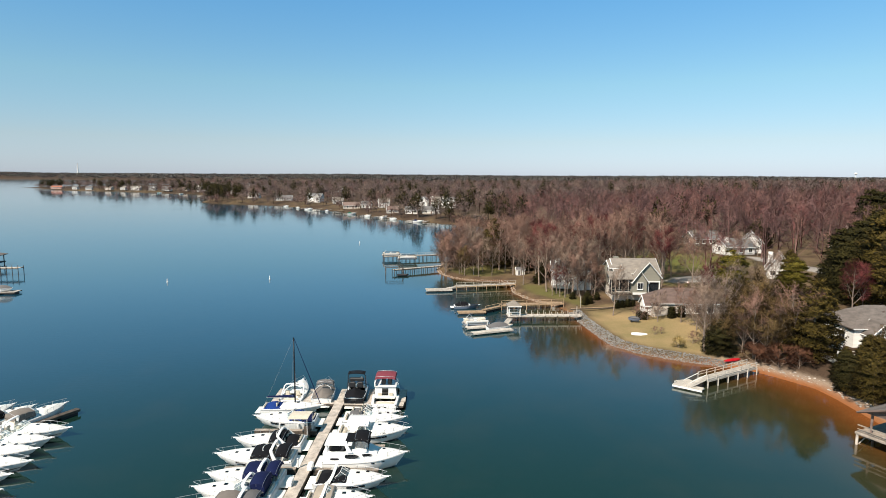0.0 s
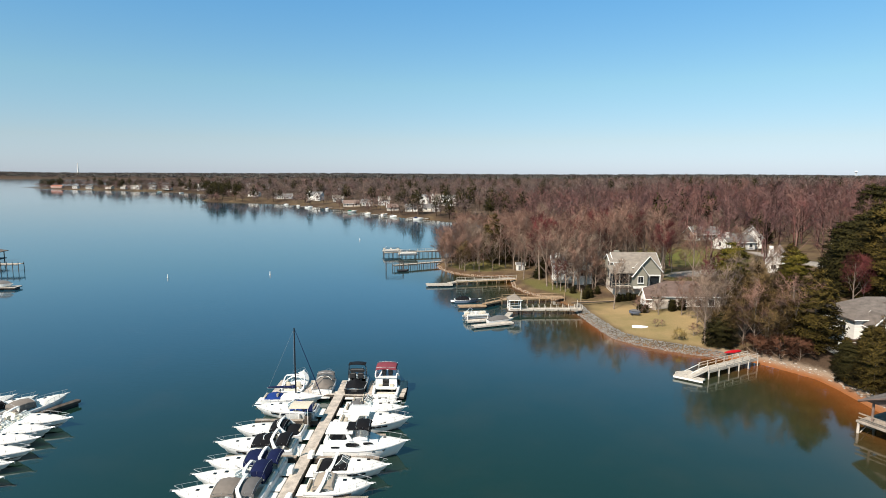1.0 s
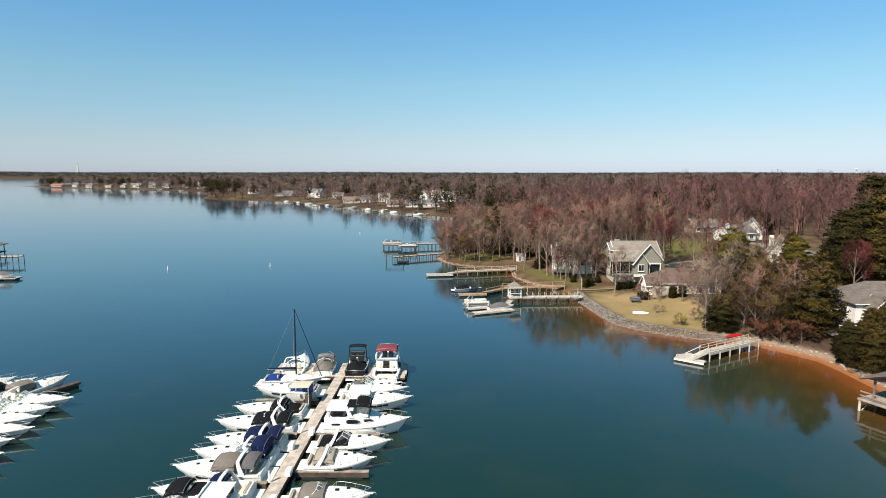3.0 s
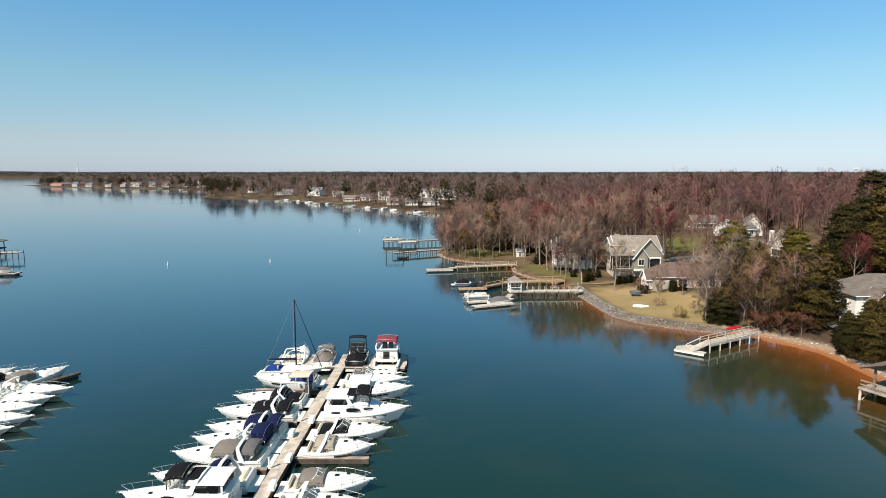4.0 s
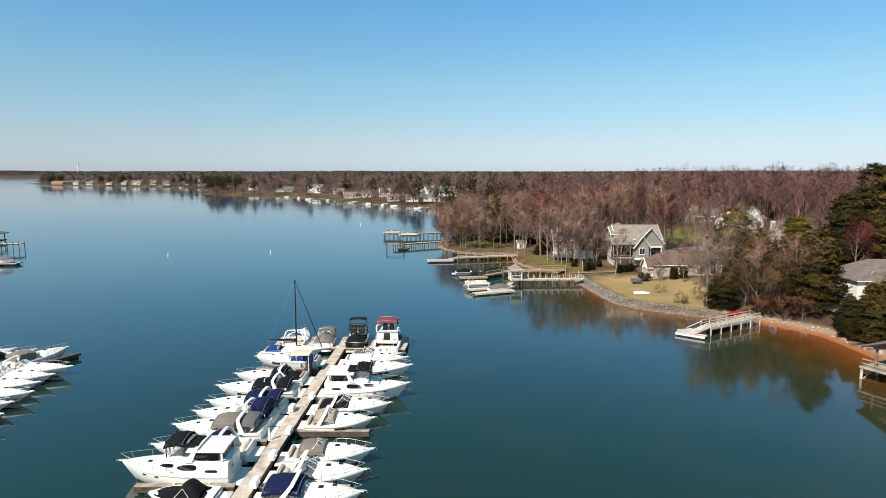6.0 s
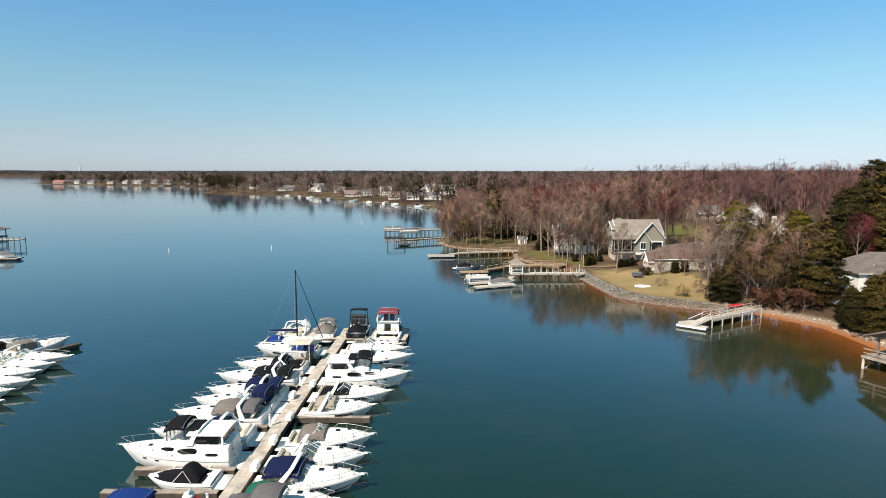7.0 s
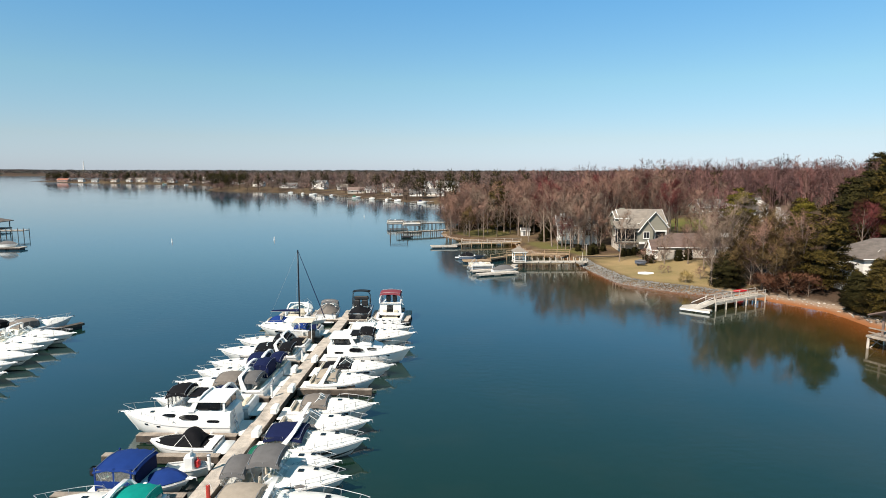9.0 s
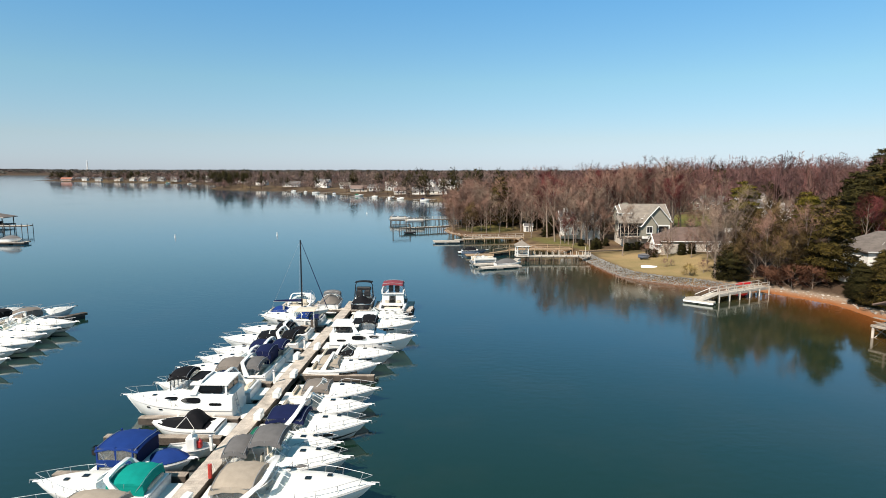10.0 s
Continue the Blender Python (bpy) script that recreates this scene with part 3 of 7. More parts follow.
for i in range(4):
    species(f"bare{i}", "bare_tree", "tall leafless grey-brown hardwood tree in winter", bare_tree(10 + i, 18 + i, 5.6 + 0.4 * i, 0.22, 2900, 1.0, 0.065), BARK, TWIG)
for i in range(2):
    species(f"pale{i}", "bare_tree", "slim leafless tree with pale grey bark", bare_tree(30 + i, 15 + 2.5 * i, 4.6 + 0.5 * i, 0.22, 2200, 0.85, 0.06), BARK, TWIG_PALE)
    species(f"red{i}", "red_maple", "red maple tree in reddish bud", bare_tree(40 + i, 15 + 3 * i, 3.4, 0.28, 3300, 0.9, 0.065), BARK, TWIG_RED)
    species(f"pine{i}", "pine_tree", "tall green pine tree with drooping needle tufts", needle_tree(50 + i, 15 + 2 * i, 5.2, 0.10, 15 + i, 20, 0.08, 0.48, 0.70), BARK, NEEDLE)
for i in range(2):
    species(f"low{i}", "bare_tree", "broad low-branched leafless tree in winter", bare_tree(45 + i, 11 + i, 3.2, 0.12, 2400, 0.85, 0.045), BARK, TWIG)
for i in range(2):
    species(f"olive{i}", "budding_tree", "many-stemmed tree with olive-brown budding twigs", bare_tree(75 + i, 12 + i, 3.6, 0.08, 3300, 0.9, 0.09), BARK, TWIG_OLIVE)
species("rust0", "oak_brush", "low spreading oak brush holding russet dead leaves", bare_tree(60, 4.4, 3.0, 0.02, 1900, 0.6, 0.10), BARK, TWIG_RUST)
species("ypine0", "pine_tree", "yellow-green pine tree with a high rounded crown", needle_tree(62, 17, 3.5, 0.50, 10, 30, -0.02, 0.28, 0.62), BARK, NEEDLE_Y)
species("cedar0", "cedar_tree", "dark green rounded cedar reaching the ground", needle_tree(64, 6.0, 3.1, 0.03, 13, 22, 0.02, 0.55, 0.44), BARK, NEEDLE_D)
species("cedar1", "cedar_tree", "dark green cedar tree with dense foliage", needle_tree(65, 13, 4.8, 0.04, 18, 22, 0.02, 0.36, 0.72), BARK, NEEDLE_D)
species("shrub0", "shrub", "clipped dark green evergreen shrub", needle_tree(66, 2.1, 0.42, 0.03, 11, 34, -0.1, 0.20, 0.24), BARK, NEEDLE_D, "shrub", "shrubs by the garage")
species("bush0", "bush", "low leafless brown bush", bare_tree(68, 2.6, 1.2, 0.05, 500, 0.5, 0.04), BARK, TWIG, "bush", "garden bushes")

species("tuft0", "ornamental_grass", "clump of straw-coloured ornamental grass on the lawn", bare_tree(69, 1.3, 0.75, 0.02, 700, 0.55, 0.045), BARK, woods_mat("straw_grass", (0.22, 0.155, 0.05), (0.48, 0.36, 0.15)), "grass", "garden clumps")
rng = np.random.default_rng(5)
# single trees: kind, x, y, scale, turn
BEACH_THICKET = [
    ("cedar0", 44.4, 92.6, 0.9, 0), ("pine0", 56.0, 87.4, 0.84, 0), ("rust0", 48.2, 88.6, 0.7, 20), ("rust0", 53.6, 86.6, 0.65, 200), ("olive0", 52.5, 97.5, 1.0, 0), ("olive1", 55.0, 99.0, 0.7, 60), ("olive0", 49.6, 95.0, 0.85, 140), ("olive0", 54.0, 93.0, 0.8, 270),
    ("rust0", 50.6, 86.4, 0.8, 0), ("rust0", 52.8, 85.0, 0.75, 70), ("rust0", 49.4, 88.4, 0.6, 130), ("pale1", 46.5, 96.0, 0.85, 0), ("pale0", 43.4, 93.6, 0.8, 120), ("pale1", 42.6, 94.5, 0.75, 200), ("pale1", 42.2, 93.2, 0.65, 280), ("bare0", 48.6, 90.0, 0.62, 0),
    ("olive0", 49.6, 88.4, 0.7, 90), ("olive1", 51.6, 89.0, 0.7, 30), ("olive0", 48.0, 92.5, 0.75, 200), ("bare3", 53.5, 88.0, 0.62, 60),
]
HILL_TREES = [
    ("low0", 88.0, 178.0, 0.8, 20), ("pale0", 92.0, 180.5, 0.6, 50), ("low1", 97.5, 182.5, 0.7, 120), ("low0", 90.4, 206.0, 0.8, 10), ("pale1", 96.0, 207.5, 0.7, 80), ("cedar1", 102.0, 138.0, 1.25, 20), ("cedar1", 108.0, 146.0, 1.3, 200), ("cedar1", 104.6, 199.0, 0.66, 10),
    ("cedar1", 107.6, 201.0, 0.78, 120), ("cedar1", 109.8, 203.0, 0.66, 220), ("cedar1", 138.0, 190.0, 1.5, 0), ("cedar1", 146.0, 196.0, 1.45, 60), ("cedar1", 152.0, 190.0, 1.4, 120), ("pine1", 133.0, 184.0, 0.9, 0), ("pine0", 145.0, 183.0, 1.0, 200), ("low0", 80.0, 141.0, 0.7, 0),
    ("pale0", 77.5, 138.0, 0.6, 0), ("low1", 66.0, 160.0, 0.55, 0), ("low0", 70.5, 158.0, 0.5, 0),
]
BANK_PINES = [
    ("cedar1", 61.6, 83.0, 0.38, 40), ("pine1", 58.2, 79.0, 0.36, 60), ("pine0", 60.6, 76.0, 0.48, 200), ("pine1", 55.8, 79.6, 0.3, 120), ("pine0", 57.0, 77.4, 0.36, 5), ("pine1", 60.4, 79.8, 0.36, 15), ("cedar1", 63.0, 78.0, 0.4, 0), ("cedar1", 55.6, 79.4, 0.36, 70),
    ("cedar0", 55.6, 75.0, 0.7, 10), ("pine0", 55.0, 73.0, 0.5, 40), ("pine1", 56.6, 70.5, 0.5, 140), ("pine0", 59.6, 72.0, 0.5, 250), ("pine1", 62.5, 75.0, 0.48, 330), ("cedar1", 54.6, 76.8, 0.4, 10), ("cedar1", 58.5, 73.5, 0.42, 200), ("cedar1", 57.5, 69.5, 0.4, 100),
]
SLOPE_TREES = [
    ("ypine0", 51.6, 104.5, 0.8, 0), ("ypine0", 66.0, 110.0, 0.68, 80), ("red0", 76.5, 108.5, 0.78, 0), ("red1", 80.0, 111.0, 0.6, 90), ("red1", 57.5, 128.0, 0.42, 90), ("cedar1", 100.0, 128.0, 1.1, 80), ("pine1", 84.0, 112.0, 1.2, 30), ("cedar1", 89.0, 130.0, 1.1, 0),
    ("cedar1", 95.0, 134.0, 1.2, 50), ("cedar1", 84.0, 122.0, 1.0, 100), ("pine1", 75.0, 127.0, 0.62, 100), ("red0", 52.5, 112.0, 0.75, 0),
]
POINT_TREES = [
    ("pine0", 14.6, 176.0, 0.95, 0), ("cedar1", 18.6, 178.0, 0.6, 0), ("cedar0", 6.4, 181.0, 0.8, 0), ("cedar0", 9.4, 183.5, 0.9, 60), ("cedar0", 13.0, 182.0, 0.8, 160), ("cedar0", 4.6, 189.0, 0.9, 20), ("cedar0", 24.2, 171.0, 0.8, 10), ("red1", 48.0, 175.0, 0.9, 0),
    ("low1", -0.7, 181.0, 1.05, 30), ("low0", -0.4, 187.0, 1.0, 70), ("low1", 0.4, 170.5, 0.9, 130), ("low0", 0.8, 172.5, 0.8, 0), ("low1", 0.2, 178.5, 0.85, 50), ("low0", 1.6, 186.0, 0.9, 100), ("low1", 4.4, 168.0, 0.8, 10), ("bare0", 2.2, 175.0, 0.62, 0),
    ("bare2", 3.0, 181.0, 0.66, 0), ("low0", 8.4, 166.0, 0.8, 200), ("low1", 6.0, 203.0, 0.9, 0),
]
HOUSE_TREES = [
    ("cedar0", 27.6, 160.0, 0.8, 90), ("cedar0", 38.6, 150.6, 0.7, 100), ("cedar0", 24.6, 152.6, 0.5, 150), ("red1", 24.5, 150.0, 1.0, 0), ("red0", 41.5, 158.0, 0.95, 0), ("bare1", 27.0, 139.5, 0.8, 0), ("pale1", 29.4, 138.5, 0.8, 40), ("bare2", 31.6, 137.6, 0.75, 80),
    ("pale0", 33.6, 139.5, 0.85, 10), ("bare3", 25.0, 141.5, 0.8, 200), ("pale1", 35.2, 140.6, 0.75, 90), ("low0", 34.8, 136.6, 0.7, 20), ("low1", 25.6, 137.4, 0.7, 120), ("cedar0", 32.6, 132.0, 0.34, 0), ("cedar0", 34.6, 131.4, 0.3, 70), ("cedar0", 29.6, 133.6, 0.28, 120),
    ("low0", 30.0, 136.4, 0.8, 40), ("pale1", 28.2, 135.2, 0.75, 10), ("bare1", 33.2, 136.0, 0.66, 70), ("pale0", 31.5, 135.0, 0.75, 190), ("bare2", 29.8, 134.6, 0.6, 250), ("red0", 27.2, 136.2, 0.55, 30), ("low1", 35.0, 135.0, 0.7, 150),
]
GARDEN_PLANTS = [
    ("shrub0", 43.6, 110.8, 1.0, 0), ("shrub0", 45.4, 110.8, 1.0, 50), ("shrub0", 38.0, 112.6, 0.8, 0), ("shrub0", 39.0, 112.0, 0.7, 50), ("shrub0", 36.6, 122.6, 0.8, 0), ("shrub0", 37.8, 122.8, 0.7, 90), ("shrub0", 39.0, 123.0, 0.8, 30), ("shrub0", 40.2, 123.2, 0.6, 130),
    ("shrub0", 42.6, 123.6, 0.5, 230), ("shrub0", 31.0, 127.6, 0.9, 30), ("shrub0", 32.4, 128.4, 0.8, 70), ("tuft0", 38.9, 95.2, 1.2, 0), ("bush0", 37.4, 102.1, 0.55, 20), ("bush0", 38.7, 102.3, 0.45, 90), ("bush0", 37.5, 112.0, 1.1, 0), ("bush0", 39.2, 111.3, 0.9, 80),
    ("bush0", 41.0, 111.0, 1.2, 150), ("bush0", 42.0, 97.0, 0.8, 10),
]
LAWN_TREES = [
    ("pale0", 34.2, 117.0, 0.72, 0), ("pale0", 40.5, 109.5, 0.42, 50),
]
for row in BEACH_THICKET + HILL_TREES + BANK_PINES + SLOPE_TREES + POINT_TREES + HOUSE_TREES + GARDEN_PLANTS + LAWN_TREES:
    plant(*row)
# the grove on the point and the trees between the houses
def shore_lawn(x, y):
    return 124 < y < 150 and dd < 7.5


spots = []
tries = 0
while len(spots) < 135 and tries < 6000:
    tries += 1
    x, y = rng.uniform(-2, 60), rng.uniform(138, 215)
    dd = float(shore([x], [y])[0])
    if dd < 1.6 or (shore_lawn(x, y)) or (33.5 < x < 52 and 122 < y < 152) or (26 < x < 36 and 141 < y < 151) or math.hypot((x - 74) / 13, (y - 178) / 16) < 1.2:
        continue
    if y > 190 and x > 40:
        continue
    if min((math.hypot(x - a, y - b) for a, b in spots), default=9) < 2.7:
        continue
    spots.append((x, y))
for i, (x, y) in enumerate(spots):
    k = ("pale1", "bare1", "low0", "bare2", "pale0", "bare3", "low1", "red1", "bare0", "pale0", "bare2")[i % 11]
    k = "olive0" if k == "red1" and x < 18 else k
    plant(k, x, y, rng.uniform(0.55, 0.80) if x < 34 else rng.uniform(0.62, 0.95), rng.uniform(0, 360))


# the thicket between the shore houses and the slope behind
spots = []
tries = 0
while len(spots) < 78 and tries < 6000:
    tries += 1
    x, y = rng.uniform(44, 130), rng.uniform(80, 152)
    dd = float(shore([x], [y])[0])
    if dd < 3.5 or x > 0.86 * y or (60 < x < 84 and 83 < y < 106) or (x < 60 and y < 90) or (x > 0.64 * y and y > 98) or (y > 92 and 0.54 < x / y < 0.63) or (x < 56 and y > 108) or (80 < x < 92 and 142 < y < 156) or (x < 66 and y > 125) or (y < 100 and x > 78) or (y > 103 and 0.42 < x / y < 0.66):
        continue
    if min((math.hypot(x - a, y - b) for a, b in spots), default=9) < (4.3 if x < 66 else 4.5):
        continue
    spots.append((x, y))
for i, (x, y) in enumerate(spots):
    k = ("low0", "olive0", "low1", "olive1", "pale0", "low1", "olive0", "pale1")[i % 8] if x < 66 else ("bare0", "pale1", "bare2", "low0", "bare3", "pine1", "bare1", "low1")[i % 8]
    plant(k, x, y, rng.uniform(0.5, 0.72) if x < 70 else rng.uniform(0.6, 0.85), rng.uniform(0, 360))


def woods(name, label, spots, make, material, seed):
    """A wood of many trees as one mesh: each spot takes a template, turned and scaled."""
    r = np.random.default_rng(seed)
    vs, fs, ns, tint, n = [], [], [], [], 0
    make = [(v, *domed(v, f)) for v, f in make]
    heights = ground_z([p[0] for p in spots], [p[1] for p in spots])
    for (x, y, s), z in zip(spots, heights):
        v, f, vn = make[r.integers(len(make))]
        a = r.uniform(0, 6.283)
        co, si = math.cos(a), math.sin(a)
        p = v * s
        vs.append(np.stack([co * p[:, 0] - si * p[:, 1] + x, si * p[:, 0] + co * p[:, 1] + y, p[:, 2] * r.uniform(0.88, 1.12) + z], 1))
        fs.append(f + n)
        ns.append(np.stack([co * vn[:, 0] - si * vn[:, 1], si * vn[:, 0] + co * vn[:, 1], vn[:, 2]], 1))
        tint.append(np.full(len(v), r.random()))
        n += len(v)
    me = raw_mesh(name, np.concatenate(vs), np.concatenate(fs), material, np.concatenate(ns))
    attribute(me, "tree", np.concatenate(tint))
    return tagged(new(name, me), label, "woods", kind="stuff")


def with_wood(tree):
    """Trunk, limbs and twigs of one tree as triangles."""
    g, v, f = tree
    tri = []
    for q in g.f:
        tri += [(q[0], q[i], q[i + 1]) for i in range(1, len(q) - 1)]
    gv = np.array([tuple(p) for p in g.v])
    return np.concatenate([gv, v]), np.concatenate([np.array(tri), f + len(gv)])


def scatter(seed, x0, x1, y0, y1, gap, test, limit=6000):
    """Uneven rows of spots, one for each gap by gap cell that passes the test."""
    r = np.random.default_rng(seed)
    gx, gy = np.meshgrid(np.arange(x0, x1, gap), np.arange(y0, y1, gap))
    x = gx.ravel() + r.uniform(-0.5, 0.5, gx.size) * gap
    y = gy.ravel() + r.uniform(-0.5, 0.5, gx.size) * gap
    ok = test(x, y, shore(x, y))
    x, y = x[ok], y[ok]
    s = r.uniform(0.72, 1.06, len(x)) * (0.88 + 0.12 * step(0.22, 0.45, x / y))
    return list(zip(x, y, s))[:limit]


def crown_only(seed, height, spread, n, tl, tw, limbs=9):
    """Domed crown of a tree seen far off, on a bare stem with a few limbs."""
    r = np.random.default_rng(seed)
    u = rand_dir(r, n) * (r.random(n) ** 0.30)[:, None]
    u[:, 2] = np.abs(u[:, 2]) * 1.15 - 0.15
    lump = 1 + 0.22 * np.sin(u[:, :1] * 7 + seed) * np.sin(u[:, 1:2] * 6 + 2 * seed)
    base = u * np.array([spread, spread, height * 0.50]) * lump + np.array([0, 0, height * 0.44])
    way = u * np.array([1, 1, 0.8]) + r.normal(size=(n, 3)) * 0.55 + np.array([0, 0, 0.3])
    way /= np.linalg.norm(way, axis=1)[:, None]
    v, f = slivers(r, base, way, tl * (0.6 + 0.8 * r.random(n)), np.full(n, tw))
    foot = np.tile(np.array([[0, 0, height * 0.30]]), (limbs, 1)) + r.random((limbs, 1)) * np.array([[0, 0, height * 0.25]])
    to = base[:limbs] - foot
    ln = np.linalg.norm(to, axis=1)
    lv, lf = slivers(r, foot, to / ln[:, None], ln, np.full(limbs, tw * 1.6 + 0.12))
    stem, sf = slivers(r, np.array([[0.0, 0, 0]] * 2), np.array([[0.02, 0, 1.0], [-0.05, 0.03, 1.0]]), np.array([height * 0.8, height * 0.7]), np.array([0.5, 0.4]))
    return np.concatenate([v, lv, stem]), np.concatenate([f, lf + len(v), sf + len(v) + len(lv)])


def open_ground(x, y):
    """True where lawns, drives and houses keep the trees away."""
    c = (np.hypot((x - 74) / 15, (y - 176) / 19) < 1) | (np.hypot((x - 97) / 10, (y - 189) / 9) < 1) | (np.hypot((x - 95) / 7, (y - 217) / 7) < 1) | (np.hypot((x - 100) / 6, (y - 164) / 8) < 1) | ((x > 26) & (x < 66) & (y < 152))
    return c | (np.hypot((x - 86) / 9, (y - 150) / 9) < 1)


# lakefront houses on the far shore: x, y, width, depth, eaves, turn, roof and wall (0 grey and white, 1 brown and cream, 2 taupe and white, 3 clay tiles and pink stucco), with a gabled wing or not
COVE_HOMES = [
    (-161, 594, 17, 8, 2.8, 6, 0, 0), (-123, 567, 13, 9, 5.8, -10, 0, 1), (-97, 540, 9, 7, 3.0, 14, 2, 0), (-75, 478, 13, 8, 2.8, 12, 1, 0), (-62, 474, 7, 7, 3.0, -8, 0, 0),
    (-49, 480, 8, 8, 4.8, 15, 2, 0), (-18, 482, 7, 9, 5.6, -14, 0, 1), (-7, 475, 7, 9, 5.8, 10, 2, 1), (3, 466, 10, 9, 5.4, -6, 0, 1), (-37, 423, 8, 6, 2.5, 10, 1, 0),
    (-22, 410, 9, 7, 2.6, -8, 0, 0), (-10, 410, 11, 7, 2.8, 5, 0, 1),
]
LONG_SHORE_HOMES = [
    (-585, 978, 9, 7, 3.2, 8, 0, 0), (-515, 954, 8, 7, 4.2, -8, 2, 0), (-455, 926, 10, 8, 4.4, 6, 0, 1), (-395, 907, 9, 8, 3.4, -10, 1, 0), (-300, 812, 9, 8, 4.2, 12, 0, 0),
    (-205, 640, 11, 8, 3.6, -6, 2, 1), (-664, 1018, 17, 9, 3.0, 8, 3, 0), (-616, 992, 8, 7, 4.0, 0, 0, 0), (-545, 966, 11, 8, 3.4, -12, 1, 0), (-487, 937, 15, 9, 4.6, 10, 2, 1),
]
OUTER_SHORE_HOMES = [
    (-425, 910, 12, 9, 4.8, -6, 0, 1), (-366, 897, 13, 9, 5.6, 12, 2, 1), (-357, 868, 7, 6, 2.8, 0, 0, 0), (-274, 780, 11, 9, 4.8, -15, 0, 1), (-259, 796, 9, 8, 4.6, 20, 1, 0),
    (-268, 893, 9, 8, 4.6, 10, 0, 0), (-142, 805, 9, 8, 5.0, 0, 2, 0), (-330, 990, 10, 8, 5.0, 0, 0, 0), (-420, 1090, 12, 8, 5.0, 12, 2, 0), (-240, 1010, 10, 8, 5.0, -10, 0, 0),
]
FAR_HOMES = COVE_HOMES + LONG_SHORE_HOMES + OUTER_SHORE_HOMES


def clear_of_homes(x, y):
    """True where no far house stands and none looks out on the lake."""
    ok = np.ones(np.shape(x), bool)
    for hx, hy, w, dp, *_ in FAR_HOMES:
        ux, uy = hx / math.hypot(hx, hy), hy / math.hypot(hx, hy)
        across, along = (x - hx) * uy - (y - hy) * ux, (x - hx) * ux + (y - hy) * uy
        ok &= ~((np.abs(across) < w * 0.42 + 1.0) & (along > -0.018 * hy) & (along < dp))
    return ok


def in_woods(x, y, d):
    return (d > 6) & ~open_ground(x, y) & (x < 0.80 * y + 6) & ((x > 60) | (y > 190))


mid_kind = [with_wood(bare_tree(70 + i, 15.8 + 2.2 * (i % 3), 7.2 + 1.0 * (i % 2), 0.16, 1500, 0.75, 0.085, 9, 4)) for i in range(7)]
woods("woods", "dense leafless brown woods between the houses", scatter(1, 36, 260, 150, 270, 9.6, in_woods), mid_kind, WOODS, 1)
back_kind = [with_wood(bare_tree(170 + i, 16.6 + 2.6 * (i % 3), 7.9 + 1.0 * (i % 2), 0.18, 1150, 0.70, 0.09, 9, 5)) for i in range(7)]
woods("back_woods", "leafless brown woods behind the houses", scatter(11, 36, 360, 270, 430, 10.3, in_woods), back_kind, WOODS, 11)
far_kind = [crown_only(80 + i, 14.5, 6.4, 190, 1.6, 0.36) for i in range(6)]
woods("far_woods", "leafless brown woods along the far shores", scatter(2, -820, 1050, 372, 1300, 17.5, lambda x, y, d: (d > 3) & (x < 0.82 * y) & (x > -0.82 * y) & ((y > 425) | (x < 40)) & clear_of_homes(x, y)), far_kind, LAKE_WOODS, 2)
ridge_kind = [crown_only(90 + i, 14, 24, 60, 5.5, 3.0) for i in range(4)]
woods("horizon_woods", "winter woods on the horizon, with haze tinted into their grey colour", scatter(3, -3600, 3700, 1300, 4600, 62, lambda x, y, d: (d > 20) & (abs(x) < 0.80 * y)), ridge_kind, HAZED_WOODS, 3)

# evergreens among the far woods
green_kind = [crown_only(100 + i, 17, 3.8, 170, 1.6, 0.7) for i in range(4)]
woods("far_evergreens", "scattered dark green pines along the far shores", scatter(4, -820, 700, 372, 1250, 24, lambda x, y, d: (d > 4) & (abs(x) < 0.82 * y) & (np.sin(x * 12.9 + y * 4.1) > np.where(d < 60, 0.5, 0.82)) & ((y > 425) | (x < 40)) & clear_of_homes(x, y)), green_kind, NEEDLE_D, 4)
woods("pines", "dark green pines standing in the bare woods", scatter(6, 60, 420, 200, 430, 21, lambda x, y, d: (d > 6) & ~open_ground(x, y) & (x < 0.82 * y) & (np.sin(x * 12.9 + y * 4.1) > 0.84)), green_kind, NEEDLE_D, 5)

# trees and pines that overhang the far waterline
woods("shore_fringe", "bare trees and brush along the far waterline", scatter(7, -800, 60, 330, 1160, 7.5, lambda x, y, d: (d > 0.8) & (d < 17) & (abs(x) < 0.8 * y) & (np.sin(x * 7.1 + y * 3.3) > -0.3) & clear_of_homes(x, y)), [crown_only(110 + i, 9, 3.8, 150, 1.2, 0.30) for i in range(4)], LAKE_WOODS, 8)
woods("shore_pines", "dark green pines along the far waterline", scatter(9, -800, 60, 330, 1160, 13, lambda x, y, d: (d > 0.8) & (d < 40) & (abs(x) < 0.8 * y) & (np.sin(x * 0.045 + y * 0.02) + 0.7 * np.sin(x * 9.1 + y * 2.3) > 0.45) & clear_of_homes(x, y)), [crown_only(120 + i, 19, 4.4, 300, 1.6, 0.6) for i in range(4)], NEEDLE_D, 9)

# ---- boats: bow along +x, stern at the origin, waterline at z 0 ----
TRIM = mat("grey_vinyl_rub_rail", (0.42, 0.42, 0.42), 0.6, vary=0.1)


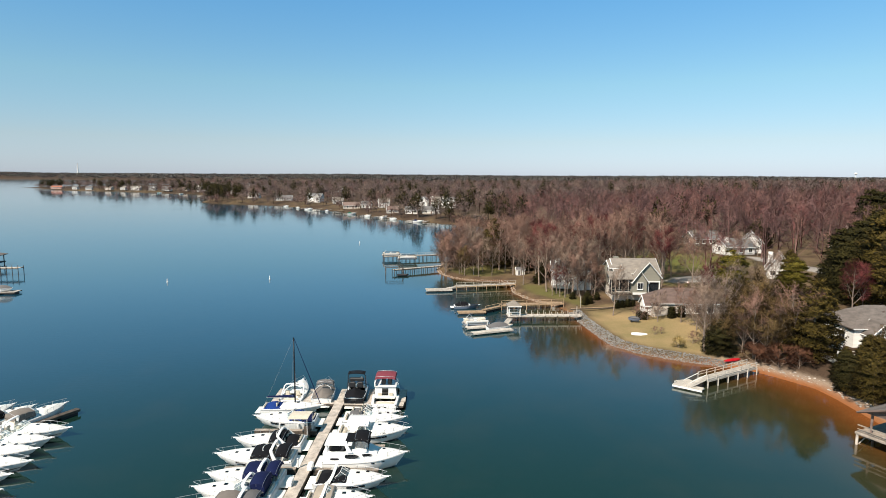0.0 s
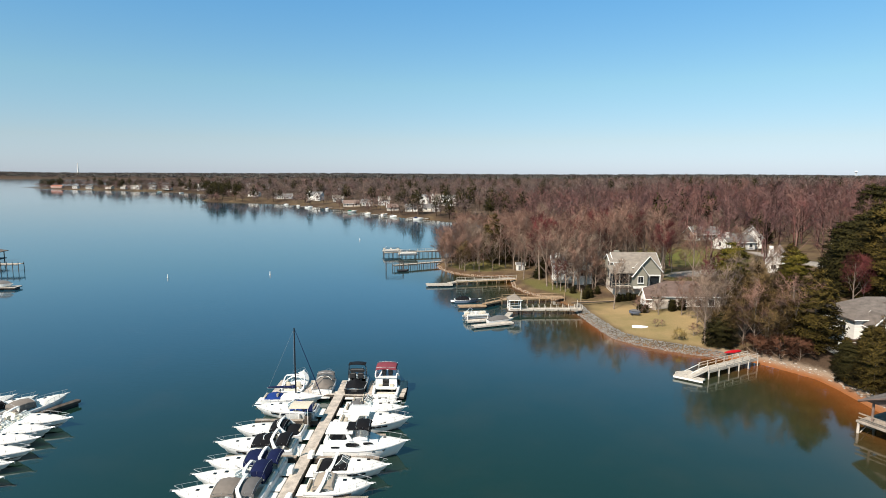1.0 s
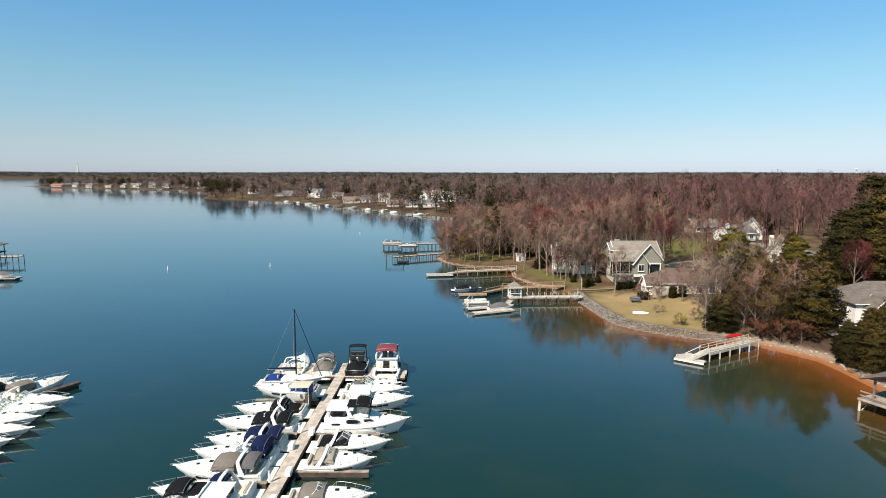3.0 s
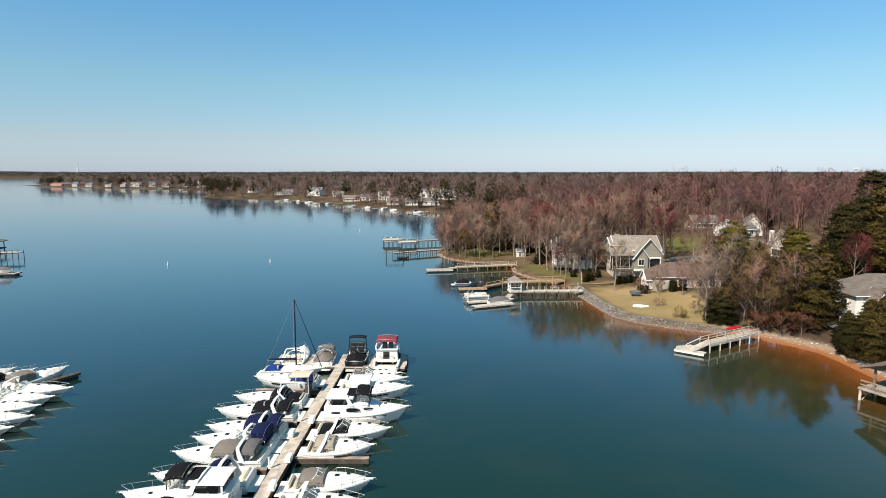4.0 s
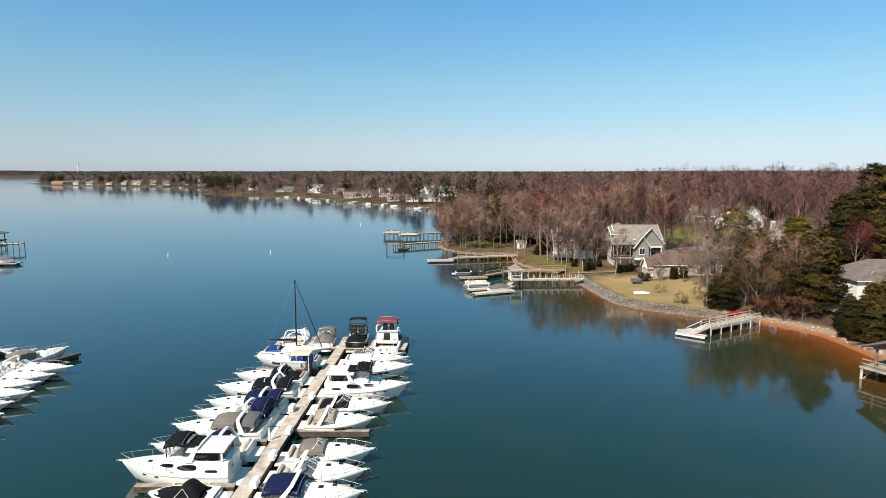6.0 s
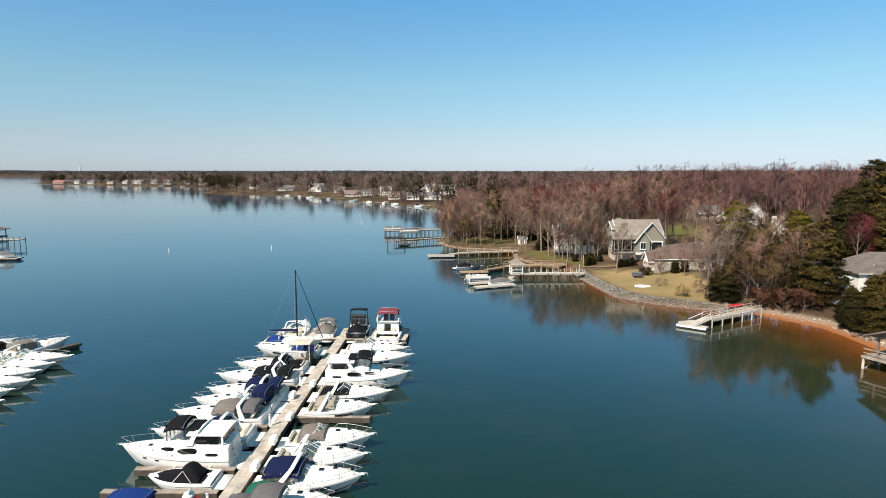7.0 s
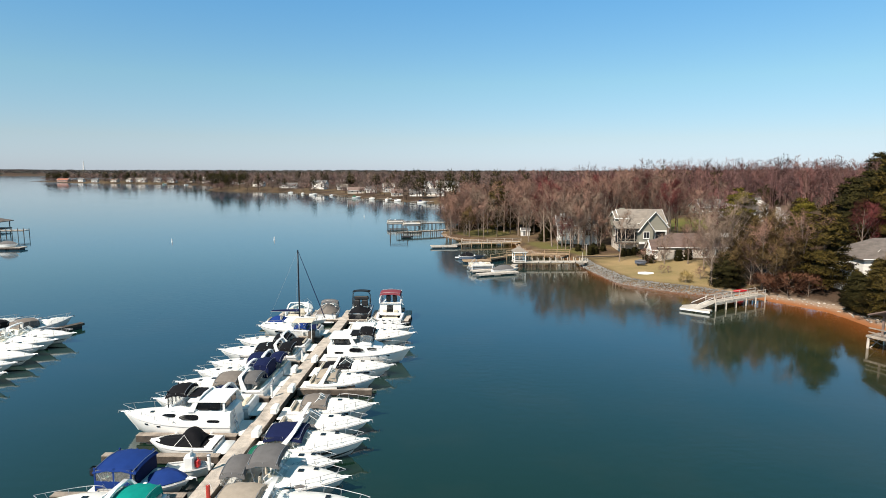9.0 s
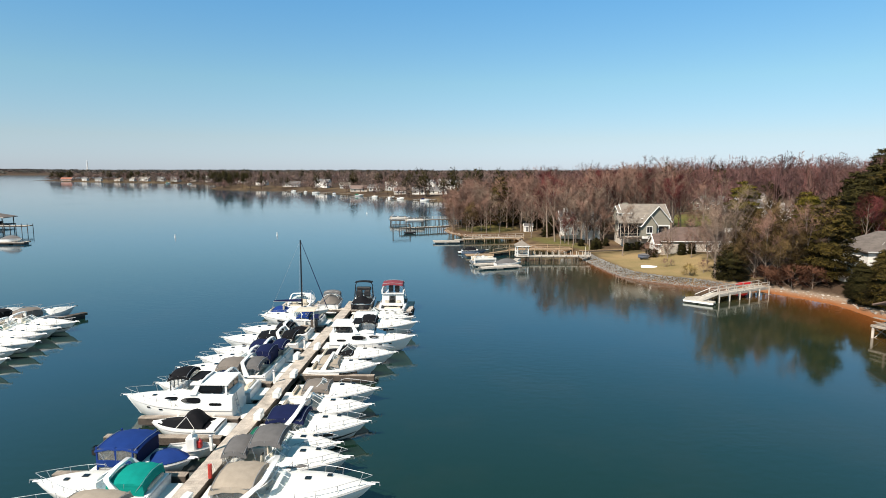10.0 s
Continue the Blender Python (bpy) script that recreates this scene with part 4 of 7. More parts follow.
class Lines:
    """The lines of a hull: half beam, sheer height and skin at a share u of the length."""

    def __init__(self, length, beam, bow, stern, draft=0.35, full=2.3):
        self.length, self.beam, self.bow, self.stern, self.draft, self.full = length, beam, bow, stern, draft, full

    def half(self, u):
        if u < 0.4:
            return self.beam / 2 * (0.90 + 0.10 * math.sin(u / 0.4 * math.pi / 2))
        return self.beam / 2 * max(0.03, 1 - ((u - 0.4) / 0.6) ** self.full)

    def sheer(self, u):
        return self.stern + (self.bow - self.stern) * max(0.0, u) ** 1.5

    def ring(self, u):
        t = max(0, (u - 0.4) / 0.6)
        hb, zs, x = self.half(u), self.sheer(u), self.length * u
        pts = [(x, hb, zs), (x - 0.01 * t, hb * 1.0, zs - 0.14), (x - 0.05 * self.length * t * t, hb * (0.97 - 0.12 * t), zs * 0.52 + 0.03), (x - 0.09 * self.length * t * t, hb * (0.90 - 0.22 * t), 0.10 + 0.35 * t * t),
               (x - 0.11 * self.length * t * t, hb * 0.5 * (1 - 0.3 * t), -self.draft * 0.5 + 0.4 * t * t), (x - 0.13 * self.length * t * t, 0, -self.draft + (self.draft + 0.12) * t ** 3)]
        return pts + [(p[0], -p[1], p[2]) for p in pts[-2::-1]]

    def edge(self, u, inset=0.0, up=0.0):
        return Vector((self.length * u - inset * 0.5 * max(0, u - 0.7), max(0.02, self.half(u) - inset), self.sheer(u) + up))


def hull_parts(boat, h, color=GEL, stripe=None):
    us = [0, 0.08, 0.16, 0.25, 0.34, 0.42, 0.5, 0.58, 0.66, 0.74, 0.81, 0.87, 0.92, 0.96, 0.985, 1.0]
    g = Geo().loft([h.ring(u) for u in us], closed=False)
    n = len(h.ring(0))
    g.add(h.ring(0), [tuple(range(n))])
    part("hull", g, color, boat, smooth=True)
    g = Geo()
    for s in (1, -1):
        g.tube([(p.x, s * (p.y + 0.01), p.z - 0.07) for p in (h.edge(u) for u in us)], 0.045, 4)
    part("rub_rail", g, TRIM if color is GEL else RUBBER, boat)
    if stripe:
        g = Geo()
        for s in (1, -1):
            rows = []
            for u in us[:-1]:
                r = h.ring(u)
                a, b = Vector(r[2]), Vector(r[3])
                rows.append([(p.x, s * (p.y + 0.012), p.z) for p in (a.lerp(b, 0.45), a.lerp(b, 0.95))])
            g.loft(rows, closed=False)
        part("hull_stripe", g, stripe, boat)


def deck_parts(boat, h, trunk=0.32, start=0.42, material=DECK, hatches=3):
    rows = []
    for u in (start, start + 0.06, max(start + 0.09, 0.55), max(start + 0.12, 0.62), 0.7, 0.78, 0.85, 0.91, 0.955, 0.985, 1.0):
        hb, zs = h.half(u), h.sheer(u)
        ct = trunk * min(1, (u - start) / 0.05 + 0.5) * max(0, 1 - max(0, (u - start) / (0.97 - start)) ** 2.6) if u < 0.97 else 0.0
        rows.append([(h.length * u, hb * k, zs + 0.015 + ct * c) for k, c in ((1, 0), (0.88, 0.13), (0.68, 0.58), (0.36, 0.92), (0, 1), (-0.36, 0.92), (-0.68, 0.58), (-0.88, 0.13), (-1, 0))])
    part("foredeck", Geo().sheet(rows, 0.05), GEL if material is None else material, boat, smooth=True)
    for i in range(hatches):
        u = 0.60 + 0.13 * i
        ct = trunk * max(0, 1 - ((u - start) / (0.97 - start)) ** 2.6)
        part("hatch", Geo().box((h.length * u, (0.0, 0.28, 0.0)[i % 3] * h.half(u), h.sheer(u) + ct + 0.03), (0.34 - 0.06 * i, 0.32 - 0.05 * i, 0.05), 0.015), SMOKE, boat, "smoked acrylic deck hatch")
    part("pulpit", Geo().box((h.length * 0.995, 0, h.sheer(1) + 0.01), (0.55, 0.26, 0.06), 0.025), GEL, boat)
    part("anchor", Geo().tube([(h.length * 1.0, 0, h.sheer(1) + 0.09), (h.length + 0.42, 0, h.sheer(1) + 0.06), (h.length + 0.46, 0, h.sheer(1) - 0.12)], 0.035, 5), STEEL, boat)


def cockpit_parts(boat, h, end=0.42, floor=0.45, seats=CREAM):
    rows = []
    for u in (0.03, 0.06, 0.14, 0.24, 0.34, end):
        hb, zs = h.half(u), h.sheer(u)
        f = floor if u > 0.04 else zs
        rows.append([(h.length * u, y, z) for y, z in ((hb, zs + 0.01), (hb - 0.10, zs + 0.07), (hb - 0.28, zs + 0.05), (hb - 0.34, f), (0, f), (-hb + 0.34, f), (-hb + 0.28, zs + 0.05), (-hb + 0.10, zs + 0.07), (-hb, zs + 0.01))])
    part("cockpit", Geo().sheet(rows, 0.04), GEL, boat, smooth=True)
    hb = h.half(0.1)
    g = Geo().box((h.length * 0.03, 0, h.stern * 0.5 + 0.25), (0.30, hb * 1.75, h.stern - 0.30), 0.04)
    part("transom", g, GEL, boat)
    g = Geo().box((0.085 * h.length, -0.15, floor + 0.24), (0.62, hb * 1.25, 0.42), 0.07).box((0.05 * h.length, -0.15, floor + 0.50), (0.20, hb * 1.25, 0.45), 0.06)
    part("aft_bench", g, seats, boat, "cream vinyl bench seat", smooth=True)
    for s in (0.45, -0.45):
        g = Geo().box((0.31 * h.length, s * hb, floor + 0.42), (0.52, 0.55, 0.30), 0.06).box((0.29 * h.length - 0.2, s * hb, floor + 0.78), (0.16, 0.55, 0.62), 0.06).tube([(0.31 * h.length, s * hb, floor), (0.31 * h.length, s * hb, floor + 0.3)], 0.07, 6)
        part("helm_seat", g, seats, boat, smooth=True)
    g = Geo().box((end * h.length - 0.05, 0, h.sheer(end) + 0.02), (0.55, h.half(end) * 1.5, 0.35), 0.08)
    part("dashboard", g, GEL, boat, smooth=True)
    part("swim_platform", Geo().box((-0.36, 0, 0.32), (0.85, h.half(0) * 1.75, 0.10), 0.04), DECK, boat)


def windshield_part(boat, h, u0=0.36, u1=0.52, high=0.60, rake=0.75):
    low, top = [], []
    for k in np.linspace(-1, 1, 11):
        u = u0 + (u1 - u0) * (1 - abs(k) ** 2.2)
        y = 0.80 * h.half(u0) * math.copysign(abs(k) ** 0.75, k)
        z = h.sheer(u) + 0.26 * (1 - k * k) + 0.03
        low.append(Vector((h.length * u, y, z)))
        top.append(Vector((h.length * u - rake * (0.5 + 0.8 * (1 - k * k)), y * 0.90, z + high * (0.86 + 0.14 * (1 - abs(k))))))
    ws = part("windshield", Geo().loft([low, top], closed=False), GLASS, boat, "raked wraparound windshield")
    g = Geo().tube(top, 0.03, 4).tube(low, 0.025, 4)
    for i in (0, 3, 5, 7, 10):
        g.tube([low[i], top[i]], 0.022, 4)
    part("windshield_frame", g, GEL, ws)


def arch_part(boat, h, u=0.20, high=1.55, lean=0.5, wide=0.40, color=GEL):
    hb, z0 = h.half(u) - 0.10, h.sheer(u)
    path = [(-1, 0, 1.15), (-0.96, 0.5, 0.9), (-0.91, 0.88, 0.72), (-0.80, 1.0, 0.66), (0, 1.04, 0.62), (0.80, 1.0, 0.66), (0.91, 0.88, 0.72), (0.96, 0.5, 0.9), (1, 0, 1.15)]
    rings = []
    for k, (s, up, w) in enumerate(path):
        x = u * h.length + lean * up
        y, z = s * hb, z0 + high * up
        n = Vector((0, s, max(0, up - 0.6) * 1.6)).normalized() * 0.06
        ww = wide * w
        rings.append([(x - ww / 2, y + n.y, z + n.z), (x + ww / 2, y + n.y, z + n.z), (x + ww / 2, y - n.y, z - n.z), (x - ww / 2, y - n.y, z - n.z)])
    part("radar_arch", Geo().loft(rings), color, boat, smooth=True)


def canopy_part(boat, h, color, x0, x1, z0, z1=None, drop=0.24, wide=0.80, crown=0.22, curtain=None, name="canopy"):
    """Stretched cloth from x0 to x1; curtain: side panels hanging to the deck edge."""
    z1 = z0 if z1 is None else z1
    hb = max(h.half(x0 / h.length), h.half(min(0.6, x1 / h.length))) * wide
    rows = []
    n = 9
    for i in range(n):
        t = min(1.0, max(0.0, (i - 1) / (n - 3)))
        hem = drop * 0.7 if i in (0, n - 1) else 0.0
        x, z = x0 + (x1 - x0) * t + (-0.07 if i == 0 else 0.07 if i == n - 1 else 0), z0 + (z1 - z0) * t - 0.04 * math.sin(math.pi * t * 3) ** 2
        end = 0.16 * (abs(2 * t - 1) ** 3)
        rows.append([(x, hb * k, z - end - crown * min(1, abs(k)) ** 2.5 - max(hem, drop if abs(k) > 1 else 0)) for k in (1.04, 0.98, 0.88, 0.62, 0.3, 0, -0.3, -0.62, -0.88, -0.98, -1.04)])
    can = part(name, Geo().sheet(rows, 0.03), CLOTH[color], boat, f"{color} canvas canopy", smooth=True)
    for x, z in ((x0 + 0.05, z0), ((x0 + x1) / 2, (z0 + z1) / 2), (x1 - 0.05, z1)):
        xb = (x0 + x1) / 2 + (x - (x0 + x1) / 2) * 0.45
        zb = h.sheer(max(0, x / h.length)) + 0.05
        bow = [(xb, hb * 1.02, zb), (x, hb * 0.99, z - crown - 0.05), (x, hb * 0.7, z - crown * 0.45 - 0.09), (x, 0, z - 0.09)]
        part("canopy_bow", Geo().tube(bow + [(q[0], -q[1], q[2]) for q in bow[-2::-1]], 0.018, 4), STEEL, can)
    if curtain:
        m = CLOTH[curtain] if curtain in CLOTH else VINYL
        for s in (1, -1):
            zt0, zt1 = z0 - crown - 0.10, z1 - crown - 0.10
            zb0, zb1 = h.sheer(max(0, x0 / h.length)) + 0.10, h.sheer(x1 / h.length) + 0.30
            c0, c1 = Vector((x0 + 0.08, s * hb, 0)), Vector((x1 - 0.08, s * hb, 0))
            g = Geo()
            quad = [(c0.x, c0.y, zb0), (c1.x, c1.y, zb1), (c1.x, c1.y, zt1), (c0.x, c0.y, zt0)]
            g.add(quad + [(a, b - s * 0.02, c) for a, b, c in quad], [(0, 1, 2, 3), (7, 6, 5, 4), (0, 4, 5, 1), (1, 5, 6, 2), (2, 6, 7, 3), (3, 7, 4, 0)])
            part("side_curtain", g, m, can)
        quad = [(x0, hb, h.stern + 0.15), (x0, -hb, h.stern + 0.15), (x0 + 0.04, -hb, z0 - crown - 0.1), (x0 + 0.04, hb, z0 - crown - 0.1)]
        part("aft_curtain", Geo().add(quad + [(a + 0.02, b, c) for a, b, c in quad], [(0, 1, 2, 3), (7, 6, 5, 4), (0, 4, 5, 1), (1, 5, 6, 2), (2, 6, 7, 3), (3, 7, 4, 0)]), m, can)
    return can


def cover_part(boat, h, color, u0, u1, peak=0.5, wide=0.96, name="cover"):
    """A fitted cover stretched over the cockpit, with a ridge."""
    rows = []
    for t in np.linspace(0, 1, 9):
        u = u0 + (u1 - u0) * t
        hb, zs = h.half(u) * wide, h.sheer(u)
        p = peak * math.sin(math.pi * min(1, max(0.03, t))) ** 0.8
        rows.append([(h.length * u, hb * k, zs + 0.06 + p * (1 - abs(k)) ** 0.8 + 0.02 * math.sin(9 * t + 5 * k)) for k in (1, 0.8, 0.5, 0.2, 0, -0.2, -0.5, -0.8, -1)])
    part(name, Geo().sheet(rows, 0.03), CLOTH[color], boat, f"fitted {color} canvas cover", smooth=True)


def rail_part(boat, h, u0=0.50, high=0.46):
    us = np.linspace(u0, 0.99, 9)
    rail = part("bow_rail", Geo().tube([(p.x + 0.15 * (u > 0.9), p.y, p.z + high * min(1, (u - u0) / 0.08 + 0.1)) for u, p in ((u, h.edge(u, 0.10)) for u in us)]
                                       + [(p.x + 0.15 * (u > 0.9), -p.y, p.z + high * min(1, (u - u0) / 0.08 + 0.1)) for u, p in ((u, h.edge(u, 0.10)) for u in us[::-1])], 0.016, 4), STEEL, boat, "stainless bow rail")
    for s in (1, -1):
        for u in us[1::2]:
            p = h.edge(u, 0.10)
            part("stanchion", Geo().tube([(p.x - 0.05, s * p.y, p.z), (p.x + 0.15 * (u > 0.9), s * p.y, p.z + high)], 0.018, 4), STEEL, rail)


def port_parts(boat, h, us, size=(0.30, 0.09), z=0.72):
    for u in us:
        for s in (1, -1):
            r = h.ring(u)
            y = r[1][1] + (r[2][1] - r[1][1]) * 0.35
            slope = math.degrees(math.atan2((h.half(u + 0.03) - h.half(u - 0.03)), 0.06 * h.length))
            g = Geo().box((0, 0, 0), (size[0] * 2, 0.05, size[1] * 2), 0.022)
            ob = part("porthole", g, SMOKE, boat)
            ob.matrix_basis = pose(h.length * u - 0.02, s * y, h.sheer(u) * z, 0, 0, s * slope)


def fender_parts(boat, h, us, s):
    for u in us:
        p = h.edge(u)
        part("fender", Geo().tube([(p.x, s * (p.y + 0.13), 0.25), (p.x, s * (p.y + 0.13), 0.30), (p.x, s * (p.y + 0.13), 0.78), (p.x, s * (p.y + 0.13), 0.83)], 0.10, 7), WHITE_PAINT, boat)


def cruiser(label, length=8.8, beam=2.9, bow=1.45, stern=1.0, canopy="navy", span=(0.08, 0.40), height=2.3, curtain="vinyl", arch=True, lean=0.5, cover=None, cover_span=(0.04, 0.46), cover_peak=0.35, hull=GEL, stripe=None,
            second=None, ports=(0.52, 0.60, 0.68), full=2.3, hardtop=False, group="boats in the slips"):
    """Express cruiser with raised foredeck, raked windshield and open cockpit."""
    boat = thing("motor_boat", label, "boat", group)
    height -= 0.36
    beam *= 1.1
    h = Lines(length, beam, bow * 0.80, stern * 0.86, full=full)
    hull_parts(boat, h, hull, stripe)
    deck_parts(boat, h, 0.36 + 0.014 * length, hatches=2)
    cockpit_parts(boat, h)
    windshield_part(boat, h)
    rail_part(boat, h)
    port_parts(boat, h, ports)
    if arch:
        over = canopy and span[0] * length < 0.20 * length + lean < span[1] * length
        arch_part(boat, h, 0.20, height - h.sheer(0.2) + 0.03 if over else 0.98 + 0.02 * length, lean, 0.34 + 0.01 * length)
    if canopy:
        canopy_part(boat, h, canopy, span[0] * length, span[1] * length, height, curtain=curtain, drop=0.55 if curtain in CLOTH else 0.24)
    if second:
        color, a, b, z = second
        canopy_part(boat, h, color, a * length, b * length, z - 0.15, name="fore_canopy")
    if hardtop:
        rows = [[(x, y, 2.35 - 0.10 * abs(y) ** 2 - 0.06 * (t - 0.5) ** 2) for y in np.linspace(-beam * 0.40, beam * 0.40, 7)] for t, x in ((t, length * (0.16 + 0.30 * t)) for t in np.linspace(0, 1, 6))]
        ht = part("hardtop", Geo().sheet(rows, 0.10), GEL, boat, smooth=True)
        for u in (0.20, 0.43):
            for s in (1, -1):
                part("hardtop_post", Geo().tube([(u * length, s * beam * 0.38, 1.1), (u * length - 0.15, s * beam * 0.37, 2.25)], 0.07, 5), GEL, ht)
    if cover:
        cover_part(boat, h, cover, *cover_span, peak=cover_peak)
    fender_parts(boat, h, (0.25, 0.55), 1)
    return boat


def oval(xc, zc, rx, rz, y, lean=0.0):
    """Points of a rounded window outline, drawn out to a point forwards when lean is given."""
    pts = []
    for a in np.linspace(0, 2 * math.pi, 15)[:-1]:
        c, s_ = math.cos(a), math.sin(a)
        pts.append((xc + rx * math.copysign(abs(c) ** 0.55, c), y, zc + rz * math.copysign(abs(s_) ** 0.55, s_) * (1 - lean * max(0, c))))
    return pts


def window_band(parent, pts, out, name="window"):
    """A dark pane over the outline pts (a planar loop), standing proud along out."""
    o = Vector(out)
    a = [Vector(p) + o * 0.015 for p in pts]
    b = [Vector(p) - o * 0.02 for p in pts]
    part(name, Geo().loft([b, a]), SMOKE, parent)


def motor_yacht(label, length=11.5, beam=3.8, top="black", fly=True, red=False):
    """Aft-cabin yacht: tall hull, deck house with dark windows, flybridge with a canvas top."""
    boat = thing("motor_yacht", label, "boat", "boats in the slips")
    h = Lines(length, beam, 1.75, 1.15, 0.5, 2.5)
    hull_parts(boat, h)
    deck_parts(boat, h, 0.42, 0.50, hatches=2)
    part("swim_platform", Geo().box((-0.42, 0, 0.36), (0.95, h.half(0) * 1.8, 0.12), 0.04), DECK, boat)
    rows = [[(h.length * u, h.half(u) * k, h.sheer(u) + 0.01) for k in (1, 0.5, -0.5, -1)] for u in (0.01, 0.15, 0.30, 0.42, 0.52)]
    part("side_deck", Geo().sheet(rows, 0.06), DECK, boat)
    # aft deck and house
    rows = []
    for x, hw, z0, z1 in ((0.05, 0.80, 0.80, 2.25), (0.5, 0.84, 0.80, 2.40), (0.27 * length, 0.84, 0.85, 2.45), (0.36 * length, 0.82, 0.90, 2.45), (0.52 * length, 0.70, 1.10, 2.35), (0.66 * length, 0.42, 1.30, 2.00)):
        b = h.half(0.3) * hw
        rows.append([(x, b, z0), (x, b * 0.97, z1 - 0.12), (x, b * 0.86, z1), (x, -b * 0.86, z1), (x, -b * 0.97, z1 - 0.12), (x, -b, z0)])
    house = part("deck_house", Geo().loft(rows), GEL, boat, smooth=True)
    b = h.half(0.3) * 0.84
    for s in (1, -1):
        y = s * (b - 0.02)
        window_band(house, oval(0.36 * length, 1.86, 0.085 * length, 0.25, y * 0.99, 0.5), (0, s, 0))
        window_band(house, [(p[0], p[1] - s * 0.085 * (p[0] - 0.50 * length), p[2]) for p in oval(0.54 * length, 1.92, 0.065 * length, 0.17, y * 0.84, 0.7)], (0, s, 0.1))
        window_band(house, oval(0.15 * length, 1.55, 0.055 * length, 0.12, y), (0, s, 0))
    port_parts(boat, h, (0.62, 0.74), (0.16, 0.06), 0.80)
    # enclosed aft deck under a hard top
    t0, t1, zt = 0.05 * length, 0.30 * length, 3.32
    rows = [[(x, y, zt - 0.08 * (y / b) ** 2) for y in np.linspace(-b * 0.98, b * 0.98, 7)] for x in np.linspace(t0 - 0.15, t1 + 0.5, 6)]
    roof = part("hardtop", Geo().sheet(rows, 0.10), GEL, boat, smooth=True)
    for s in (1, -1):
        for x in (t0 + 0.05, (t0 + t1) / 2, t1):
            part("hardtop_post", Geo().box((x, s * b * 0.9, 2.80), (0.16, 0.07, 0.95), 0.02), GEL, roof)
        x, w, y = t0 + 0.3, t1 - t0 - 0.3, s * b * 0.92
        window_band(roof, [(x + 0.12, y, 2.45), (x + w - 0.25, y, 2.45), (x + w, y, 2.62), (x + w + 0.1, y, 3.0), (x + w - 0.15, y, 3.15), (x + 0.08, y, 3.15), (x, y, 3.05), (x, y, 2.55)], (0, s, 0), "enclosure_window")
    window_band(roof, [(t0, -b * 0.75, 2.5), (t0, -0.1, 2.5), (t0, -0.1, 3.15), (t0, -b * 0.75, 3.15)], (-1, 0, 0), "enclosure_window")
    window_band(roof, [(t0, 0.1, 2.5), (t0, b * 0.75, 2.5), (t0, b * 0.75, 3.15), (t0, 0.1, 3.15)], (-1, 0, 0), "enclosure_window")
    part("boarding_ladder", Geo().tube([(-0.3, 0.5, 0.4), (0.02, 0.5, 2.3)], 0.03, 4).tube([(-0.3, 0.9, 0.4), (0.02, 0.9, 2.3)], 0.03, 4).box((-0.15, 0.7, 1.2), (0.1, 0.4, 0.03)).box((-0.05, 0.7, 1.7), (0.1, 0.4, 0.03)), STEEL, boat)
    # helm with venturi and arch
    x0, x1 = 0.36 * length, 0.52 * length
    rows = [[(x, k * b * 0.85, z) for k, z in ((1, 2.35), (0.96, zz), (-0.96, zz), (-1, 2.35))] for x, zz in ((x0, 2.55), ((x0 + x1) / 2, 2.75), (x1 + 0.15, 2.55))]
    part("helm_coaming", Geo().loft(rows, closed=False), GEL, boat, smooth=True)
    if fly:
        hh = Lines(length, beam * 0.86, 2.55, 2.55, 0.5, 2.5)
        canopy_part(boat, hh, top, x0 + 0.25, x1 + 0.35, 4.2, 4.05, wide=0.74, crown=0.30, curtain="vinyl")
        for k in (-0.8, -0.27, 0.27, 0.8):
            part("curtain_post", Geo().box((x1 + 0.28, k * b * 0.8, 3.2), (0.05, 0.09, 1.4)), CLOTH[top], boat)
        arch_part(boat, Lines(length, beam * 0.88, 2.35, 2.35), 0.34, 1.05, -0.5, 0.42)
        part("folded_top", Geo().box((0.33 * length, 0, 3.45), (0.9, b * 1.3, 0.16), 0.06), CLOTH[top], boat)
    rail_part(boat, h, 0.46, 0.62)
    fender_parts(boat, h, (0.15, 0.45), 1)
    return boat


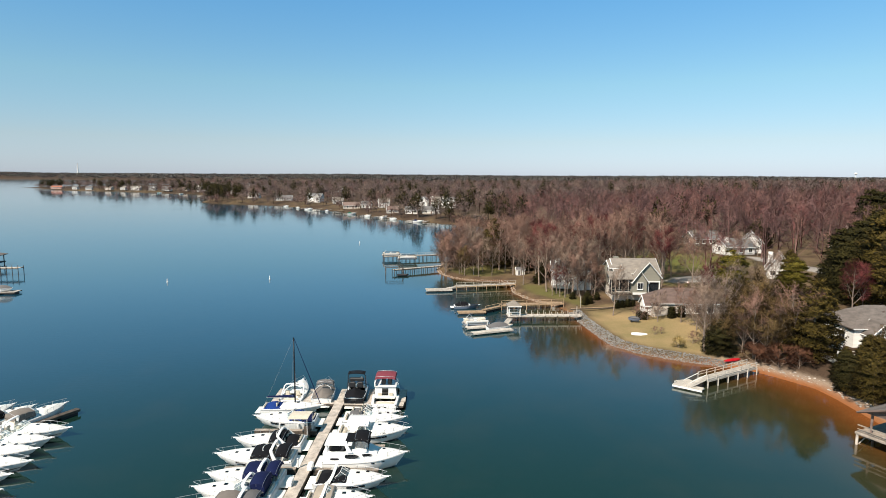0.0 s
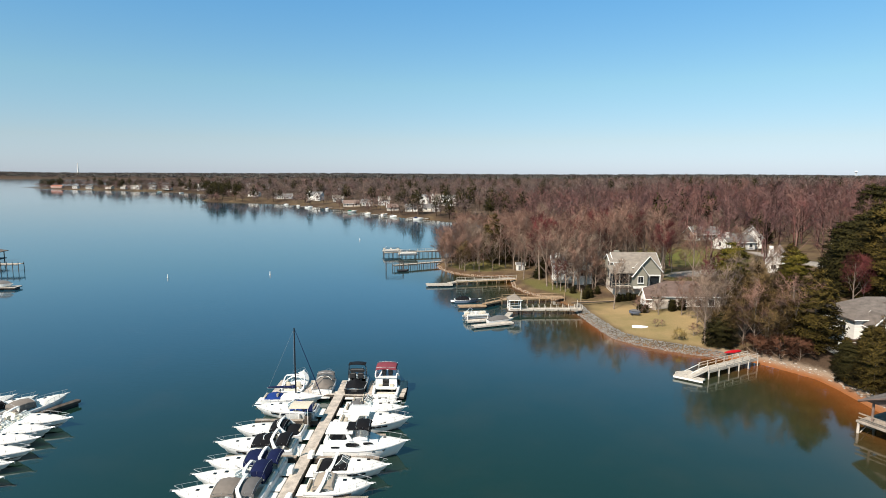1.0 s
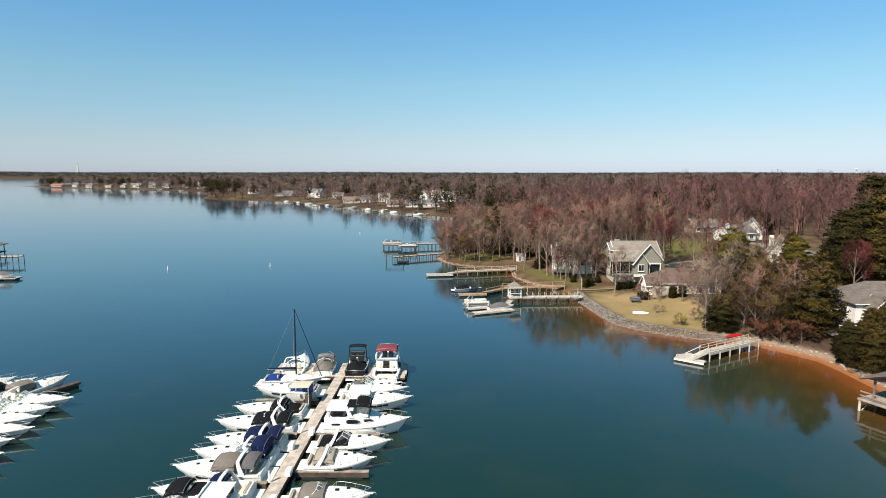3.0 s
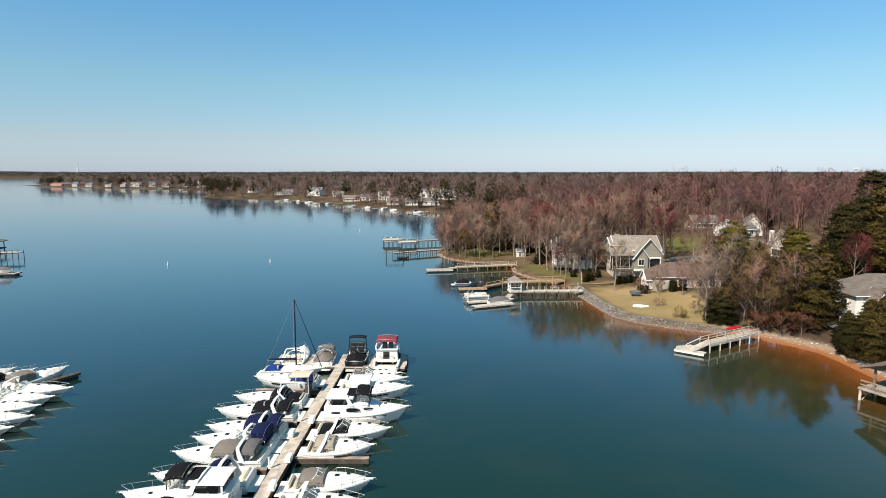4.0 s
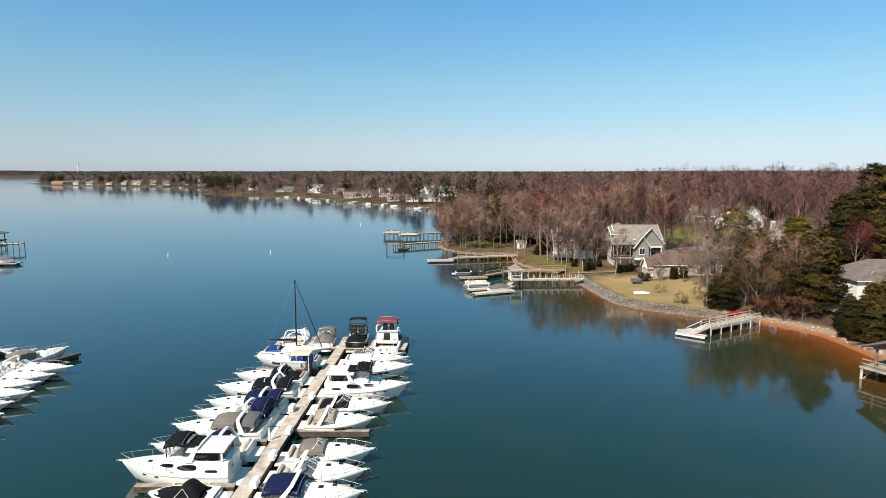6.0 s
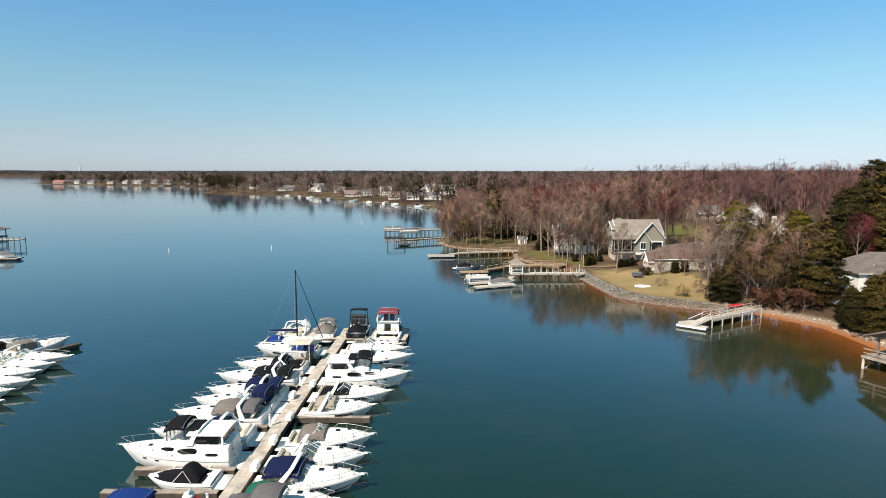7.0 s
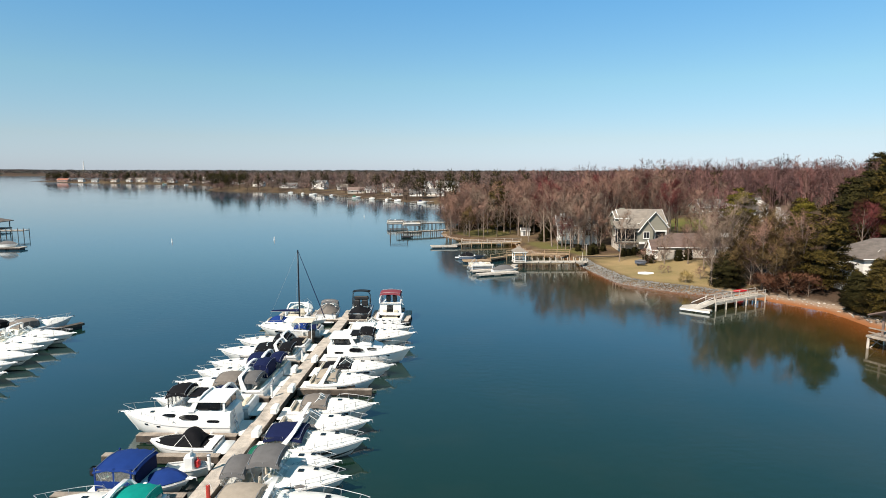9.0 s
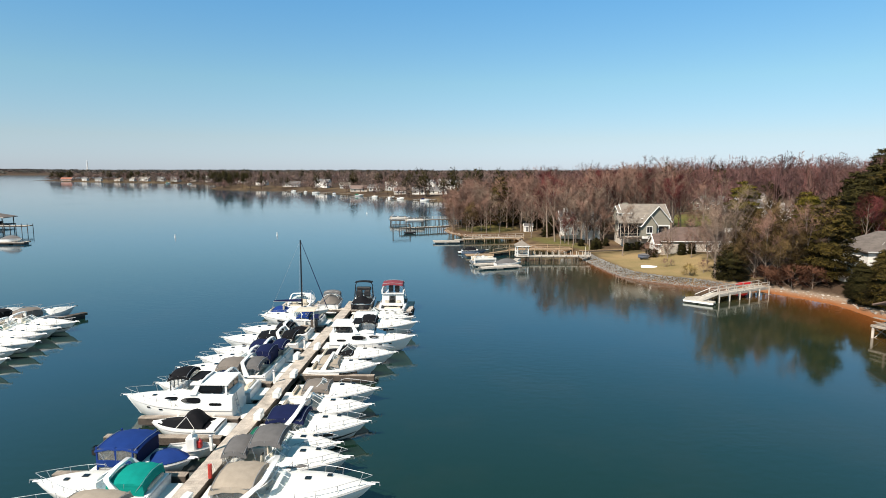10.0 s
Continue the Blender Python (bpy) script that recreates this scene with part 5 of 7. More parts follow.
def flybridge_boat(label, length=9.5, beam=3.4):
    """Convertible seen from its cockpit: cabin with a glazed door, flybridge and red top."""
    boat = thing("flybridge_boat", label, "boat", "boats at the dock end")
    h = Lines(length, beam, 1.7, 0.95, 0.45)
    hull_parts(boat, h)
    deck_parts(boat, h, 0.35, 0.55, hatches=1)
    cockpit_parts(boat, h, 0.28, 0.5)
    b = beam / 2 * 0.82
    rows = [[(x, k * b * w, z) for k, z in ((1, 0.95), (0.95, zt - 0.1), (0.85, zt), (-0.85, zt), (-0.95, zt - 0.1), (-1, 0.95))] for x, w, zt in ((0.28 * length, 1, 2.45), (0.45 * length, 1, 2.5), (0.55 * length, 0.92, 2.45), (0.68 * length, 0.7, 1.75))]
    cabin = part("cabin", Geo().loft(rows), GEL, boat, smooth=True)
    window_band(cabin, [(0.28 * length, -0.35, 1.25), (0.28 * length, 0.45, 1.25), (0.28 * length, 0.45, 2.2), (0.28 * length, -0.35, 2.2)], (-1, 0, 0), "door_glass")
    for s in (1, -1):
        window_band(cabin, [(0.31 * length, s * b * 0.98, 1.5), (0.52 * length, s * b * 0.96, 1.5), (0.50 * length, s * b * 0.95, 2.1), (0.31 * length, s * b * 0.96, 2.1)], (0, s, 0))
    rows = [[(x, k * b * w, z) for k, z in ((1, 2.45), (1.02, zt), (0.92, zt), (0.90, 2.5), (-0.90, 2.5), (-0.92, zt), (-1.02, zt), (-1, 2.45))] for x, w, zt in ((0.26 * length, 1, 2.95), (0.40 * length, 1, 3.1), (0.54 * length, 0.9, 3.2), (0.56 * length, 0.88, 3.2))]
    part("flybridge", Geo().loft(rows), GEL, boat, smooth=True)
    part("helm_seat", Geo().box((0.36 * length, 0.3, 2.95), (0.5, 0.55, 0.8), 0.06).box((0.36 * length, -0.5, 2.95), (0.5, 0.55, 0.8), 0.06), RUBBER, boat)
    canopy_part(boat, Lines(length, beam * 0.9, 2.9, 2.9), "red", 0.25 * length, 0.50 * length, 3.95, wide=0.85, crown=0.14)
    rail_part(boat, h, 0.5, 0.6)
    part("lifebuoy", Geo().tube([(0.31 * length + 0.3 * math.cos(a), -b * 1.06, 2.95 + 0.3 * math.sin(a)) for a in np.linspace(0, 6.283, 11)], 0.06, 5), WHITE_PAINT, boat)
    return boat


def runabout(label, length=6.3, color="black", peak=0.95, hull=GEL):
    """Small bowrider under a fitted cover with a raised bow of cloth over its frame."""
    boat = thing("runabout", label, "boat", "boats in the slips")
    h = Lines(length, 2.35, 0.95, 0.75, 0.3, 2.6)
    hull_parts(boat, h, hull)
    rows = []
    for u in np.linspace(0.02, 0.985, 11):
        hb, zs = h.half(u), h.sheer(u)
        rows.append([(h.length * u, hb * k, zs + 0.02 + 0.06 * (1 - k * k)) for k in (1, 0.6, 0.2, -0.2, -0.6, -1)])
    part("deck", Geo().sheet(rows, 0.04), GEL, boat, smooth=True)
    cover_part(boat, h, color, 0.14, 0.88, 0.18, 0.80)
    rows = []
    for t in np.linspace(0, 1, 9):
        x = length * (0.20 + 0.36 * t)
        hb, p = h.half(0.35) * 0.78, peak * math.sin(math.pi * min(0.97, max(0.03, t))) ** 0.7
        rows.append([(x, hb * k, 0.86 + p * (1 - abs(k) ** 3)) for k in (1, 0.85, 0.5, 0, -0.5, -0.85, -1)])
    part("raised_cover", Geo().sheet(rows, 0.03), CLOTH[color], boat, smooth=True)
    for s in (1, -1):
        part("cover_strap", Geo().tube([(length * 0.30, s * 0.98, 0.9), (length * 0.42, s * 0.80, 1.62), (length * 0.56, s * 0.98, 0.92)], 0.022, 4), WHITE_PAINT, boat)
    part("swim_platform", Geo().box((-0.35, 0, 0.42), (0.9, 1.9, 0.16), 0.06), GEL, boat, smooth=True)
    return boat


def deck_boat(label, length=6.6):
    """Deck boat with a tall framed blue canopy and an outboard on the stern."""
    boat = thing("deck_boat", label, "boat", "boats in the slips")
    h = Lines(length, 2.5, 0.95, 0.85, 0.3, 3.0)
    hull_parts(boat, h)
    deck_parts(boat, h, 0.12, 0.55, hatches=0)
    cockpit_parts(boat, h, 0.55, 0.4)
    canopy_part(boat, h, "blue", 0.02 * length, 0.50 * length, 2.25, wide=1.0, crown=0.14, drop=0.12, curtain="vinyl")
    for x in (0.03, 0.25, 0.45):
        for s in (1, -1):
            part("canopy_strip", Geo().box((x * length, s * 1.24, 1.42), (0.10, 0.05, 1.4)), CLOTH["blue"], boat)
    for s in (1, -1):
        part("canopy_skirt", Geo().box((0.25 * length, s * 1.25, 1.12), (0.46 * length, 0.05, 0.42), 0.01), CLOTH["blue"], boat)
    part("end_curtain", Geo().box((0.49 * length, 0, 1.5), (0.05, 2.3, 1.1), 0.01), CLOTH["navy"], boat)
    cover_part(boat, h, "blue", 0.50, 0.97, 0.5, 1.0)
    g = Geo().box((-0.6, 0, 1.25), (0.72, 0.52, 0.62), 0.16).box((-0.6, 0, 0.5), (0.26, 0.18, 0.9), 0.05)
    part("outboard_motor", g, BLACK_GEL, boat, "black outboard motor", smooth=True)
    return boat


def sail_boat(label, length=7.2):
    boat = thing("sail_boat", label, "boat", "boats at the dock end")
    h = Lines(length, 2.5, 1.05, 0.85, 0.5, 1.8)
    hull_parts(boat, h)
    deck_parts(boat, h, 0.42, 0.36, hatches=1)
    cockpit_parts(boat, h, 0.36, 0.45)
    mast = part("mast", Geo().tube([(0.55 * length, 0, 0.9), (0.55 * length, 0, 9.5)], 0.10, 6, 0.08), mat("dark_anodised_mast", (0.03, 0.032, 0.04), 0.4, 0.6), boat)
    part("boom", Geo().tube([(0.55 * length, 0, 1.95), (0.06 * length, 0, 1.95)], 0.05, 5), STEEL, mast)
    part("sail_cover", Geo().tube([(0.54 * length, 0, 2.12), (0.35 * length, 0, 2.12), (0.08 * length, 0, 2.05)], 0.17, 7, 0.08), CLOTH["navy"], mast, "navy cover on the furled sail", smooth=True)
    part("furled_jib", Geo().tube([(0.98 * length, 0, 1.15), (0.56 * length, 0, 9.3)], 0.06, 5, 0.03), CLOTH["navy"], mast)
    g = Geo()
    for s in (1, -1):
        g.tube([(0.53 * length, s * 1.15, 0.95), (0.55 * length, s * 0.06, 9.2)], 0.008, 3)
    g.tube([(0.02 * length, 0, 0.9), (0.55 * length, 0, 9.45)], 0.008, 3)
    part("shrouds", g, STEEL, mast)
    rail_part(boat, h, 0.6, 0.5)
    cover_part(boat, h, "blue", 0.05, 0.34, 0.55)
    return boat


def tower_boat(label, length=7.4):
    """Dark wake boat with a folded tower and black seats."""
    boat = thing("tower_boat", label, "boat", "boats at the dock end")
    h = Lines(length, 2.7, 1.4, 1.3, 0.35, 3.2)
    hull_parts(boat, h, BLACK_GEL)
    deck_parts(boat, h, 0.1, 0.6, material=BLACK_GEL, hatches=0)
    cockpit_parts(boat, h, 0.6, 0.45, RUBBER)
    windshield_part(boat, h, 0.45, 0.58, 0.5)
    cover_part(boat, h, "black", 0.0, 0.36, 0.85)
    tower = part("tower", Geo().tube([(0.50 * length, 1.15, 1.1), (0.42 * length, 1.1, 3.2), (0.40 * length, 0.8, 3.7), (0.40 * length, -0.8, 3.7), (0.42 * length, -1.1, 3.2), (0.50 * length, -1.15, 1.1)], 0.06, 6), BLACK_GEL, boat)
    part("tower_brace", Geo().tube([(0.30 * length, 1.15, 1.1), (0.42 * length, 1.1, 3.2)], 0.05, 5).tube([(0.30 * length, -1.15, 1.1), (0.42 * length, -1.1, 3.2)], 0.05, 5), BLACK_GEL, tower)
    part("tower_top", Geo().sheet([[(x, y, 3.72 - 0.10 * y * y) for y in (-1.1, -0.55, 0, 0.55, 1.1)] for x in (0.34 * length, 0.42 * length, 0.50 * length)], 0.06), CLOTH["black"], tower, "black canvas top on the tower")
    part("board_rack", Geo().box((0.40 * length, 0, 2.75), (0.35, 1.9, 0.5), 0.12), RUBBER, tower)
    for s in (0.5, -0.5):
        part("headrest", Geo().box((0.34 * length, s, 2.2), (0.3, 0.8, 0.8), 0.1), RUBBER, boat)
    return boat


def tied(boat, stern_x, y, turn, sink=0.0, nudge=0.0):
    """Lay the boat with its stern at a place, bow turned by degrees, slightly off true as boats lie on their lines."""
    squat = 0.87 if boat.name.startswith("motor_yacht") else 1.0
    boat.matrix_world = pose(stern_x, y, -sink, 0, 0, turn + nudge) @ Matrix.Diagonal((1, 1, squat, 1))
    return boat


def dock_x(y):
    return -14.85 + 0.024 * y


# along the long dock: y, tip of the bow, lie of the boat, and the boat for the length that leaves
EAST, WEST, NORTH = 0, 180, 90


def berth(y, tip, side, nudge, make, label, **k):
    """Back a boat up to the long dock; its length reaches from the dock to the tip of its bow."""
    stern = dock_x(y) + side * 1.55
    boat = make(label, length=abs(tip - stern) - 0.35, **k)
    return tied(boat, stern, y, EAST if side > 0 else WEST, nudge=nudge)


berth(28.5, -3.9, 1, 1, cruiser, "large white express cruiser with tan bimini and radar arch", beam=3.2, bow=1.55, stern=1.1, canopy="tan", span=(0.04, 0.30), height=2.4, lean=1.4)
berth(31.9, -5.8, 1, 0, cruiser, "white cabin boat with grey bimini tops over the bridge", beam=2.7, bow=1.35, stern=1.1, canopy="grey", span=(-0.08, 0.13), height=2.5, arch=False, second=("grey", 0.17, 0.44, 2.95), cover="grey", cover_span=(0.50, 0.70), cover_peak=0.30)
berth(34.4, -6.8, 1, -2, cruiser, "small white bowrider with a green folded top", beam=2.2, bow=1.05, stern=0.85, canopy="green", span=(-0.02, 0.30), height=2.0, arch=False, ports=())
berth(36.8, -5.4, 1, -1, cruiser, "white cruiser with navy canvas and black boot stripe", beam=2.7, canopy="navy", span=(0.06, 0.42), height=2.4, lean=1.0, stripe=RUBBER)
berth(39.8, -5.6, 1, 0, cruiser, "white cruiser with a grey cockpit cover", beam=2.6, bow=1.35, canopy=None, lean=0.8, cover="grey", cover_span=(0.20, 0.52), cover_peak=0.55)
berth(42.8, -5.5, 1, 1, cruiser, "white cruiser with a taupe top over its windshield", beam=2.6, bow=1.4, canopy="taupe", span=(0.16, 0.46), height=2.1, arch=False)
berth(48.7, -6.1, 1, 0, cruiser, "white cruiser with tan canvas and fold-down seats", beam=2.7, canopy="tan", span=(0.14, 0.44), height=2.15, lean=0.6)
berth(52.4, -5.0, 1, -1, cruiser, "low white sport boat with black covers", beam=2.7, bow=1.35, canopy="black", span=(0.26, 0.46), height=1.95, lean=0.5, cover="black", cover_span=(0.04, 0.28), cover_peak=0.35)
berth(56.4, -3.5, 1, 0, motor_yacht, "tall white motor yacht with black canvas over the helm", beam=3.4, top="black")
berth(62.6, -3.6, 1, 0, cruiser, "large white cruiser with a moulded hardtop", beam=3.3, bow=1.65, stern=1.15, canopy=None, lean=1.0, hardtop=True, cover="grey", cover_span=(0.62, 0.70), cover_peak=0.1)
berth(66.3, -4.3, 1, 0, cruiser, "white cuddy boat with a grey folded top", beam=2.5, bow=1.25, canopy="grey", span=(0.10, 0.30), height=1.9, arch=False)
berth(25.6, -22.6, -1, -4, cruiser, "white cruiser with a beige bimini and clear curtains", beam=2.8, bow=1.4, canopy="tan", span=(0.06, 0.46), height=2.35, curtain="vinyl", arch=False)
berth(28.9, -22.6, -1, 1, cruiser, "white cruiser with teal canopy and white arch", beam=2.7, bow=1.4, canopy="teal", span=(0.05, 0.34), height=2.2, lean=0.9, curtain="teal")
tied(deck_boat("deck boat under a bright blue canopy and cover", 5.0), -20.3, 32.0, EAST, nudge=-2)
berth(36.9, -20.5, -1, 0, runabout, "white runabout under a black fitted cover")
berth(40.2, -24.0, -1, 0, motor_yacht, "tall white motor yacht with black helm enclosure", beam=3.2, top="black")
berth(43.6, -23.3, -1, 1, cruiser, "white cruiser with navy rolled top and open cockpit", beam=2.9, bow=1.5, stern=1.1, canopy="navy", span=(0.26, 0.42), height=2.4, lean=0.7)
berth(47.2, -23.3, -1, 0, cruiser, "white cruiser with taupe canvas over the helm", beam=3.0, bow=1.5, stern=1.1, canopy="taupe", span=(0.30, 0.54), height=2.35, lean=0.4, second=("grey", 0.08, 0.26, 2.2))
berth(49.9, -22.8, -1, -1, cruiser, "white cruiser with a tall navy camper enclosure", beam=2.7, bow=1.5, canopy="navy", span=(0.08, 0.26), height=2.75, curtain="navy", lean=1.0)
berth(52.6, -22.6, -1, 0, cruiser, "white cruiser with navy canvas and zipped curtains", beam=2.7, canopy="navy", span=(0.26, 0.48), height=2.4, curtain="navy", second=("navy", 0.04, 0.20, 2.25))
berth(56.6, -23.2, -1, 1, cruiser, "white cruiser with black canvas tops", beam=2.9, bow=1.5, canopy="black", span=(0.28, 0.52), height=2.2, second=("black", 0.06, 0.22, 2.05))
berth(60.1, -22.6, -1, 0, cruiser, "white sport cruiser with black mesh cover and arch", beam=2.8, canopy="black", span=(0.26, 0.46), height=2.2, lean=1.0, cover="black", cover_span=(0.03, 0.28), cover_peak=0.5)
berth(66.0, -22.3, -1, 0, cruiser, "white cruiser with a bright blue top", beam=2.7, canopy="blue", span=(0.22, 0.40), height=2.0, arch=False, cover="navy", cover_span=(0.02, 0.20), cover_peak=0.4)
# dock end, bows away
tied(sail_boat("small white sloop with dark mast and navy sail cover"), -22.2, 69.6, EAST)
tied(cruiser("white cruiser with a glazed arch, stern to the dock", 7.6, 2.8, 1.4, 1.0, None, arch=True, lean=1.6, ports=()), -19.4, 71.0, NORTH)
tied(cruiser("small boat under a taupe travel cover", 6.8, 2.5, 1.5, 1.3, "grey", (0.50, 0.62), 2.7, arch=False, cover="taupe", cover_span=(0.0, 0.62), cover_peak=1.0, ports=()), -15.4, 71.2, NORTH, nudge=3)
tied(tower_boat("black wake boat with tower and black cover"), -11.3, 71.0, NORTH)
tied(flybridge_boat("white flybridge boat with a faded red top"), -7.4, 69.6, NORTH)
tied(cruiser("small boat under a dark grey cover", 5.6, 2.1, 1.0, 0.8, None, arch=False, cover="grey", cover_span=(0.02, 0.70), cover_peak=0.5, ports=()), -11.2, 68.4, EAST)
# boats on the other dock, bows to +x, and three at its end with bows away
tied(cruiser("grey and white bowrider with taupe canvas", 6.6, 2.3, 1.5, 1.1, "taupe", (0.04, 0.36), 2.5, curtain="taupe", arch=False, ports=()), -49.2, 63.6, NORTH, nudge=-26)
tied(cruiser("white boat with a black canopy", 6.2, 2.3, 1.4, 1.1, "black", (0.04, 0.38), 2.4, curtain="black", arch=False, ports=()), -52.3, 63.2, NORTH, nudge=-24)
tied(cruiser("white boat with a navy top", 6.4, 2.3, 1.4, 1.1, "navy", (0.04, 0.38), 2.4, curtain="navy", arch=False, ports=()), -55.2, 63.4, NORTH, nudge=-25)
# boats labelled dark carry a black stripe along the hull
for y, tip, label, top in ((62.3, -41.2, "white cruiser with a dark band along its hull", None), (59.7, -41.5, "white cruiser with a sharp raised bow", None), (57.3, -41.4, "white cruiser with a teal top", "teal"), (54.6, -40.2, "white cruiser with a dark boot stripe", None),
                           (52.0, -40.3, "white cruiser with long foredeck", "navy"), (49.2, -39.2, "white cruiser with broad foredeck", None), (46.2, -39.2, "white cruiser with steel bow rail", "tan")):
    tied(cruiser(label, tip + 49.6, 2.5, 1.4, 1.0, top, (0.10, 0.40), 2.3, stripe=RUBBER if "dark" in label else None), -50.0, y, EAST, nudge=1)


# ---- docks ----
def plank_dock(name, label, x0, y0, x1, y1, wide, z=0.62, planks=True, material=TIMBER, freeboard=0.5, group="docks", pile_gap=0.0, pile_top=1.5, plank_gap=0.16, beam_side=None, pile_mat=None):
    """Floating or fixed dock between two points: deck boards across the way, side beams, floats or piles."""
    L = math.hypot(x1 - x0, y1 - y0)
    ang = math.degrees(math.atan2(y1 - y0, x1 - x0))
    dock = thing(name, label, "dock", group, pose(x0, y0, 0, 0, 0, ang))
    g = Geo()
    n = max(3, int(L / plank_gap))
    r = random.Random(int(L * 100) + int(x0 * 7))
    for i in range(n):
        g.box(((i + 0.5) * L / n, r.uniform(-0.01, 0.01), z - 0.02 + r.uniform(-0.005, 0.005)), (L / n - 0.012, wide, 0.04))
    boards = part("decking", g, material, dock)
    boards["kind"] = "stuff"
    for s in (1, -1):
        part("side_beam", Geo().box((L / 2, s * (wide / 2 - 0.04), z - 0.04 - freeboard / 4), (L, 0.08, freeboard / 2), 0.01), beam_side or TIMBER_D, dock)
    if pile_gap:
        k = max(1, int(L / pile_gap))
        for i in range(k + 1):
            for s in (1, -1):
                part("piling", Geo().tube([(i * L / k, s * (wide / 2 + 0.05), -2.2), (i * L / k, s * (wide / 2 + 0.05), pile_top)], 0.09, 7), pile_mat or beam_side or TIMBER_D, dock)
    else:
        k = max(2, int(L / 3))
        for i in range(k):
            part("float", Geo().box(((i + 0.5) * L / k, 0, 0.12), (min(2.2, L / k * 0.8), wide * 0.86, 0.55), 0.06), RUBBER, dock)
    return dock


plank_dock("main_dock", "long weathered grey timber dock between boat slips", dock_x(12), 12, dock_x(71.2), 71.2, 1.15, freeboard=0.9)
for y in (30.3, 38.3, 47.3, 54.5, 59.6):
    plank_dock("finger_dock", "narrow weathered finger dock between slips", dock_x(y) + 0.88, y, dock_x(y) + 7.2, y, 0.45, z=0.62, material=BROWN_TIMBER, freeboard=0.9, group="finger docks")
for y in (35.4, 38.4, 45.4, 54.6, 63.3, 30.6):
    plank_dock("finger_dock", "narrow weathered finger dock between slips", dock_x(y) - 0.88, y, dock_x(y) - (8.5 if y < 36 else 7.9), y, 0.5, z=0.62, material=BROWN_TIMBER, freeboard=0.9, group="finger docks")
plank_dock("cross_dock", "weathered cross dock at the outer end", -21.8, 71.9, -5.0, 71.9 - 0.9, 1.2, z=0.64)
for x in (-21.4, -17.4, -13.2, -9.4, -5.3):
    plank_dock("finger_dock", "short finger dock at the dock end", x, 71.9, x - 0.03, 76.2, 0.85, z=0.6, group="finger docks")
plank_dock("west_dock", "weathered timber dock with moored boats", -52.0, 30, -51.6, 63.6, 1.5)
plank_dock("cross_dock", "weathered cross dock behind the end boats", -55.0, 63.9, -44.2, 63.9, 1.0, z=0.64)
for x in (-46.9, -50.0, -53.2):
    plank_dock("finger_dock", "dark finger dock at the dock end", x, 64.4, x + 2.3, 69.0, 0.8, group="finger docks", material=TIMBER_D)
for y in (60.9, 56.0, 50.6):
    plank_dock("finger_dock", "narrow weathered finger dock between slips", -51.0, y, -43.6, y, 0.6, group="finger docks")


def dock_box(x, y, turn=0):
    ob = thing("dock_box", "white fibreglass dock box with sloping lid", "dock box", "dock boxes", pose(x, y, 0.64, 0, 0, turn))
    part("box_body", Geo().box((0, 0, 0.22), (0.85, 0.5, 0.44), 0.05), GEL, ob)
    part("lid", Geo().loft([[(-0.44, -0.27, 0.44), (0.44, -0.27, 0.44), (0.44, 0.27, 0.44), (-0.44, 0.27, 0.44)], [(-0.42, -0.24, 0.54), (0.42, -0.24, 0.54), (0.42, 0.05, 0.60), (-0.42, 0.05, 0.60)]]), GEL, ob)
    return ob


for y, s, a in ((27.3, 1, 90), (38.2, 1, 90), (42.2, 1, 92), (46.6, 1, 90), (54.4, 1, 88), (51.4, -1, 90)):
    dock_box(dock_x(y) + s * 0.56, y, a)


def power_post(x, y):
    ob = thing("power_pedestal", "slim white shore power pedestal on the dock", "power pedestal", "power pedestals", pose(x, y, 0.64))
    part("column", Geo().box((0, 0, 0.45), (0.16, 0.14, 0.9), 0.02), WHITE_PAINT, ob)
    part("cap", Geo().box((0, 0, 0.96), (0.22, 0.20, 0.12), 0.03), STEEL, ob)


for y in (33.4, 45.4, 54.6):
    power_post(dock_x(y) - 0.70, y)
# white console skiff beside the dock with a red can
skiff = thing("console_skiff", "small white console skiff with a red fuel can", "boat", "boats in the slips", pose(-17.6, 33.6, 0, 0, 0, 8))
sk = Lines(2.9, 1.3, 0.75, 0.7, 0.2, 2.4)
hull_parts(skiff, sk)
part("floor", Geo().sheet([[(sk.length * u, sk.half(u) * k * 0.95, 0.5) for k in (1, 0, -1)] for u in (0.02, 0.4, 0.8)], 0.04), DECK, skiff)
part("console", Geo().box((1.5, 0, 0.95), (0.6, 0.7, 0.9), 0.08).box((1.6, 0, 1.5), (0.1, 0.6, 0.35), 0.03), GEL, skiff, smooth=True)
part("fuel_can", Geo().box((1.95, 0.0, 0.85), (0.3, 0.35, 0.5), 0.06).tube([(1.95, 0, 1.1), (1.95, 0.08, 1.2)], 0.05, 6), mat("red_plastic", (0.45, 0.02, 0.02), 0.4), skiff, "red plastic fuel can")
# canvas roof on posts over the outer slip
shelter = thing("dock_shelter", "cream flat roof on white posts beside the dock", "shelter", m=pose(-15.9, 62.6, 0.62, 0, 0, -4) @ Matrix.Diagonal((0.72, 0.72, 0.88, 1)))
part("roof", Geo().sheet([[(x, y, 2.45 - 0.05 * y * y + 0.03 * x) for y in np.linspace(-1.5, 1.5, 5)] for x in (-1.5, 0, 1.6)], 0.07), CREAM, shelter)
for a in (-1.35, 1.45):
    for b in (-1.35, 1.35):
        part("post", Geo().tube([(a, b, -0.1), (a, b, 2.36)], 0.05, 6), WHITE_PAINT, shelter)
part("counter", Geo().box((1.0, 0.2, 0.5), (0.7, 1.5, 1.0), 0.04), TIMBER_D, shelter)

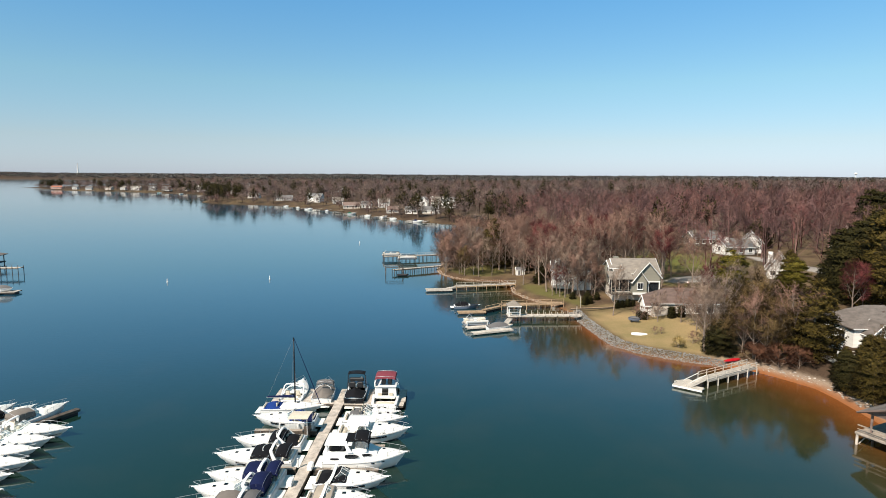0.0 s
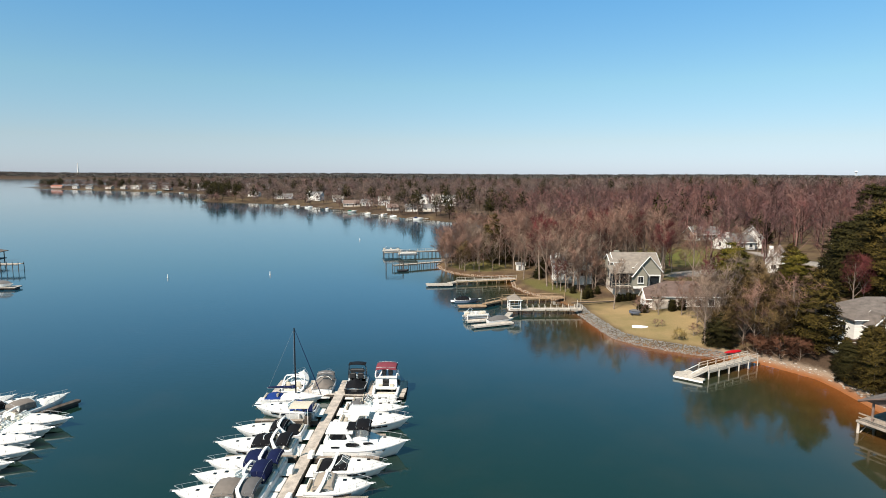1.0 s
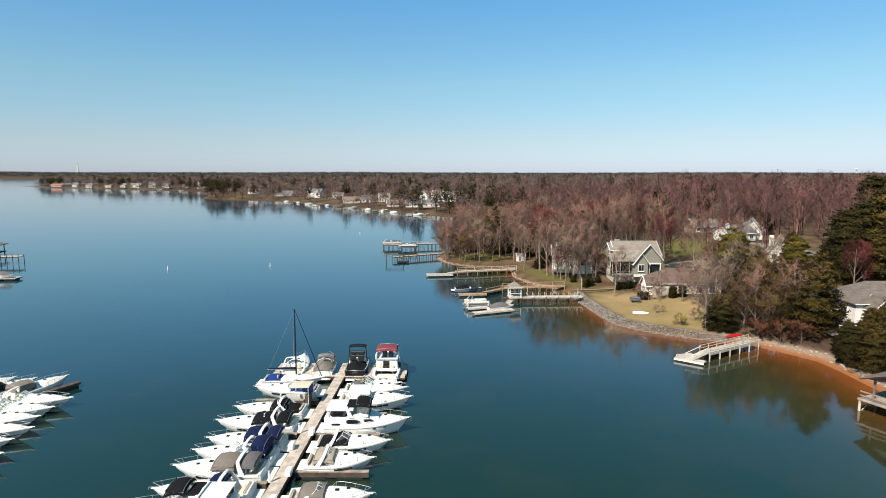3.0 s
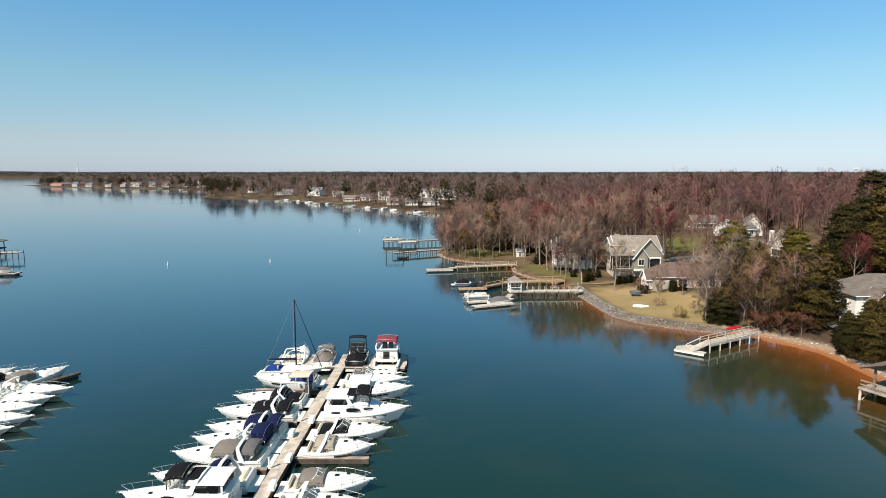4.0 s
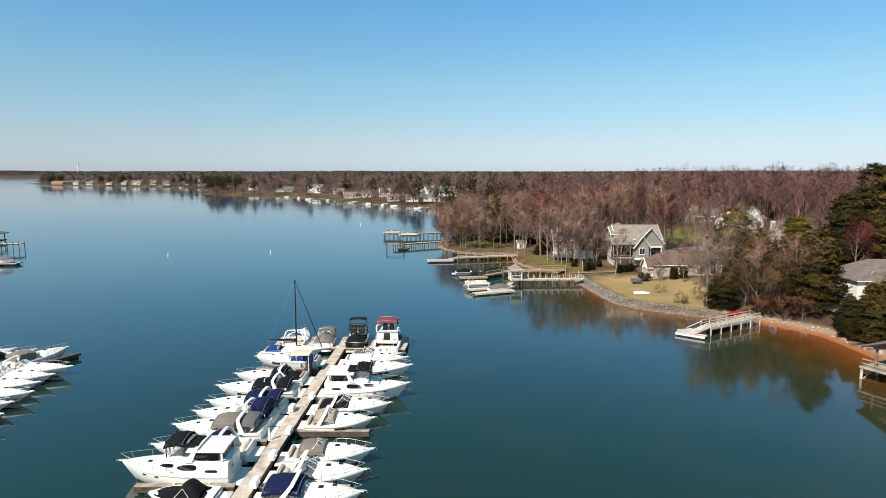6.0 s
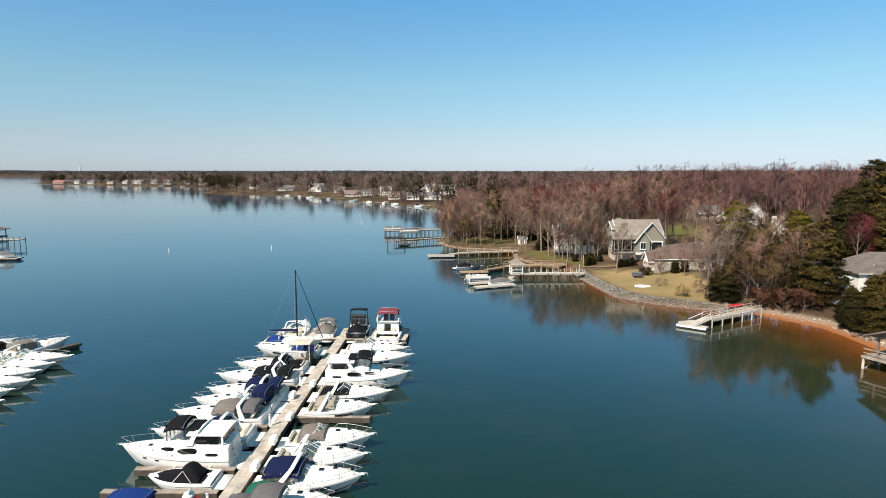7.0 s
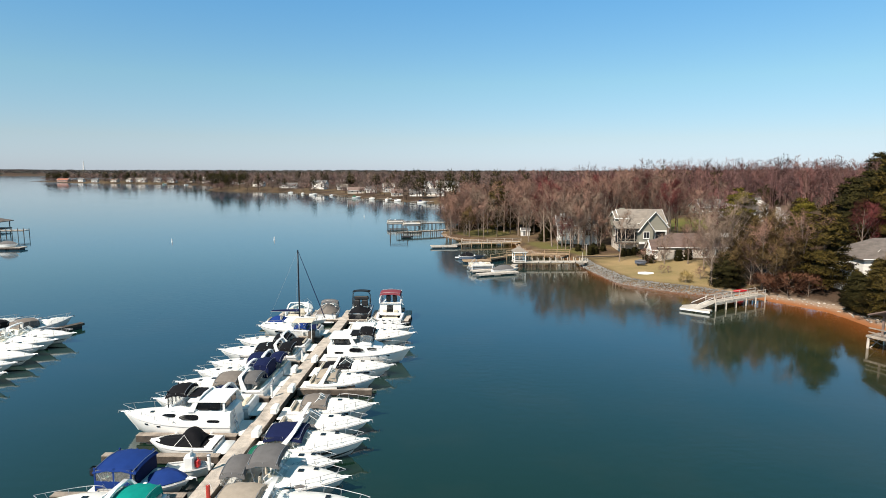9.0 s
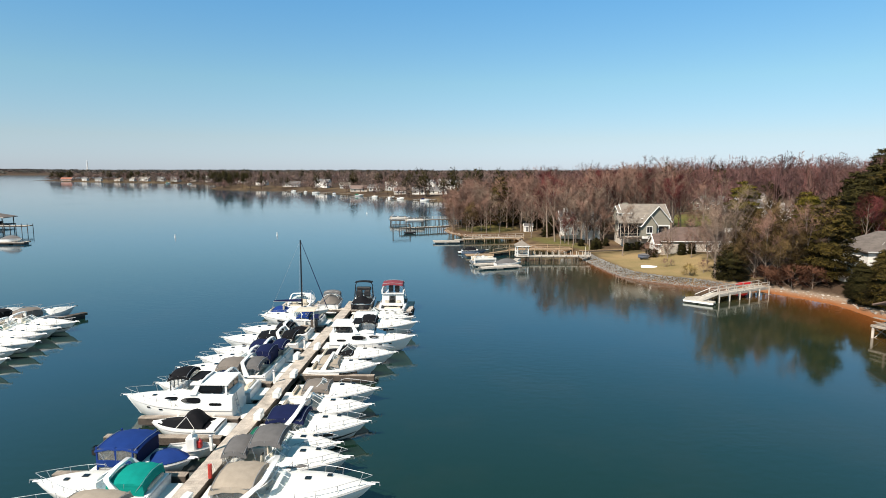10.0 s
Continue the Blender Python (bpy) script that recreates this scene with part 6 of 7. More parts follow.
ring = thing("fender_rack", "red mooring fender standing on the dock edge", "fender", m=pose(dock_x(30.6) + 0.6, 30.2, 0.62))
part("fender", Geo().tube([(0, 0, 0), (0, 0, 0.08), (0, 0, 0.72), (0, 0, 0.8)], 0.12, 8), mat("red_vinyl", (0.42, 0.03, 0.02), 0.45), ring)
part("rope", Geo().tube([(0, 0, 0.8), (0.1, 0, 0.95), (0.3, 0, 0.4)], 0.015, 4), WHITE_PAINT, ring)

# ---- shore: stone wall, piers, houses ----
def gz(x, y):
    return float(ground_z([x], [y])[0])


ROCK = mat("grey_granite_riprap", (0.30, 0.285, 0.26), 0.9, vary=0.3, scale=1.5, bump=0.5, bump_scale=7, random_tint=0.3)
SHINGLE = mat("taupe_shingles", (0.25, 0.215, 0.18), 0.9, vary=0.15, scale=0.7, bump=0.5, bump_scale=6, stretch=(1, 1, 4))
SHINGLE_B = mat("brown_shingles", (0.22, 0.155, 0.13), 0.9, vary=0.18, scale=0.7, bump=0.5, bump_scale=6, stretch=(1, 1, 4))
SHINGLE_D = mat("dark_brown_shingles", (0.145, 0.098, 0.082), 0.9, vary=0.18, scale=0.7, bump=0.5, bump_scale=6, stretch=(1, 1, 4))
SHINGLE_G = mat("grey_shingles", (0.165, 0.158, 0.155), 0.9, vary=0.16, scale=0.7, bump=0.5, bump_scale=6, stretch=(1, 1, 4))
SHINGLE_N = mat("dark_taupe_shingles", (0.155, 0.130, 0.115), 0.9, vary=0.2, scale=0.7, bump=0.5, bump_scale=6, stretch=(1, 1, 4))
SIDING = mat("sage_grey_siding", (0.27, 0.255, 0.205), 0.75, vary=0.06, scale=0.6, bump=0.4, bump_scale=3, stretch=(0.1, 0.1, 6))
WHITE_SIDING = mat("white_siding", (0.78, 0.76, 0.72), 0.7, vary=0.05, scale=0.6, bump=0.4, bump_scale=3, stretch=(0.1, 0.1, 6))
CREAM_BRICK = mat("cream_painted_brick", (0.62, 0.55, 0.47), 0.8, vary=0.10, scale=1.5, bump=0.5, bump_scale=8)
PANE = mat("house_window_glass", (0.02, 0.024, 0.028), 0.05, vary=0.1, spec=0.8)


def gable(house, x0, x1, y0, y1, z0, eave, ridge, along, wall, roof, over=0.45, name="wall", trim=WHITE_PAINT):
    """A gabled block: walls with gable ends and two roof slabs. along: axis of the ridge."""
    xm, ym = (x0 + x1) / 2, (y0 + y1) / 2
    if along == "x":
        prof = [(y0, z0), (y1, z0), (y1, eave), (ym, ridge), (y0, eave)]
        g = Geo().loft([[(x, a, b) for a, b in prof] for x in (x0, x1)])
    else:
        prof = [(x0, z0), (x1, z0), (x1, eave), (xm, ridge), (x0, eave)]
        g = Geo().loft([[(a, y, b) for a, b in prof] for y in (y0, y1)])
    part(name, g, wall, house)
    half = (y1 - y0) / 2 if along == "x" else (x1 - x0) / 2
    slope = (ridge - eave) / half
    for s in (-1, 1):
        g = Geo()
        if along == "x":
            rows = [[(x, ym + s * w, ridge + 0.10 - slope * w) for x in (x0 - over, x1 + over)] for w in (0, half + over)]
        else:
            rows = [[(xm + s * w, y, ridge + 0.10 - slope * w) for y in (y0 - over, y1 + over)] for w in (0, half + over)]
        ob = part("roof", g.sheet(rows, 0.16), roof, house)
        e = rows[1]
        part("fascia", Geo().tube([(p[0], p[1], p[2] - 0.10) for p in e], 0.10, 4), trim, ob)
    ends = (x0 - over, x1 + over) if along == "x" else (y0 - over, y1 + over)
    for v in ends:
        pts = [(v, ym - half - over, ridge - slope * (half + over)), (v, ym, ridge), (v, ym + half + over, ridge - slope * (half + over))] if along == "x" else \
              [(xm - half - over, v, ridge - slope * (half + over)), (xm, v, ridge), (xm + half + over, v, ridge - slope * (half + over))]
        part("rake_board", Geo().tube(pts, 0.13, 4), trim, house)


def hip(house, x0, x1, y0, y1, eave, ridge, roof, over=0.5):
    """Hipped roof over a block, longer in x."""
    h = min((y1 - y0), (x1 - x0)) / 2
    a, b, c, d = x0 - over, x1 + over, y0 - over, y1 + over
    ym = (y0 + y1) / 2
    v = [(a, c, eave), (b, c, eave), (b, d, eave), (a, d, eave), (x0 + h, ym, ridge), (x1 - h, ym, ridge), (a, c, eave - 0.2), (b, c, eave - 0.2), (b, d, eave - 0.2), (a, d, eave - 0.2)]
    part("roof", Geo().add(v, [(0, 1, 5, 4), (1, 2, 5), (2, 3, 4, 5), (3, 0, 4), (6, 7, 1, 0), (7, 8, 2, 1), (8, 9, 3, 2), (9, 6, 0, 3), (9, 8, 7, 6)]), roof, house)
    part("gutter", Geo().tube([(a, c, eave - 0.1), (b, c, eave - 0.1)], 0.09, 5), WHITE_PAINT, house)


def window(house, x, y, z, w, h, face="y", panes=2, out=-1):
    """Window with a white frame, mullions and dark panes, on a wall that faces along the axis."""
    def put(dx, dz, sw, sh, deep, off):
        if face == "y":
            return Geo().box((x + dx, y + out * off, z + dz), (sw, deep, sh))
        return Geo().box((x + out * off, y + dx, z + dz), (deep, sw, sh))
    win = part("window", put(0, 0, w + 0.28, h + 0.28, 0.10, 0.04), WHITE_PAINT, house)
    pw = (w - 0.07 * (panes - 1)) / panes
    for i in range(panes):
        part("pane", put(-w / 2 + pw / 2 + i * (pw + 0.07), 0, pw, h, 0.06, 0.08), PANE, win)
    part("sill", put(0, -h / 2 - 0.18, w + 0.4, 0.08, 0.2, 0.08), WHITE_PAINT, win)


# grey two-storey house
house = thing("house", "sage grey two-storey house with taupe shingle roofs and white trim", "house", "houses", Matrix.Translation((43.4, 129.5, 2.9)) @ Matrix.Diagonal((0.83, 0.85, 0.97, 1)) @ Matrix.Translation((-43.6, -129.5, -2.3)))
zb = 2.3
part("foundation", Geo().box((42.6, 132.6, zb - 0.2), (11.6, 9.2, 2.6), 0.03), CREAM_BRICK, house)
gable(house, 36.9, 48.4, 128.6, 137.2, zb + 0.9, 7.6, 10.3, "x", SIDING, SHINGLE)
gable(house, 41.8, 48.2, 126.9, 133.0, zb + 0.9, 7.0, 10.1, "y", SIDING, SHINGLE, name="gable_wing")
gable(house, 40.7, 44.3, 125.6, 128.0, zb + 0.9, 6.2, 8.3, "y", SIDING, SHINGLE, name="front_gable")
gable(house, 35.9, 38.6, 130.0, 135.5, 6.6, 8.6, 9.9, "x", SIDING, SHINGLE, name="dormer")
part("chimney", Geo().box((38.6, 134.5, 9.7), (1.3, 1.0, 1.7), 0.05), SIDING, house)
part("water_table", Geo().box((42.5, 125.56, zb + 0.95), (3.7, 0.14, 0.5), 0.02), WHITE_PAINT, house)
window(house, 42.5, 125.56, 5.0, 1.3, 1.3)
# dark sheet stands in for the shade inside the side porch
part("porch_shade_sheet", Geo().box((46.4, 126.84, 4.6), (2.6, 0.12, 2.2), 0.02), PANE, house)
for x in (45.0, 47.9):
    part("porch_column", Geo().box((x, 126.5, 4.4), (0.24, 0.24, 2.6), 0.03), WHITE_PAINT, house)
part("porch_lintel", Geo().box((46.4, 126.5, 5.85), (3.3, 0.26, 0.3), 0.03), WHITE_PAINT, house)
window(house, 35.86, 132.0, 7.9, 1.0, 0.9, "x", 2)
window(house, 36.86, 131.0, 5.0, 1.4, 1.5, "x", 2)
window(house, 36.86, 134.4, 5.0, 1.4, 1.5, "x", 2)
# screened corner porch; the dark screen also holds the shade inside
part("porch_floor", Geo().box((37.8, 127.4, zb + 0.75), (5.4, 3.0, 0.25), 0.03), TIMBER_D, house)
part("porch_screen", Geo().box((38.5, 128.5, zb + 2.2), (6.2, 0.12, 3.4), 0.02), PANE, house)
for x, y in ((35.2, 126.1), (37.2, 126.0), (39.6, 126.0), (35.2, 128.6)):
    part("porch_column", Geo().box((x, y, zb + 2.0), (0.13, 0.13, 4.4), 0.03), GREY_TIMBER, house)
rows = [[(x, y, z) for x in (34.6, 40.8)] for y, z in ((125.6, 6.55), (129.0, 7.9))]
part("porch_roof", Geo().sheet(rows, 0.16), SHINGLE, house)
part("porch_rail", Geo().box((37.8, 125.95, zb + 1.75), (5.4, 0.06, 0.08)).box((37.8, 125.95, zb + 1.2), (5.4, 0.05, 0.06)), SIDING, house)

# low garage wing in front
garage = thing("garage_house", "low cream house with a brown hipped roof", "house", "houses")
part("wall", Geo().box((47.2, 116.6, 3.2), (13.1, 7.3, 2.7), 0.02), CREAM_BRICK, garage)
hip(garage, 40.6, 53.8, 113.0, 120.2, 4.6, 7.0, SHINGLE_D, 0.28)
gable(garage, 39.6, 42.6, 113.6, 117.0, 2.2, 4.2, 5.7, "x", WHITE_SIDING, SHINGLE_D, 0.35, "side_wing")
for x in (46.5, 49.5, 52.0):
    window(garage, x, 112.92, 3.4, 1.0, 1.2, panes=1)


def cottage(label, x, y, w, d, tall, turn, roof, wall=WHITE_SIDING, chimney=True, ridge=2.6, along="x", windows=3):
    """White house among the trees."""
    z = gz(x, y) - 0.2
    h = thing("house", label, "house", "houses", pose(x, y, z, 0, 0, turn))
    gable(h, -w / 2, w / 2, -d / 2, d / 2, 0, tall, tall + ridge, along, wall, roof)
    if chimney:
        part("chimney", Geo().box((-w * 0.38, -d * 0.2, tall + ridge * 0.7), (1.1, 0.9, 2.6), 0.04), wall, h)
    for i in range(windows):
        window(h, -w / 2 + (i + 0.5) * w / windows, -d / 2 - 0.02, 1.7, 1.0, 1.2)
        if tall > 4.4:
            window(h, -w / 2 + (i + 0.5) * w / windows, -d / 2 - 0.02, 4.2, 1.0, 1.2)
    window(h, -w / 2 - 0.02, 0, 1.8, 1.1, 1.2, "x")
    part("door", Geo().box((w * 0.08, -d / 2 - 0.03, 1.1), (0.95, 0.1, 2.1), 0.02), SHINGLE_B, h)
    return h


white_house = cottage("white two-storey house with grey roof behind bare trees", 31.6, 146.0, 9.0, 7.0, 4.6, -8, SHINGLE_G, ridge=1.9)
gable(white_house, 0.6, 4.6, -5.2, -2.0, 0, 3.9, 5.9, "y", WHITE_SIDING, SHINGLE_G, 0.3, "front_gable")
window(white_house, 2.6, -5.24, 2.9, 1.3, 1.3)
part("deck", Geo().box((-2.6, -4.5, 0.9), (4.4, 2.0, 0.2), 0.03), GREY_TIMBER, white_house)
part("deck_rail", Geo().box((-2.6, -5.4, 1.9), (4.4, 0.1, 0.12)).box((-2.6, -5.4, 1.45), (4.4, 0.06, 0.7)), WHITE_PAINT, white_house)
cottage("low white ranch house with chimney and dark roof", 93.6, 190.0, 9.5, 8, 2.9, 8, SHINGLE_G, ridge=2.2)
cottage("white gabled house with attic window", 100.8, 193.0, 6.5, 7, 3.6, -25, SHINGLE_G, along="y", chimney=False, ridge=3.2, windows=2)
cottage("white steep-gabled house with tall chimney", 85.8, 150.0, 5.2, 7, 3.0, -28, SHINGLE_B, along="y", ridge=3.6, windows=2)
cottage("pale blue-grey house among evergreens", 117.5, 173.0, 5, 7, 3.6, -25, SHINGLE_G, chimney=False, ridge=2.2, along="y")
cottage("long grey-roofed ranch house by the green lawn", 95.5, 218.0, 10, 8, 2.8, 5, SHINGLE_G, wall=SIDING, ridge=2.4, windows=4)
cottage("house with brown roof deep in the woods", 146.0, 205.0, 10, 8, 4.6, -20, SHINGLE_B, ridge=2.4)
near_house = thing("house", "white shore house with broad grey hipped roof behind pines", "house", "houses", Matrix.Translation((14.0, 16.6, 0.0)) @ Matrix.Diagonal((0.84, 0.86, 0.9, 1)))
zb = gz(70, 96) - 0.3
part("wall", Geo().box((67.0, 91.0, zb + 1.9), (14.0, 10.0, 3.8), 0.02), WHITE_SIDING, near_house)
hip(near_house, 60.0, 74.0, 86.0, 96.0, zb + 3.9, zb + 7.0, SHINGLE_N)
gable(near_house, 61.6, 66.0, 83.6, 87.0, zb, zb + 3.2, zb + 5.2, "y", WHITE_SIDING, SHINGLE_N, 0.35, "gable_bay")
window(near_house, 63.8, 83.56, zb + 1.9, 1.8, 1.5, panes=3)
window(near_house, 68.5, 85.96, zb + 2.0, 1.6, 1.4)
window(near_house, 72.0, 85.96, zb + 2.0, 1.6, 1.4)
window(near_house, 59.96, 89.0, zb + 2.0, 1.6, 1.4, "x")
deck = thing("timber_deck", "white-railed raised deck beside the shore house", "deck", m=pose(59.6, 86.4, gz(59.6, 86.4) - 0.1))
part("deck_floor", Geo().box((0, 0, 1.0), (3.4, 4.0, 0.18), 0.02), GREY_TIMBER, deck)
for x in (-1.6, 0, 1.6):
    for y in (-1.9, 1.9):
        part("post", Geo().box((x, y, 1.0), (0.14, 0.14, 2.2)), WHITE_PAINT, deck)
for y in (-1.9, 1.9):
    part("rail", Geo().box((0, y, 2.0), (3.4, 0.08, 0.08)).box((0, y, 1.5), (3.4, 0.05, 0.05)), WHITE_PAINT, deck)
for s, (a, b) in enumerate(((2.6, 0.06), (0.06, 3.4))):
    part("skirt_panel", Geo().box((0 if s == 0 else -1.66, -1.94 if s == 0 else 0, 0.5), (a, b, 0.9), 0.01), WHITE_PAINT, deck)
part("privacy_screen", Geo().box((0.3, 1.9, 1.8), (2.8, 0.08, 1.6), 0.02), WHITE_SIDING, deck)
# garden shed
shed = thing("garden_shed", "small white garden shed on the point", "shed", m=pose(21.6, 166.0, gz(21.6, 166)) @ Matrix.Scale(0.8, 4))
gable(shed, -1.5, 1.5, -1.1, 1.1, -0.1, 1.9, 2.7, "x", WHITE_SIDING, SHINGLE_G, 0.15)
part("door", Geo().box((-0.4, -1.13, 0.95), (0.8, 0.06, 1.7)), SHINGLE_G, shed)

# stone revetment along the lawn, and loose stone along the other banks
SHORE_LINE = [Vector(p) for p in LAKE[8:30]]


def along_shore(line, gap):
    for a, b in zip(line, line[1:]):
        n = max(1, int((b - a).length / gap))
        for i in range(n):
            yield a.lerp(b, i / n), Vector((b.y - a.y, a.x - b.x)).normalized()


ROCKS = []
for k in range(6):
    r = random.Random(k)
    g = Geo().ball((0, 0, 0), (0.5, 0.38, 0.32), 6, 4)
    g.v = [(x * r.uniform(0.75, 1.2), y * r.uniform(0.75, 1.2), z * r.uniform(0.7, 1.15)) for x, y, z in g.v]
    ROCKS.append(g)
r = random.Random(3)
wall_stones = thing("stone_revetment", "sloping revetment of grey broken stone along the lawn", "stone wall")
rest = Geo()
count = 0
for p, inland in along_shore(SHORE_LINE[:8], 0.27):
    for row in range(7):
        q = p + inland * (0.05 + 0.28 * row + r.uniform(-0.12, 0.12)) + Vector((r.uniform(-0.1, 0.1), r.uniform(-0.1, 0.1)))
        s, a = r.uniform(0.22, 0.46), r.uniform(0, 6.28)
        z = gz(q.x, q.y) + 0.05
        src = ROCKS[r.randrange(6)]
        co, si = math.cos(a), math.sin(a)
        rest.add([((x * co - y * si) * s + q.x, (x * si + y * co) * s + q.y, v * s + z) for x, y, v in src.v], src.f)
st = part("rubble", rest, ROCK, wall_stones)
st["kind"] = "stuff"
edge = Geo()
for p, inland in along_shore(SHORE_LINE[8:], 0.55):
    for row in range(2):
        q = p + inland * (0.1 + 0.5 * row + r.uniform(-0.15, 0.15))
        s, a = r.uniform(0.3, 0.65), r.uniform(0, 6.28)
        src = ROCKS[r.randrange(6)]
        co, si, z = math.cos(a), math.sin(a), gz(q.x, q.y) + 0.03
        edge.add([((x * co - y * si) * s + q.x, (x * si + y * co) * s + q.y, v * s + z) for x, y, v in src.v], src.f)
solo("bank_stones", edge, mat("brown_bank_stone", (0.33, 0.255, 0.19), 0.9, vary=0.3, scale=1.5, bump=0.5, bump_scale=7), "loose brown stones along the wooded bank", "stones", kind="stuff")

wrack = Geo()
for p, inland in along_shore([Vector(p) for p in LAKE[2:9]], 0.35):
    for row in range(2):
        q = p + inland * (1.7 + 0.8 * row + r.uniform(-0.7, 0.7))
        s, a = r.uniform(0.12, 0.5), r.uniform(0, 6.28)
        src = ROCKS[r.randrange(6)]
        co, si, z = math.cos(a), math.sin(a), gz(q.x, q.y) + 0.02
        wrack.add([((x * co - y * si) * s + q.x, (x * si + y * co) * s + q.y, v * s * 0.7 + z) for x, y, v in src.v], src.f)
solo("beach_stones", wrack, mat("pale_beach_stone", (0.46, 0.40, 0.34), 0.9, vary=0.3, scale=1.5, bump=0.5, bump_scale=7), "pale stones and driftwood bits along the clay beach", "stones", kind="stuff")


def rail_run(owner, L, wide, z, gap, high, material, both=True, cap=True):
    k = max(1, int(L / gap))
    for s in ((1, -1) if both else (1,)):
        for i in range(k + 1):
            part("rail_post", Geo().box((i * L / k, s * (wide / 2 - 0.02), z + high / 2), (0.11, 0.11, high + 0.1), 0.015), material, owner)
        if cap:
            part("hand_rail", Geo().box((L / 2, s * (wide / 2 - 0.02), z + high), (L, 0.12, 0.06), 0.01), material, owner)
            part("lower_rail", Geo().box((L / 2, s * (wide / 2 - 0.02), z + high * 0.5), (L, 0.05, 0.09), 0.01), material, owner)


# pier with sloping ramp and floating platform by the beach
pier = plank_dock("pier", "silver-grey timber pier with railings over the clay beach", 46.0, 85.5, 36.2, 79.7, 1.6, 1.1, material=GREY_TIMBER, pile_gap=2.2, pile_top=1.05, group="piers", beam_side=GREY_TIMBER)
rail_run(pier, math.hypot(9.8, 5.8), 1.6, 1.1, 1.8, 0.78, GREY_TIMBER)
ramp = thing("gangway", "white gangway sloping down to the floating platform", "gangway", m=pose(36.2, 79.7, 1.1, 0, 12, 206))
part("walkway", Geo().box((1.45, 0, 0), (3.0, 1.2, 0.12), 0.02), GREY_TIMBER, ramp)
for s in (1, -1):
    part("kick_rail", Geo().box((1.45, s * 0.58, 0.75), (3.0, 0.07, 0.08), 0.01), WHITE_PAINT, ramp)
flo = plank_dock("floating_platform", "pale floating swim platform at the pier end", 35.3, 77.4, 32.2, 79.8, 1.3, 0.45, material=GREY_TIMBER, group="floating docks", beam_side=WHITE_PAINT)
plank_dock("floating_platform", "pale floating landing at the foot of the gangway", 32.9, 80.2, 35.2, 80.9, 1.3, 0.45, material=GREY_TIMBER, group="floating docks", beam_side=WHITE_PAINT)
# red kayak rack
kayak = thing("kayak", "red kayak lying upturned on the bank", "kayak", "kayaks", pose(45.0, 89.4, gz(45.0, 89.4) + 0.25, 0, 0, 20))
part("hull", Geo().loft([[(x, y * w, z * h) for y, z in ((-0.36, 0), (-0.25, 0.22), (0, 0.32), (0.25, 0.22), (0.36, 0))] for x, w, h in ((-1.7, 0.05, 0.3), (-1.0, 0.75, 0.9), (0, 1, 1), (1.0, 0.75, 0.9), (1.7, 0.05, 0.3))]), mat("red_kayak_plastic", (0.50, 0.012, 0.02), 0.35), kayak, smooth=True)
part("keel_line", Geo().tube([(-1.6, 0, 0.14), (0, 0, 0.34), (1.6, 0, 0.14)], 0.03, 4), mat("dark_red_plastic", (0.25, 0.01, 0.015), 0.4), kayak)

# gazebo pier
gp = plank_dock("pier", "white-posted timber pier leading to a gazebo", 27.8, 117.4, 15.4, 116.9, 1.5, 1.15, material=GREY_TIMBER, pile_gap=2.2, pile_top=1.1, group="piers", beam_side=GREY_TIMBER, pile_mat=TIMBER_D)
rail_run(gp, math.hypot(12.4, 0.5), 1.5, 1.15, 1.15, 0.7, GREY_TIMBER, cap=False)
gazebo = thing("gazebo", "white timber gazebo with a taupe hipped roof on the pier", "gazebo", m=pose(14.1, 117.0, 0, 0, 0, 4))
part("floor", Geo().box((0, 0, 1.05), (2.6, 2.6, 0.2), 0.02), GREY_TIMBER, gazebo)
for a in (-1.1, 1.1):
    for b in (-1.1, 1.1):
        part("post", Geo().box((a, b, 2.1), (0.18, 0.18, 2.2), 0.02), WHITE_PAINT, gazebo)
        part("piling", Geo().tube([(a, b, -2.5), (a, b, 1.0)], 0.13, 7), TIMBER_D, gazebo)
for a, b, sx, sy in ((0, -1.1, 2.2, 0.08), (0, 1.1, 2.2, 0.08), (-1.1, 0, 0.08, 2.2), (1.1, 0.6, 0.08, 1.0)):
    part("railing", Geo().box((a, b, 1.95), (sx, sy, 0.08)).box((a, b, 1.4), (sx, sy, 0.08)), WHITE_PAINT, gazebo)
    part("lintel", Geo().box((a, b, 3.1), (max(sx, 0.12), max(sy, 0.12), 0.28)), WHITE_PAINT, gazebo)
hip(gazebo, -1.1, 1.1, -1.12, 1.12, 3.2, 4.2, SHINGLE, 0.3)
part("finial", Geo().tube([(0, 0, 4.1), (0, 0, 4.5)], 0.10, 6, 0.03), SHINGLE, gazebo)
gw = plank_dock("gangway", "grey gangway from gazebo to the floating dock", 13.2, 115.6, 11.6, 110.4, 1.1, 0.75, material=GREY_TIMBER, group="gangways", beam_side=WHITE_PAINT)
plank_dock("floating_dock", "pale grey floating dock with a covered skiff", 5.2, 105.6, 12.8, 108.7, 1.4, 0.5, material=GREY_TIMBER, group="floating docks", beam_side=GREY_TIMBER)
plank_dock("floating_dock", "pale grey floating dock beside the boat lift", 4.2, 109.4, 10.8, 111.4, 1.2, 0.5, material=GREY_TIMBER, group="floating docks", beam_side=GREY_TIMBER)


